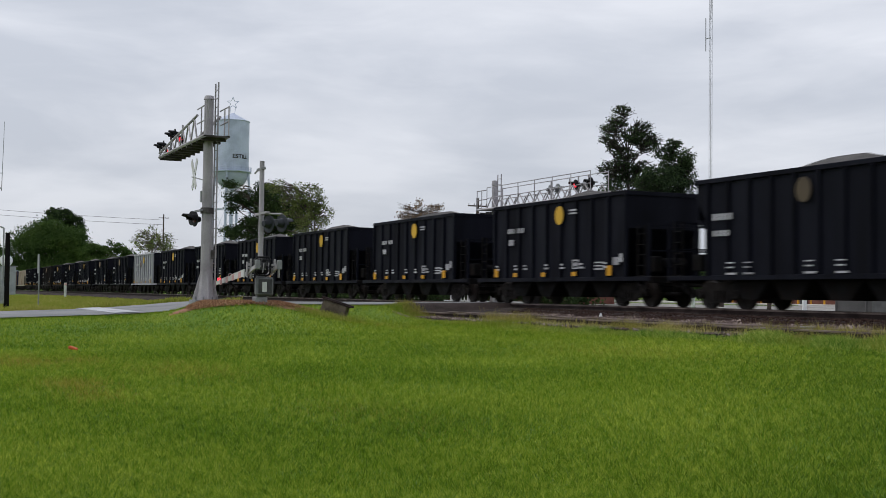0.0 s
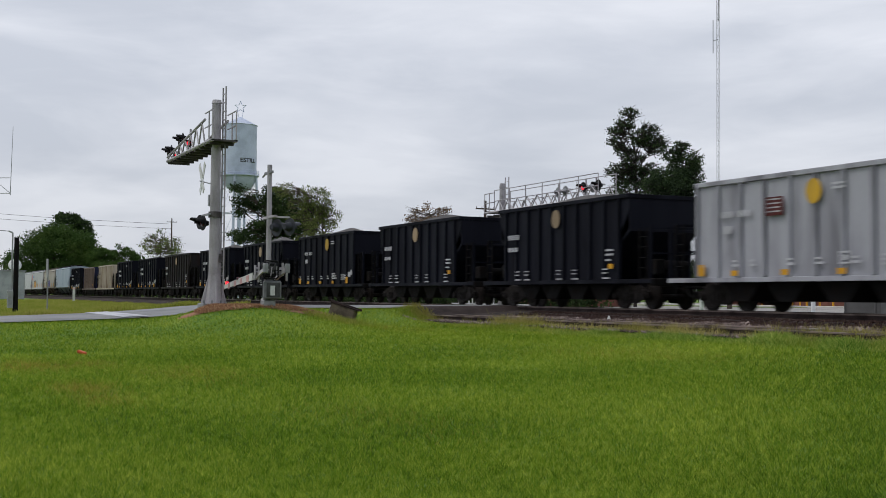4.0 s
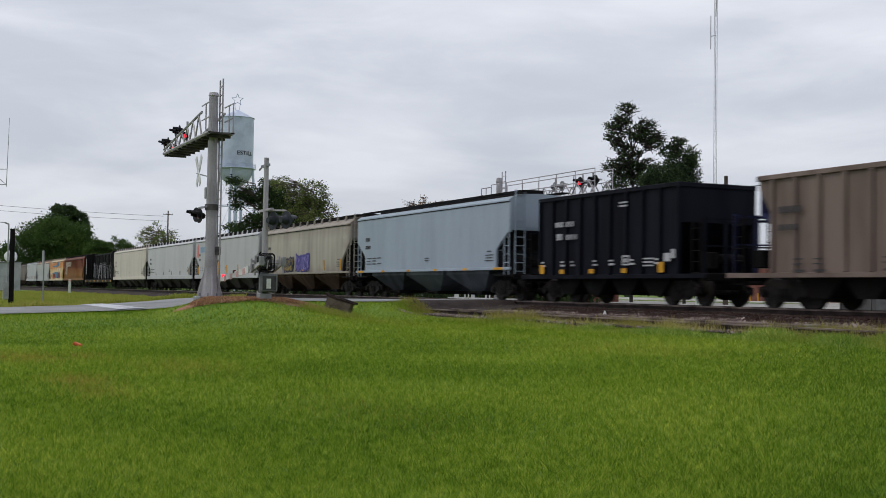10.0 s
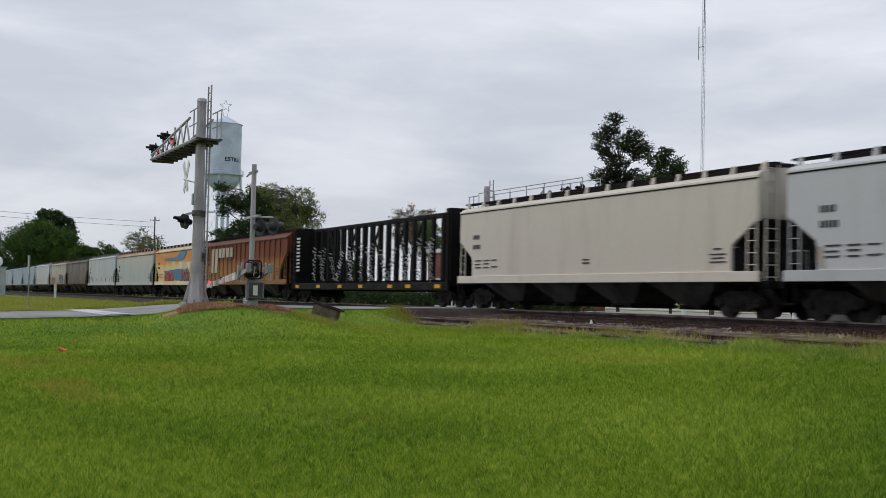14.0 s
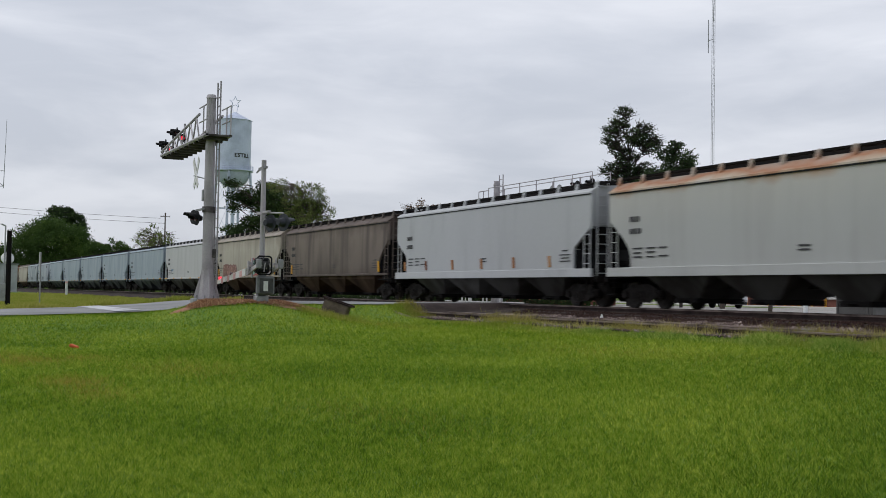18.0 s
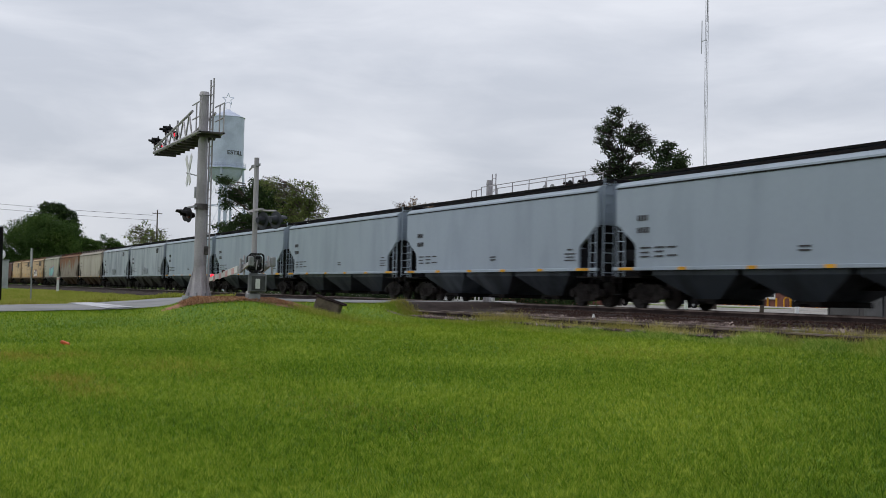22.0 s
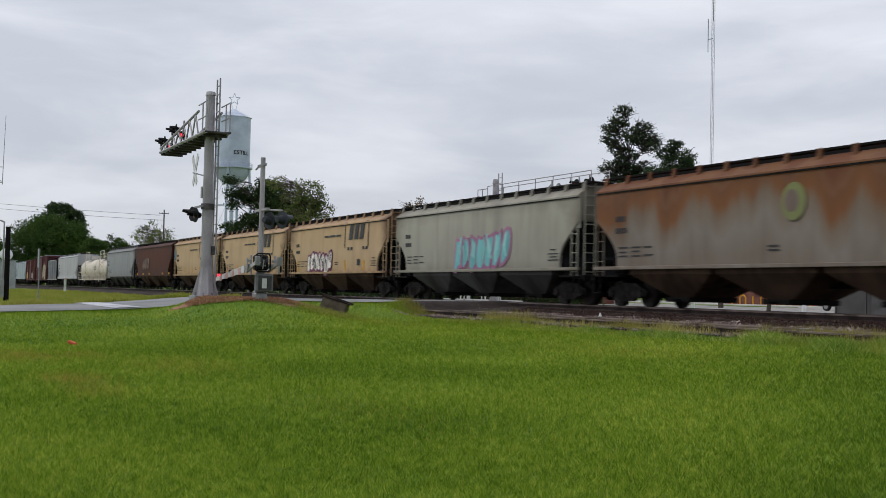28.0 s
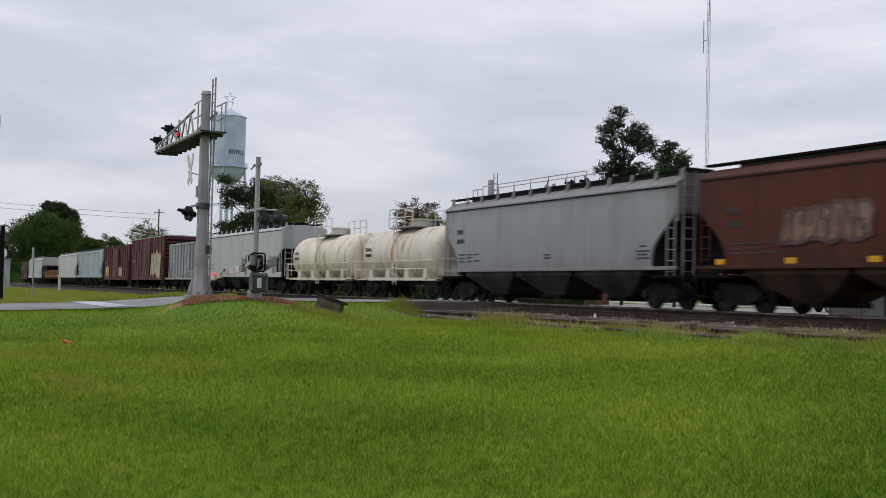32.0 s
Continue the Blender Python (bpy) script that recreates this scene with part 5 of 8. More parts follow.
covered_hopper(-505.0, -486.25, M["dirty_brown"], "sooty brown covered hopper car", "round", chute=M["chute_rust"], yellow=False,
               marks=lambda c, hb: slant_strips(c, hb, (0.08, 0.93), 0.55))


def marks_beige(c, hb):
    slant_strips(c, hb, (0.07, 0.3, 0.5, 0.7, 0.93), 0.5)
    tag(c, -hb + 2.6, -hb + 6.3, 1.45, 2.3, [(120, 88, 84), (150, 120, 110)], 11, 8)
    tag(c, -hb + 10.3, -hb + 14.4, 1.4, 2.7, [(150, 52, 66), (110, 150, 144), (40, 44, 50)], 12, 9)


covered_hopper(-523.5, -505.0, M["sand_car"], "dirty beige covered hopper car with red and teal graffiti", "round", chute=M["chute_rust"], yellow=False, marks=marks_beige)
covered_hopper(-542.6, -523.5, M["white_car"], "off-white covered hopper car with yellow strips", "cut", marks=lambda c, hb: part("lettering", flat_bars(B(), -hb + 2.6, 2.0, word(5, 0.16, 0.26), -1.548), M["spray_blue"], c))
for u0, u1 in ((-561.5, -542.6), (-579.8, -561.5), (-598.5, -579.8), (-616.9, -598.5), (-634.5, -616.9)):
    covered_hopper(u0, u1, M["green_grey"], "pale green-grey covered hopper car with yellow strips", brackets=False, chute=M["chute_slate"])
for u0, u1, sd in ((-651.9, -634.5, 21), (-668.8, -651.9, 22)):
    covered_hopper(u0, u1, M["grey_blue"], "pale blue-grey covered hopper car with faint scrawls", "low", yellow=False, brackets=False,
                   marks=lambda c, hb: (tag(c, hb - 9.5, hb - 7.0, 1.45, 2.2, [(126, 134, 140)], sd, 5), part("lettering", flat_bars(B(), hb - 3.2, 3.5, word(3, 0.26, 0.55), -1.548), M["letter"], c)))
covered_hopper(-687.6, -668.8, M["sand_car"], "dirty grey-beige covered hopper car", "round", chute=M["chute_rust"])


def marks_rusty(c, hb):
    em = part("emblem_disc", disc(B(), 1.4, 3.2, 0.55, -1.57, 0.9), M["spray_green"], c, "faded green round emblem")
    part("emblem_panel", disc(B(), 1.32, 3.22, 0.33, -1.577, 0.9), M["browntan_car"], em, "worn brown middle of the emblem")


M["spray_green"] = paint("faded_green_emblem", (118, 124, 80), (140, 120, 86))
covered_hopper(-706.8, -687.6, M["rust_yellow"], "grey covered hopper car with heavy orange rust", "round", chute=M["chute_rust"], yellow=False, marks=marks_rusty)
covered_hopper(-725.6, -706.8, M["teal_grey"], "greenish grey covered hopper car with turquoise graffiti", "round", yellow=False,
               marks=lambda c, hb: tag(c, -hb + 7.0, -hb + 12.3, 1.4, 3.0, [(160, 110, 140), (110, 176, 176), (150, 200, 196)], 31, 10))


def marks_tan(c, hb, seed=0):
    blk = M["letter"]
    z = 3.35
    bm = B()
    for x in (hb - 5.55, hb - 4.72, hb - 3.9):
        prism(bm, [(x, z - 0.15), (x + 0.58, z - 0.15), (x + 0.78, z + 0.68), (x + 0.2, z + 0.68)], "y", -1.571, -1.555)
    part("company_lettering", bm, blk, c, "three bold dark blocks of a company mark")
    bm = B()
    for x, s in ((hb - 6.2, 1), (hb - 2.6, -1)):
        flat_bars(bm, x, 2.75, [(0, 0, 0.08, 1.45), (0 if s > 0 else -0.25, 1.37, 0.33, 0.08)], -1.565)
    flat_bars(bm, hb - 9.6, 3.45, [(0.0, 0, 0.7, 0.1), (0.85, 0, 1.0, 0.1), (2.0, 0, 0.75, 0.1)], -1.565)
    for x in (hb - 5.7, hb - 5.2, hb - 3.4, hb - 2.9):
        flat_bars(bm, x, 2.62, [(0, 0, 0.3, 0.16)], -1.565)
    part("bracket_marks", bm, blk, c, "dark corner brackets and dots round the mark")
    part("notice", box(B(), hb - 4.2, hb - 3.75, -1.565, -1.555, 1.75, 2.1), blk, c, "small dark square notice")
    bm = B()
    for f in (0.1, 0.28, 0.45, 0.62, 0.8):
        prism(bm, [(-hb + 2 * hb * f, 1.45), (-hb + 2 * hb * f + 0.16, 1.45), (-hb + 2 * hb * f + 0.1, 2.05), (-hb + 2 * hb * f - 0.1, 2.05)], "y", -1.566, -1.55)
    part("reflector", bm, M["yellow"], c, "slanting yellow reflective strips")


def marks_tan_tag(c, hb):
    marks_tan(c, hb)
    tag(c, -hb + 3.6, -hb + 8.0, 1.35, 2.55, [(110, 60, 88), (226, 222, 216), (70, 70, 74)], 41, 9)


def marks_tan_blue(c, hb):
    marks_tan(c, hb)
    side_panel(c, "graffiti", M["faded_blue"], [(-hb + 0.35, 2.9), (-hb + 0.9, 2.7), (-hb + 1.0, 3.4), (-hb + 0.7, 3.8), (-hb + 0.4, 3.5)], "pale blue sprayed blot by the corner")


covered_hopper(-743.1, -725.6, M["warm_tan"], "warm tan covered hopper car with white graffiti", "round", chute=M["chute_rust"], yellow=False, marks=marks_tan_tag)
covered_hopper(-760.5, -743.1, M["warm_tan"], "warm tan covered hopper car with bold dark lettering", "round", chute=M["chute_rust"], yellow=False, marks=marks_tan)
covered_hopper(-777.6, -760.5, M["warm_tan"], "warm tan covered hopper car with pale blue blot", "round", chute=M["chute_rust"], yellow=False, marks=marks_tan_blue)
covered_hopper(-796.2, -777.6, M["red_brown"], "red-brown rusty covered hopper car", "low", chute=M["chute_rust"], yellow=False, brackets=False,
               marks=lambda c, hb: (tag(c, -hb + 3.8, -hb + 7.2, 2.0, 3.1, [(84, 66, 66), (120, 96, 84)], 51, 7), tagged(part("reflector", [box(bmx, -hb + 2 * hb * f - 0.22, -hb + 2 * hb * f + 0.22, -1.57, -1.555, 1.45, 1.62) for bmx in [B()] for f in (0.06, 0.24, 0.42, 0.78, 0.95)][0], M["yellow"], c), kind="stuff")))
covered_hopper(-814.9, -796.2, M["mid_grey"], "mid-grey stained covered hopper car", "round", yellow=False)
tank_car(-826.2, -814.9)
tank_car(-838.4, -826.2)
covered_hopper(-860.4, -838.4, M["white_car"], "off-white covered hopper car with flat ends", "cut", sill="deep", yellow=False)
coal_hopper(-874.4, -860.4, "c", M["silver"], M["soot"], "bare grey open hopper car with ribbed sides", False)
boxcar(-891.5, -874.4, M["maroon"], "tall maroon boxcar with pale graffiti", [(2.2, 6.6, 1.1, 3.6, [(150, 140, 120), (190, 176, 150)])], 5.1, True)
boxcar(-908.6, -891.5, M["oxide"], "oxide-red boxcar with pale graffiti", [(-6.5, -4.3, 1.1, 2.5, [(190, 160, 110)]), (1.0, 4.2, 1.1, 2.3, [(170, 160, 156)])], 4.7)
covered_hopper(-929.5, -908.6, M["grey_blue"], "pale blue-grey covered hopper car", "cut", yellow=False, sill="deep")
covered_hopper(-949.4, -929.5, M["white_car"], "off-white covered hopper car", "cut", yellow=False, sill="deep")
low_flat(-969.0, -949.4)
covered_hopper(-990.0, -969.0, M["white_car"], "off-white covered hopper car", "round", yellow=False, sill="deep")
coal_hopper(-1004.0, -990.0, "c", M["dirty_brown"], M["dirty_brown"], "dirty brown open hopper car", False)

# ---- the near crossing signal: a cantilever mast over the road ----
RED, DULL = M["red_lamp"], M["red_dull"]


def signal_head(parent, at, turn, lit, size=1.0, mat=None):
    """A round flashing light with its visor and dark background plate; it faces -y before it is turned."""
    m = Matrix.Translation(at) @ Matrix.Rotation(radians(turn), 4, "Z") @ Matrix.Scale(size, 4)
    rx = Matrix.Rotation(radians(90), 4, "X")

    def body(bm):
        bmesh.ops.create_cone(bm, cap_ends=True, segments=24, radius1=0.30, radius2=0.30, depth=0.02, matrix=rx)
        bmesh.ops.create_cone(bm, cap_ends=True, segments=16, radius1=0.10, radius2=0.17, depth=0.22, matrix=Matrix.Translation((0, 0.12, 0)) @ rx)
        n = 14
        ring = []
        for i in range(n + 1):
            a = radians(-20 + 220 * i / n)
            ln = 0.38 if 20 < -20 + 220 * i / n < 160 else 0.16
            c, s = math.cos(a) * 0.17, math.sin(a) * 0.17
            ring.append((bm.verts.new((c, -0.01, s)), bm.verts.new((c, -ln, s * 0.97)), bm.verts.new((c * 1.07, -0.01, s * 1.07)), bm.verts.new((c * 1.07, -ln, s * 1.04))))
        for p, q in zip(ring[:-1], ring[1:]):
            bm.faces.new((p[0], q[0], q[1], p[1]))
            bm.faces.new((p[2], p[3], q[3], q[2]))
            bm.faces.new((p[1], q[1], q[3], p[3]))
    head = part("signal_head", shared("signal_head_body", body, M["hood"]), mat or M["hood"], parent, "black visored flashing light", m)
    lens = shared("signal_lens", lambda b: bmesh.ops.create_cone(b, cap_ends=True, segments=20, radius1=0.15, radius2=0.13, depth=0.05, matrix=Matrix.Translation((0, -0.03, 0)) @ rx), RED)
    part("lens", lens, RED if lit else DULL, head, "glowing red lens" if lit else "unlit red lens")
    return head


def cantilever(name, at, arm, far, label, pairs):
    """A mast at the road's edge with a walkway truss out over the road; arm: its length along x, with a sign."""
    t = thing(name, at, label, "railway signal", "crossing signals")
    s = 1 if arm > 0 else -1
    L = abs(arm)
    part("base_plate", box(B(), -0.46, 0.46, -0.46, 0.46, -0.5, 0.09, 0.02), M["galv"], t, "steel footing plate", (0, 0, 0))
    bm = B()
    tube(bm, (0, 0, 0.08), (0, 0, 1.15), 0.32, 0.19, 8)
    for k in range(4):
        prism(bm, [(0.2, 0.09), (0.44, 0.09), (0.44, 0.16), (0.2, 1.0)], "y", -0.02, 0.02)
        bmesh.ops.rotate(bm, verts=bm.verts, cent=(0, 0, 0), matrix=Matrix.Rotation(math.pi / 2, 3, "Z"))
    part("flared_base", bm, M["mast"], t, "", (0, 0, 0))
    part("mast", tube(B(), (0, 0, 1.0), (0, 0, 7.02 if not far else 7.15), 0.195, 0.16, 14), M["mast"], t, "tall tapered aluminium mast")
    part("mast_cap", tube(B(), (0, 0, 7.0), (0, 0, 7.12 if not far else 7.24), 0.185, 0.15, 14), M["mast"], t)
    for a in range(8):
        an = a * math.pi / 4 + 0.39
        part("anchor_bolt", shared("anchor_bolt", lambda b: tube(b, (0, 0, 0.04), (0, 0, 0.2), 0.03, seg=6), M["galv"]), M["galv"], t, "", (0.4 * math.cos(an), 0.4 * math.sin(an), 0))
    part("ladder", ladder_mesh_at(0.3, 7.6), M["mast"], t, "climbing ladder on the mast", (0.0, 0.27, 0))
    part("box", box(B(), -0.27, -0.12, -0.2, 0.0, 3.45, 3.85, 0.02), M["galv"], t)
    part("junction_box", box(B(), 0.0, 0.2, 0.12, 0.32, 1.5, 1.8, 0.02), M["walkway"], t)
    # walkway and truss
    z0, z1 = (5.72, 6.8) if far else (5.62, 6.32)
    wide = 0.48 if far else 0.40
    part("walkway", box(B(), -1.15 * 1.0 if s > 0 else -L, L if s > 0 else 1.15, -0.45, 0.45, z0 - 0.05, z0), M["walkway"], t, "weathered grated walkway plates")
    lo, hi = (-1.15, L) if s > 0 else (-L, 1.15)
    for x in np.arange(lo + 0.2, hi, 0.75):
        part("cross_member", shared("cantilever_cross", lambda b: box(b, -0.05, 0.05, -0.42, 0.42, z0 - 0.15, z0 - 0.05, 0.01), M["walkway"]), M["walkway"], t, "", (float(x), 0, 0))
    for y in (-wide, wide):
        part("lower_chord", tube(B(), (lo, y, z0 - 0.02), (hi, y, z0 - 0.02), 0.06, seg=8), M["mast"], t)
        drop = 0.12 if far else 0.66
        not far and part("upper_chord", tube(B(), (0, y, z1 + 0.1), (s * L, y, z1 + 0.1 - drop), 0.045, seg=8), M["mast"], t)
        n = 10 if far else (7 if y < 0 else 0)
        for i in range(n):
            xa, xb = s * L * i / n, s * L * (i + 1) / n
            zt = z0 + 0.55 if far else z1 + 0.1 - drop * (i + 0.5) / n
            part("truss_web", tube(B(), (xa, y, z0), ((xa + xb) / 2, y, zt), 0.03, seg=6), M["mast"], t)
            part("truss_web", tube(B(), ((xa + xb) / 2, y, zt), (xb, y, z0), 0.03, seg=6), M["mast"], t)
        rear = (0.0, -s * 0.6, -s * 1.15)
        for zr in (z0 + 0.5, z0 + 1.0):
            part("handrail", tube(B(), (0, y, zr), (rear[-1], y, zr), 0.025, seg=6), M["mast"], t)
        for xr in rear[1:]:
            part("rail_post", tube(B(), (xr, y, z0), (xr, y, z0 + 1.0), 0.025, seg=6), M["mast"], t)
        if far:
            for zr in (z0 + 0.55, z0 + 1.12):
                part("handrail", tube(B(), (0, y, zr), (s * L, y, zr), 0.022, seg=6), M["mast"], t)
            for k in range(7):
                part("rail_post", tube(B(), (s * L * k / 6, y, z0), (s * L * k / 6, y, z0 + 1.12), 0.022, seg=6), M["mast"], t)
    for x, h, turns in pairs:
        part("light_post", tube(B(), (x, 0, z0), (x, 0, z0 + 1.0), 0.04), M["mast"], t)
        part("light_bar", box(B(), x - 0.42, x + 0.42, -0.04 if far else -0.36, 0.04 if far else -0.3, z0 + h - 0.03, z0 + h + 0.03), M["hood"], t)
        for k, (dx, trn, lit) in enumerate(turns):
            signal_head(t, (x + dx, ((-0.16 if far else -0.36) if trn == 0 else (0.16 if far else -0.26)), z0 + h), trn, lit, 0.85 if far else 0.62, M["galv"] if far and trn == 180 else None)
    return t


def ladder_mesh_at(z0, z1):
    bm = B()
    ladder_mesh(bm, z0, z1, 0.4, 0.3)
    return bm


near = cantilever("cantilever_signal", (-39.6, 9.7, 1.09), -6.2, False, "silver cantilever crossing signal with flashing red lights", [
    (-6.0, 0.40, ((-0.35, 0, False), (0.3, 0, False))), (-4.0, 0.62, ((-0.35, 0, False), (0.3, 0, False)))])
for lx, lz in ((-5.75, 5.82), (-3.75, 6.04)):
    signal_head(near, (lx, -0.14, lz), 66, True, 0.5)
# crossbuck and lower lights on the mast
for k, an in enumerate((48, -48)):
    part("crossbuck_board", box(B(), -0.6, 0.6, -0.012, 0.012, -0.115, 0.115, 0.004), M["white_sign"] if "white_sign" in M else M["white"], near, "white crossing sign board", Matrix.Translation((-0.62, -0.34 + 0.03 * k, 4.45)) @ Matrix.Rotation(radians(an * 1.15), 4, "Y"))
part("sign_bracket", tube(B(), (0, -0.1, 4.2), (-0.62, -0.4, 4.35), 0.02), M["galv"], near)
part("light_bar", box(B(), -0.75, 0.3, -0.3, -0.22, 3.12, 3.18), M["galv"], near)
part("mast_clamp", tube(B(), (0, 0, 3.05), (0, 0, 3.25), 0.23, seg=14), M["walkway"], near)
signal_head(near, (-0.72, -0.36, 2.92), 12, False, 0.85)
signal_head(near, (-0.24, -0.36, 2.86), 12, False, 0.85)
part("bell", tube(B(), (-0.35, 0.1, 3.05), (-0.35, 0.3, 3.05), 0.14, 0.1, 14), M["galv"], near)

# ---- the gate beside it ----
gz = 0.696
gate = thing("crossing_gate", (-36.8, 10.8, gz), "lowered crossing gate with silver post and black drive box", "crossing gate", "crossing signals")
part("foundation", box(B(), -0.2, 0.2, -0.2, 0.2, -0.1, 0.62, 0.02), M["galv"], gate)
part("post", tube(B(), (0, 0, 0.4), (0, 0, 5.05), 0.095, 0.08, 12), M["mast"], gate, "slim silver post")
part("pedestal", prism(B(), [(-0.13, 0.5), (0.13, 0.5), (0.1, 1.3), (-0.1, 1.3)], "y", -0.12, 0.12), M["case_grey"], gate)
part("junction_case", box(B(), 0.08, 0.34, -0.22, 0.36, 0.66, 1.26, 0.05), M["case_grey"], gate, "grey relay case with rounded edges")
part("notice", box(B(), 0.36, 0.372, -0.03, 0.12, 0.78, 1.1), M["white_sign"], gate, "small white notice, too small to read")
part("drive_box", box(B(), -0.16, 0.2, -0.22, 0.22, 1.36, 1.86, 0.05), M["hood"], gate, "black gate drive housing")
part("drive_cover", box(B(), 0.2, 0.24, -0.13, 0.13, 1.48, 1.74, 0.015), M["hood_grey"], gate)
for k in range(9):
    part("linkage", tube(B(), (0.27, -0.28 + 0.07 * k, 1.40 + 0.11 * (k % 4)), (0.27, -0.16 + 0.05 * k, 1.52 + 0.09 * (k * 3 % 5)), 0.02, seg=6), M["mast" if k % 3 else "hood_grey"], gate, "pale worn linkage rod")
for s in (-1, 1):
    part("counterweight_arm", prism(B(), [(-0.5, 1.3), (-0.3, 1.28), (0.9, 1.58), (0.98, 1.76), (0.88, 1.78), (0.8, 1.66), (-0.45, 1.42)], "y", s * 0.36 - 0.03, s * 0.36 + 0.03), M["mast"], gate, "pale steel counterweight arm")
    part("counterweight", box(B(), 0.8, 1.0, s * 0.36 - 0.07, s * 0.36 + 0.07, 1.5, 1.8, 0.02), M["galv"], gate)
part("pivot", tube(B(), (-0.05, -0.45, 1.5), (-0.05, 0.45, 1.5), 0.07), M["galv"], gate)
arm = part("gate_arm", prism(B(), [(-0.4, 1.28), (-0.4, 1.52), (-5.4, 1.0), (-5.4, 0.9)], "y", -0.43, -0.39), M["white_sign"], gate, "lowered white gate arm")
for k in range(6):
    x = -0.8 - k * 0.8
    z = 1.40 + (x + 0.4) * 0.092
    part("red_stripe", prism(B(), [(x, z - 0.12), (x - 0.3, z - 0.15), (x - 0.3, z + 0.05), (x, z + 0.09)], "y", -0.437, -0.43), M["pale_red"], arm, "faded red stripe")
for x, lit in ((-5.3, True), (-3.7, True), (-2.2, False)):
    z = 1.40 + (x + 0.4) * 0.092 + 0.14
    part("arm_lamp", tube(B(), (x, -0.46, z - 0.03), (x, -0.36, z - 0.03), 0.05, seg=12), RED if lit else DULL, arm, "small red lamp on the arm")
part("arm_support", tube(B(), (-4.3, -0.41, -0.1), (-4.3, -0.41, 1.0), 0.03), M["galv"], gate)
part("inner_panel", box(B(), 0.341, 0.348, -0.15, 0.29, 0.73, 1.19), M["hood_grey"], gate, "dark inside of the open relay case")
bm = B()
ring = [(-0.24, 1.38), (-0.18, 1.32), (0.18, 1.32), (0.24, 1.38), (0.24, 1.84), (0.18, 1.9), (-0.18, 1.9), (-0.24, 1.84)]
for (ya, za), (yb, zb) in zip(ring, ring[1:] + ring[:1]):
    tube(bm, (0.3, ya, za), (0.3, yb, zb), 0.028, seg=6)
part("guard_frame", bm, M["hood"], gate, "rounded black guard frame")
for gy_, g0, g1 in ((-0.34, 1.2, 1.85), (-0.46, 1.3, 1.75), (0.46, 1.42, 1.85), (0.6, 1.25, 1.7)):
    part("bracket", box(B(), 0.02, 0.12, gy_ - 0.025, gy_ + 0.025, g0, g1, 0.01), M["mast"], gate, "pale steel bracket")
for g0, g1 in ((-0.46, -0.34), (0.36, 0.6)):
    part("bracket_link", box(B(), 0.04, 0.1, g0, g1, 1.62, 1.7), M["mast"], gate)
part("cross_arm", box(B(), -0.5, 0.3, -0.04, 0.04, 4.76, 4.84), M["galv"], gate)
part("light_bar", box(B(), -0.6, 0.75, -0.05, 0.05, 3.30, 3.37), M["mast"], gate)
signal_head(gate, (0.40, 0.14, 2.98), 201, False, 0.95, M["head_back"])
signal_head(gate, (1.02, 0.38, 2.98), 201, False, 0.95, M["head_back"])
part("light_hanger", tube(B(), (0.0, 0, 3.33), (1.0, 0.38, 3.28), 0.03), M["mast"], gate)
part("bell_arm", tube(B(), (-0.45, 0, 4.80), (-0.8, 0, 4.72), 0.03), M["galv"], gate)

# ---- the far crossing signal, seen over the train ----
fz = float(lerp_table(29.6, ROAD_Z)) - 0.1
cantilever("cantilever_signal", (-55.0, 29.0, fz - 0.47), 10.2, True, "silver cantilever crossing signal beyond the track", [
    (5.9, 0.62, ((-0.35, 180, False), (0.35, 180, False))), (8.4, 0.62, ((-0.35, 180, False), (0.35, 180, False), (0.0, 0, True))), (9.3, 0.62, ((-0.1, 180, False), (0.4, 0, False)))])

# ---- water tower ----
tw = thing("water_tower", (-357.0, 95.0, 0.0), "pale blue water tower on steel legs with a star", "water tower")
bm = B()
bmesh.ops.create_cone(bm, cap_ends=True, segments=48, radius1=5.25, radius2=5.25, depth=15.8, matrix=Matrix.Translation((0, 0, 46.6)))
part("tank", to_mesh(bm, "tank_shell", False), M["tower"], tw)
bm = B()
prof = [(5.25, 38.7), (5.0, 36.9), (4.2, 35.2), (2.9, 34.0), (1.2, 33.4), (0.6, 33.3)]
rings = [[bm.verts.new((r * math.cos(2 * math.pi * i / 40), r * math.sin(2 * math.pi * i / 40), z)) for i in range(40)] for r, z in prof]
for a, b in zip(rings[:-1], rings[1:]):
    for i in range(40):
        bm.faces.new((a[i], a[(i + 1) % 40], b[(i + 1) % 40], b[i]))
bm.faces.new(rings[-1])
part("bowl", to_mesh(bm, "bowl", True), M["tower"], tw, "rounded tank bottom")
part("roof", tube(B(), (0, 0, 54.5), (0, 0, 57.2), 5.5, 0.4, 40), M["tower"], tw)
part("balcony", tube(B(), (0, 0, 38.5), (0, 0, 38.75), 6.1, 6.1, 40), M["tower"], tw)
bm = B()
for i in range(24):
    a, b = 2 * math.pi * i / 24, 2 * math.pi * (i + 1) / 24
    for z in (39.4, 40.1):
        tube(bm, (6.05 * math.cos(a), 6.05 * math.sin(a), z), (6.05 * math.cos(b), 6.05 * math.sin(b), z), 0.06, seg=4)
    tube(bm, (6.05 * math.cos(a), 6.05 * math.sin(a), 38.7), (6.05 * math.cos(a), 6.05 * math.sin(a), 40.1), 0.05, seg=4)
part("balcony_rail", bm, M["tower"], tw, "thin balcony railing")
part("riser", tube(B(), (0, 0, 0), (0, 0, 33.6), 0.6, seg=14), M["tower"], tw, "central riser pipe")
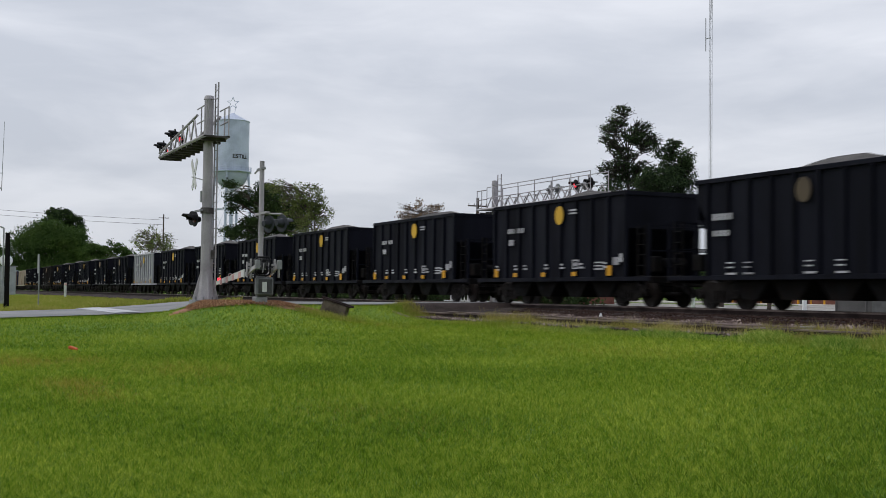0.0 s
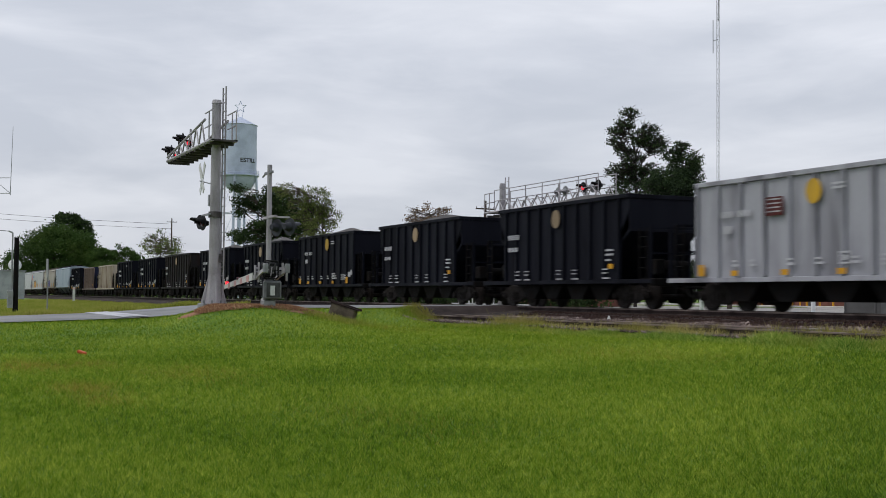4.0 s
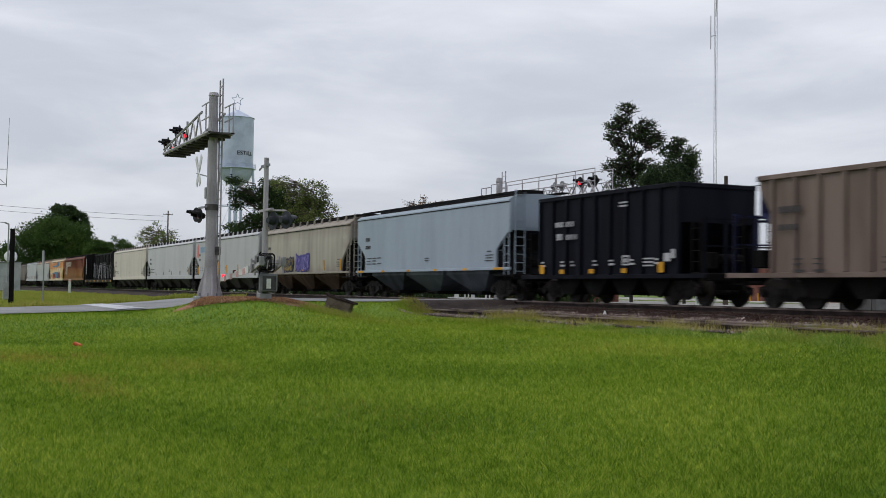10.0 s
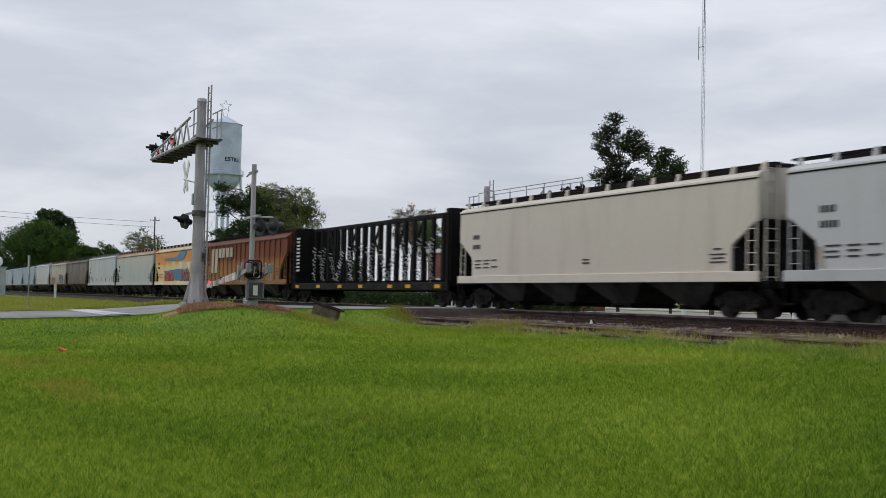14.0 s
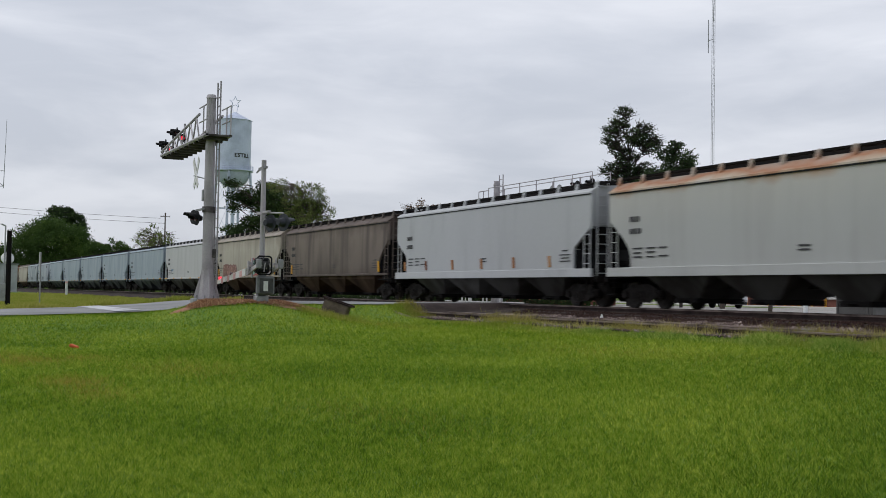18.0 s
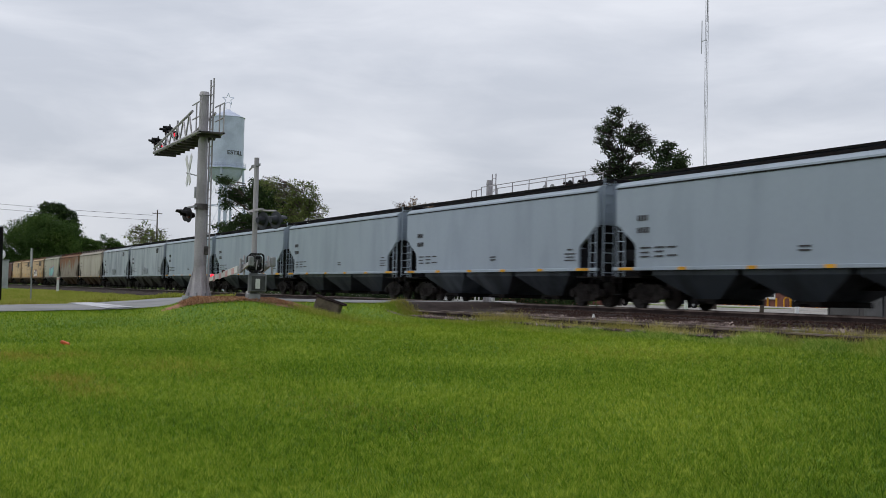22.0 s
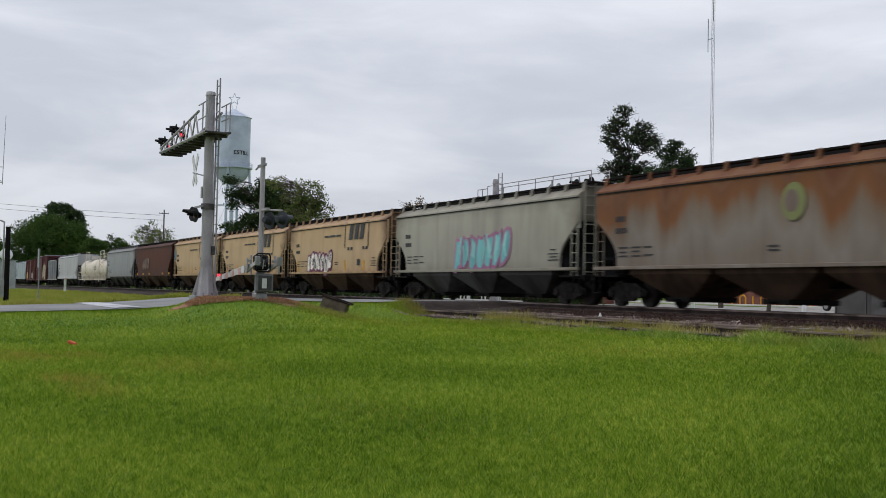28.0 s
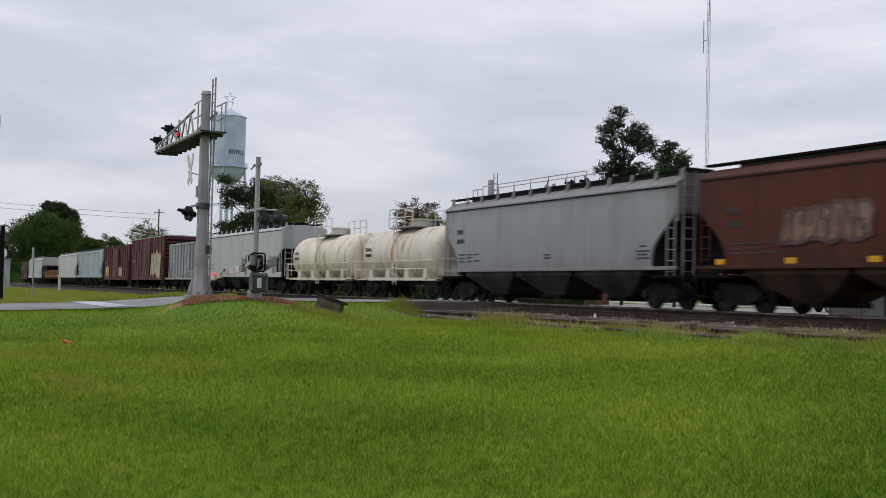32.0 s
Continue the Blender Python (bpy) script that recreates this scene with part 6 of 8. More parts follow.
for i in range(4):
    a = math.pi / 4 + i * math.pi / 2 + 0.25
    part("leg", tube(B(), (7.6 * math.cos(a), 7.6 * math.sin(a), 0.3), (5.3 * math.cos(a), 5.3 * math.sin(a), 39), 0.45, 0.4, 10), M["tower"], tw)
    a2 = a + math.pi / 2
    for z0, z1, r0, r1 in ((3, 15, 7.4, 6.7), (15, 27, 6.7, 6.0), (27, 37, 6.0, 5.4)):
        part("brace_rod", tube(B(), (r0 * math.cos(a), r0 * math.sin(a), z0), (r1 * math.cos(a2), r1 * math.sin(a2), z1), 0.05, seg=5), M["tower"], tw)
        part("brace_rod", tube(B(), (r0 * math.cos(a2), r0 * math.sin(a2), z0), (r1 * math.cos(a), r1 * math.sin(a), z1), 0.05, seg=5), M["tower"], tw)
        part("strut", tube(B(), (r1 * math.cos(a), r1 * math.sin(a), z1), (r1 * math.cos(a2), r1 * math.sin(a2), z1), 0.14, seg=6), M["tower"], tw)
tc, tr = Vector((0.966, -0.257, 0)), Vector((0.257, 0.966, 0))
bm = B()
for i in range(10):
    r0, r1 = (1.9, 0.8) if i % 2 == 0 else (0.8, 1.9)
    a, b = math.pi / 2 + i * math.pi / 5, math.pi / 2 + (i + 1) * math.pi / 5
    tube(bm, tr * r0 * math.cos(a) + Vector((0, 0, 60.4 + r0 * math.sin(a))), tr * r1 * math.cos(b) + Vector((0, 0, 60.4 + r1 * math.sin(b))), 0.1, seg=5)
for dx in (-0.9, 0.9):
    tube(bm, tr * dx * 0.6 + Vector((0, 0, 57)), tr * dx + Vector((0, 0, 59.3)), 0.07, seg=5)
part("star", bm, M["tower"], tw, "open wire star on the roof")
cu = bpy.data.curves.new("tower_words", "FONT")
cu.body, cu.size, cu.extrude, cu.offset = "ESTILL", 1.75, 0.03, 0.035
tob = new("tower_words", cu)
bpy.context.view_layer.update()
tme = bpy.data.meshes.new_from_object(tob.evaluated_get(bpy.context.evaluated_depsgraph_get()))
bpy.data.objects.remove(tob)
for v in tme.vertices:
    th = (v.co.x * 1.12 + 0.1) / 5.25
    p = (tc * math.cos(th) + tr * math.sin(th)) * (5.30 + v.co.z)
    v.co = Vector((p.x, p.y, 42.6 + v.co.y))
part("lettering", tme, M["letter"], tw, "dark word ESTILL round the tank")

# ---- lattice masts ----


def lattice(name, x, y, z0, z1, w, label, step):
    t = thing(name, (x, y, z0), label, "radio mast")
    h = z1 - z0
    legs = [(w / 2 * math.cos(a), w / 2 * math.sin(a)) for a in (0.4, 0.4 + 2.094, 0.4 + 4.189)]
    for p in legs:
        part("leg", tube(B(), (p[0], p[1], 0), (p[0], p[1], h), 0.03 * max(1, w), seg=5), M["galv"], t)
    bm = B()
    k = 0
    z = 0.0
    while z + step < h:
        for i in range(3):
            a, b = legs[i], legs[(i + 1) % 3]
            if k % 2:
                a, b = b, a
            tube(bm, (a[0], a[1], z), (b[0], b[1], z + step), 0.012 * max(1, w), seg=3, caps=False)
        z += step
        k += 1
    part("lattice", bm, M["galv"], t, "zigzag lattice bracing")
    return t


rm = lattice("radio_mast", -152.4, 120.0, 0.8, 62.0, 0.55, "tall thin grey lattice radio mast", 0.9)
part("antenna_whip", tube(B(), (0, 0, 46), (0.6, 0, 75), 0.08, 0.04, 6), M["galv"], rm, "thin whip on the mast")
part("antenna_arm", box(B(), -1.3, 0, -0.04, 0.04, 43.0, 43.1), M["galv"], rm)
part("side_antenna", tube(B(), (-1.3, 0, 41), (-1.3, 0, 46.5), 0.07, seg=6), M["galv"], rm)
lm = lattice("radio_mast", -306.0, 19.2, 0.4, 56.0, 1.7, "grey lattice radio mast with side antenna", 1.6)
part("antenna_whip", tube(B(), (0, 0, 55), (0.3, 0.2, 72), 0.12, 0.05, 6), M["galv"], lm, "thin whip on the mast top")
for z in (25.5, 29.3):
    part("antenna_arm", tube(B(), (0, 0, z), (2.5, 4.2, z), 0.09, seg=5), M["galv"], lm)
part("antenna_arm", tube(B(), (0, 0, 29.3), (2.5, 4.2, 25.5), 0.07, seg=5), M["galv"], lm)
part("side_antenna", tube(B(), (2.5, 4.2, 25.0), (2.6, 4.5, 42), 0.1, 0.05, 6), M["galv"], lm)

# ---- left roadside ----
hz = land_z(-205, 15.7)
hut = thing("equipment_hut", (-206, 15.7, hz), "pale grey equipment hut with a satellite dish", "hut")
part("wall", box(B(), -2.2, 2.2, -3.0, 2.6, 0, 4.6, 0.04), M["galv_paint"], hut)
part("roof", box(B(), -2.4, 2.4, -3.2, 2.8, 4.6, 4.75, 0.02), M["galv"], hut)
bm = B()
bmesh.ops.create_uvsphere(bm, u_segments=24, v_segments=10, radius=1.05, matrix=Matrix.Translation((2.2, 1.0, 5.6)) @ Matrix.Rotation(radians(70), 4, "Y") @ Matrix.Diagonal((1, 1, 0.25, 1)))
part("dish", to_mesh(bm, "dish", True), M["white_sign"], hut, "round white satellite dish")
part("dish_mount", tube(B(), (1.8, 1.0, 4.7), (2.1, 1.0, 5.6), 0.1), M["galv"], hut)

sp = thing("road_sign", (-58.6, 6.3, land_z(-58.6, 6.3)), "thin road sign seen edge-on beside the road", "road sign")
part("post", box(B(), -0.03, 0.03, -0.03, 0.03, -0.3, 2.85), M["galv"], sp)
part("sign_plate", box(B(), -0.3, 0.3, -0.05, -0.035, 1.95, 2.85), M["galv"], sp)

up = thing("service_pole", (-79.6, 6.6, land_z(-79.6, 6.6)), "dark wooden service pole with electric meter box", "utility pole")
part("pole", tube(B(), (0, 0, -0.4), (0, 0, 4.9), 0.17, 0.15, 10), M["under"], up)
part("meter_box", box(B(), -0.2, 0.2, -0.5, -0.15, 0.35, 1.5, 0.03), M["galv"], up, "grey meter box")
part("conduit", tube(tube(B(), (0, -0.25, 1.4), (0, -0.25, 5.2), 0.05), (0, -0.25, 5.2), (0.0, -0.5, 5.3), 0.05), M["galv"], up)
part("service_wire", tube(B(), (0, -0.5, 5.3), (-60, -5.0, 8.5), 0.02, seg=4), M["hood"], up)

mk = thing("marker_post", (-139.5, 17.9, land_z(-139.5, 17.9)), "short white marker post in the grass", "post")
part("post", box(B(), -0.22, 0.22, -0.12, 0.12, -0.2, 1.7, 0.03), M["white_sign"], mk)
part("band", box(B(), -0.225, 0.225, -0.125, 0.125, 1.45, 1.62), M["pale_red"], mk, "faded red band")

# utility poles and wires behind the train
for x, y, h, lab in ((-289.0, 60.0, 20.2, "wooden utility pole with crossarm"), (-74.8, 60.0, 11.0, "plain wooden utility pole"), (-118.0, 60.0, 12.4, "plain wooden utility pole")):
    p = thing("utility_pole", (x, y, 0.7), lab, "utility pole", "utility poles")
    part("pole", tube(B(), (0, 0, -0.5), (0, 0, h - 0.7), 0.22, 0.15, 10), M["tie"], p)
    part("crossarm", box(B(), -0.06, 0.06, -1.2, 1.2, h - 1.7, h - 1.55), M["tie"], p)
    for yy in (-1.1, -0.4, 0.4, 1.1):
        part("insulator", tube(B(), (0, yy, h - 1.55), (0, yy, h - 1.35), 0.05, seg=6), M["galv"], p)


def wire(a, b, sag, label):
    bm = B()
    a, b = Vector(a), Vector(b)
    prev = a
    for i in range(1, 13):
        f = i / 12
        q = a.lerp(b, f) - Vector((0, 0, sag * 4 * f * (1 - f)))
        tube(bm, prev, q, 0.035, seg=4, caps=False)
        prev = q
    return solid("overhead_wire", bm, M["hood"], label, "wire", "structure")


wire((-289, 59, 18.8), (-286, -30, 23.2), 1.0, "thin dark overhead wire")
wire((-289, 60, 17.6), (-286, -30, 22.0), 1.0, "thin dark overhead wire")
wire((-74.8, 60, 10.0), (-118, 60, 11.2), 0.7, "thin dark overhead wire")
wire((-74.8, 60, 10.0), (-30, 58, 11.5), 0.7, "thin dark overhead wire")

# ---- beyond the track: lot, street, buildings, yellow hoops ----
bm = B()
box(bm, -260, 40, 27.3, 130, 0.36, 0.66)
solid("pavement", bm, M["lot"], "pale grey worn lot beyond the railway", "pavement", "structure")
bm = B()
box(bm, -128, -80, 84.0, 88.0, 0.60, 0.78, 0.02)
solid("pavement", bm, M["concrete"], "pale raised concrete walk before the brick building", "pavement", "structure")
for vx0, vx1, vy0, vy1 in ((-122, -88, 74, 80), (-75, -52, 42, 50)):
    bm = B()
    box(bm, vx0, vx1, vy0, vy1, 0.6, 0.70)
    solid("verge", bm, M["lawn"], "strip of olive grass in the lot", "grass", "structure")
bb = thing("brick_building", (-107.0, 101.0, 0.66), "red-brick building with flat parapet behind the hoops", "building")
part("wall", box(B(), -12, 16, -6, 6, 0, 5.6), M["brick"], bb)
part("parapet", box(B(), -12.15, 16.15, -6.15, 6.15, 5.6, 5.95, 0.02), M["concrete"], bb)
for x in (-10.6, -1.0, 7.5):
    w = part("window", box(B(), x - 0.9, x + 0.9, -6.1, -5.98, 1.0, 3.4), M["white_sign"], bb, "white framed window")
    part("pane", box(B(), x - 0.7, x + 0.7, -6.14, -6.09, 1.2, 3.2), M["pane"], w, "dark window glass")
    part("sill", box(B(), x - 1.0, x + 1.0, -6.2, -6.0, 0.9, 1.0), M["concrete"], w)
part("door", box(B(), 2.6, 4.0, -6.07, -5.98, 0, 2.3), M["hood_grey"], bb, "dark door")
fb = thing("brick_building", (-90.0, 58.0, 0.66), "long red-brick building with white eaves behind bushes", "building")
part("wall", box(B(), -26, -10.5, -4, 2, 0, 5.8), M["brick"], fb)
part("tall_wall", box(B(), -10.5, -0.5, -4.3, 2.3, 0, 8.0), M["brick"], fb)
part("fascia", box(B(), -26.2, -10.5, -4.2, 2.2, 5.8, 6.2), M["white_sign"], fb, "white eaves board")
part("parapet", box(B(), -10.6, -0.4, -4.4, 2.4, 8.0, 8.25), M["concrete"], fb)
for x in (-23, -19, -15, -7, -3):
    w = part("window", box(B(), x - 0.7, x + 0.7, -4.38, -3.9, 1.2, 3.0), M["white_sign"], fb, "white framed window")
    part("pane", box(B(), x - 0.58, x + 0.58, -4.42, -4.36, 1.32, 2.88), M["pane"], w, "dark window glass")
for z in (0.5, 2.0):
    part("brick_course", box(B(), -12.03, 16.03, -6.03, 6.03, z + 2.0, z + 2.12), M["brick_old"], bb, "paler band of bricks")
bg = thing("signal_bungalow", (-29.9, 31.5, 0.66), "grey corrugated metal signal bungalow", "hut")
part("wall", box(B(), -1.5, 1.5, -1.3, 1.3, 0.0, 2.5, 0.03), M["hut_grey"], bg)
for i in range(3):
    part("wall_rib", shared("bungalow_rib", lambda b: box(b, -0.03, 0.03, -1.33, -1.29, 0.1, 2.45), M["hut_grey"]), M["hut_grey"], bg, "", (-1.4 + i * 1.4, 0, 0))
part("roof", prism(B(), [(-1.4, 2.5), (1.4, 2.5), (0, 2.75)], "x", -1.6, 1.6), M["galv"], bg)
# pale plate added as a door, standing in for the hut's lighter right part
part("door", box(B(), 0.3, 1.1, -1.36, -1.32, 0.1, 2.1), M["galv"], bg)
hoop = thing("bollard_hoop", (-98.5, 89.0, 0.66), "yellow steel hoop guarding the building", "bollard", "yellow hoops")


def hoop_mesh(bm):
    prev = Vector((-0.5, 0, 0))
    for i in range(11):
        a = math.pi - math.pi * i / 10
        q = Vector((0.5 * math.cos(a), 0, 0.8 + 0.35 * math.sin(a)))
        tube(bm, prev, q, 0.085, seg=8)
        prev = q
    tube(bm, prev, (0.5, 0, 0), 0.085, seg=8)


part("hoop", shared("hoop_pipe", hoop_mesh, M["yellow"]), M["yellow"], hoop)
for x in (-103.4, -107.0):
    copy_thing(hoop, pose(x, 89, 0.66))
pipe = thing("bollard", (-100.2, 89.0, 0.66), "short yellow pipe bollard before the building", "bollard", "yellow bollards")
part("pipe", tube(B(), (0, 0, 0), (0, 0, 1.05), 0.11, seg=12), M["yellow"], pipe)
for x in (-96.0, -97.9, -101.6, -105.2, -108.9, -111.0, -94.0):
    copy_thing(pipe, pose(x, 89, 0.66))
post = thing("bollard", (-48.6, 44.6, 0.66), "short white pipe bollard", "bollard", "white bollards")
part("pipe", tube(B(), (0, 0, 0), (0, 0, 0.95), 0.12, seg=12), M["white_sign"], post)
for x, y in ((-57.5, 44.0), (-62.0, 33.0), (-68.0, 34.0), (-70.5, 34.0)):
    copy_thing(post, pose(x, y, 0.66))
tp = thing("lamp_post", (-51.9, 45.0, 0.66), "leaning grey wooden post with a small lantern", "post")
part("post", tube(B(), (0, 0, -0.1), (0.05, 0.16, 2.0), 0.13, 0.1, 10), M["tie"], tp)
part("lantern", tube(B(), (0.05, 0.16, 2.0), (0.05, 0.16, 2.35), 0.2, 0.14, 10), M["galv"], tp)
part("cap", tube(B(), (0.05, 0.16, 2.35), (0.05, 0.16, 2.5), 0.2, 0.05, 10), M["hood_grey"], tp)
fn = thing("white_fence", (-72.0, 37.0, 0.66), "low white fence before a dark hedge", "fence")
for i in (2, 3, 5, 6, 7, 11, 12, 16):
    part("picket", shared("picket", lambda b: box(b, -0.09, 0.09, -0.02, 0.02, 0, 0.95, 0.01), M["white_sign"]), M["white_sign"], fn, "", (-6 + i * 0.55, 0, 0))
for z in (0.25, 0.75):
    part("fence_rail", box(B(), -6.2, 5.8, 0.02, 0.06, z, z + 0.1), M["white_sign"], fn)

# ---- small things on the lawn ----
sz = land_z(-36.4, 13.15)
st = thing("concrete_block", Matrix.Translation((-36.4, 13.15, sz - 0.02)) @ Matrix.Rotation(radians(62), 4, "Z"), "tilted broken concrete block with dark iron strap", "concrete block")
part("block", box(B(), -0.42, 0.42, -0.36, 0.36, -0.35, 0.56, 0.05, Matrix.Rotation(radians(17), 4, "Y")), M["brick_old"], st)
part("iron_strap", box(B(), -0.46, 0.52, -0.38, 0.38, 0.555, 0.60, 0.01, Matrix.Rotation(radians(18), 4, "Y")), M["rail_web"], st, "rusty iron plate on top")
part("iron_bar", tube(B(), (-0.3, -0.3, 0.74), (0.75, -0.2, 0.4), 0.035), M["rail_web"], st)
rz = land_z(-25.0, 21.6 - 3.4)
rock_at = (-22.3, 18.6, land_z(-22.3, 18.6))
bm = B()
bmesh.ops.create_icosphere(bm, subdivisions=2, radius=0.16)
for v in bm.verts:
    v.co *= 1 + 0.25 * noise.noise(v.co * 8)
    v.co.z *= 0.8
solid("white_stone", bm, M["white_sign"], "pale white stone at the grass edge", "stone", "", (rock_at[0], rock_at[1], rock_at[2] + 0.06))
bm = B()
box(bm, -0.11, 0.11, -0.05, 0.05, 0, 0.075, 0.015)
solid("orange_scrap", bm, M["orange_plastic"], "small orange plastic scrap lying on the lawn", "litter", "", Matrix.Translation((-28.6, 3.87, land_z(-28.6, 3.87) + 0.02)) @ Matrix.Rotation(0.9, 4, "Z") @ Matrix.Rotation(0.3, 4, "Y"))
bt = thing("broken_tie", Matrix.Translation((-22.7, 18.05, land_z(-22.7, 18.05))) @ Matrix.Rotation(0.25, 4, "Z"), "charred splintered wooden tie half buried in grass", "wood")
part("timber", box(B(), -0.75, 0.6, -0.13, 0.13, -0.08, 0.1, 0.02), M["under"], bt)
for k in range(5):
    part("splinter", prism(B(), [(0, 0), (0.35 + 0.08 * k, 0.05), (0.3 + 0.1 * k, 0.09), (0, 0.08)], "y", -0.03, 0.03), M["under"], bt, "", Matrix.Translation((-0.6 + 0.22 * k, -0.16 + 0.07 * k, 0.04)) @ Matrix.Rotation(0.7 * math.sin(k * 2.3), 4, "Z"))
mb = thing("concrete_marker", (-21.7, 20.0, 0.52), "small square pale concrete marker between the rails", "marker")
part("slab", box(B(), -0.1, 0.1, -0.1, 0.1, 0.0, 0.24, 0.02), M["lot"], mb)
part("cap", box(B(), -0.13, 0.13, -0.12, 0.12, 0.24, 0.28, 0.01), M["lot"], mb)
cone = thing("survey_cone", (-33.7, 21.9, 0.735), "tiny pale marker cone on the ballast", "marker")
part("cone", tube(B(), (0, 0, 0), (0, 0, 0.15), 0.07, 0.02, 12), M["white_sign"], cone)


# ---- road vehicles on the street beyond the lot; x ahead, wheels on z = 0 ----


def wheel_part(car, x, y, r):
    s = 1 if y > 0 else -1
    w = part("wheel", shared(f"tyre_{r}", lambda b: tube(b, (0, -0.11, 0), (0, 0.11, 0), r, seg=20), M["rubber"]), M["rubber"], car, "black tyre", (x, y, r))
    part("rim", shared(f"rim_{r}", lambda b: (tube(b, (0, -0.012, 0), (0, 0.012, 0), r * 0.62, seg=16), tube(b, (0, -0.03, 0), (0, 0.03, 0), r * 0.16, seg=8)), M["galv"]), M["galv"], w, "silver wheel rim", (0, s * 0.105, 0))


def road_vehicle(name, lab, cat, paint_mat, low, cab, length, width, r, axles, belt):
    """low: side outline of the lower body (x, z); cab: outline of the glasshouse; belt: height of the waistline."""
    c = thing(name, (0, 63.5, 0.66), lab, cat, "vehicles on the street")
    hw = width / 2
    bm = prism(B(), low, "y", -hw, hw)
    bmesh.ops.bevel(bm, geom=list(bm.edges), offset=0.05, segments=2, affect="EDGES", clamp_overlap=True)
    part("body", bm, paint_mat, c)
    bm = B()
    n = len(cab)
    lo = [[bm.verts.new((x, s * (hw - 0.06 - 0.28 * (z - belt) / 0.6), z)) for x, z in cab] for s in (-1, 1)]
    bm.faces.new(lo[0])
    bm.faces.new(lo[1][::-1])
    for i in range(n):
        bm.faces.new((lo[0][i], lo[1][i], lo[1][(i + 1) % n], lo[0][(i + 1) % n]))
    bmesh.ops.recalc_face_normals(bm, faces=bm.faces)
    part("glasshouse", bm, M["glass_dark"], c, "dark tinted windows")
    top = max(z for x, z in cab)
    tx = [x for x, z in cab if z > top - 0.06]
    part("roof", box(B(), min(tx) - 0.03, max(tx) + 0.03, -hw + 0.3, hw - 0.3, top - 0.04, top + 0.03, 0.02), paint_mat, c)
    for s in (-1, 1):
        for x0, z0, x1, z1 in ((cab[0][0], cab[0][1], cab[1][0], cab[1][1]), (cab[2][0], cab[2][1], cab[3][0], cab[3][1]), (0.5 * (cab[0][0] + cab[3][0]), belt, 0.5 * (cab[1][0] + cab[2][0]), top)):
            part("pillar", tube(B(), (x0, s * (hw - 0.05), z0), (x1, s * (hw - 0.33), z1), 0.05, seg=6), paint_mat, c)
        part("mirror", box(B(), cab[3][0] - 0.35, cab[3][0] - 0.2, s * (hw + 0.03) - 0.08, s * (hw + 0.03) + 0.08, belt, belt + 0.14, 0.02), paint_mat, c)
        part("headlight", box(B(), length / 2 - 0.12, length / 2 - 0.01, s * (hw - 0.3) - 0.2, s * (hw - 0.3) + 0.2, belt - 0.32, belt - 0.17, 0.02), M["white_sign"], c, "clear headlight")
        part("tail_light", box(B(), -length / 2 + 0.0, -length / 2 + 0.1, s * (hw - 0.24) - 0.2, s * (hw - 0.24) + 0.2, belt - 0.3, belt - 0.12, 0.02), M["red_dull"], c, "red tail light")
        for x in axles:
            wheel_part(c, x, s * (hw - 0.1), r)
    part("bumper", box(B(), length / 2 - 0.06, length / 2 + 0.06, -hw + 0.08, hw - 0.08, 0.32, 0.56, 0.03), M["hood_grey"], c)
    part("bumper", box(B(), -length / 2 - 0.06, -length / 2 + 0.06, -hw + 0.08, hw - 0.08, 0.32, 0.56, 0.03), M["hood_grey"], c)
    return c


M["car_red"] = material("red_car_paint", lin(150, 18, 30), 0.25, 0.0, lin(128, 14, 24), spec=0.6, bump=0.0)
M["car_white"] = material("white_car_paint", lin(214, 216, 220), 0.25, 0.0, lin(204, 206, 210), spec=0.6, bump=0.0)
M["car_blue"] = material("dark_slate_car_paint", lin(44, 56, 76), 0.25, 0.3, lin(36, 46, 64), spec=0.6, bump=0.0)
M["car_dark"] = material("charcoal_car_paint", lin(40, 42, 46), 0.25, 0.3, lin(32, 34, 38), spec=0.6, bump=0.0)
SEDAN = [(-2.3, 0.3), (2.3, 0.3), (2.32, 0.6), (2.15, 0.78), (1.05, 0.92), (-1.6, 0.96), (-2.28, 0.92), (-2.33, 0.6)]
SEDAN_CAB = [(-1.95, 0.93), (-1.1, 1.42), (0.15, 1.45), (1.15, 0.9)]
SUV = [(-2.3, 0.35), (2.3, 0.35), (2.34, 0.75), (2.2, 0.98), (1.0, 1.06), (-2.25, 1.08), (-2.32, 0.7)]
SUV_CAB = [(-2.2, 1.06), (-1.95, 1.7), (0.2, 1.74), (1.05, 1.04)]
PICKUP = [(-2.8, 0.45), (2.8, 0.45), (2.84, 0.9), (2.7, 1.12), (1.3, 1.2), (-2.78, 1.18), (-2.84, 0.8)]
PICKUP_CAB = [(-0.85, 1.18), (-0.65, 1.86), (0.7, 1.9), (1.45, 1.17)]
red_car = road_vehicle("car", "red sedan driving beyond the train", "car", M["car_red"], SEDAN, SEDAN_CAB, 4.6, 1.8, 0.33, (-1.4, 1.4), 0.93)
blue_car = road_vehicle("car", "dark slate-blue sedan driving beyond the train", "car", M["car_blue"], SEDAN, SEDAN_CAB, 4.6, 1.8, 0.33, (-1.4, 1.4), 0.93)
dark_suv = road_vehicle("car", "charcoal sport-utility car waiting beyond the train", "car", M["car_dark"], SUV, SUV_CAB, 4.6, 1.85, 0.36, (-1.4, 1.4), 1.05)
pickup = road_vehicle("pickup_truck", "white pickup truck rolling slowly beyond the train", "pickup truck", M["car_white"], PICKUP, PICKUP_CAB, 5.6, 1.95, 0.4, (-1.75, 1.75), 1.17)

# ---- plants ----


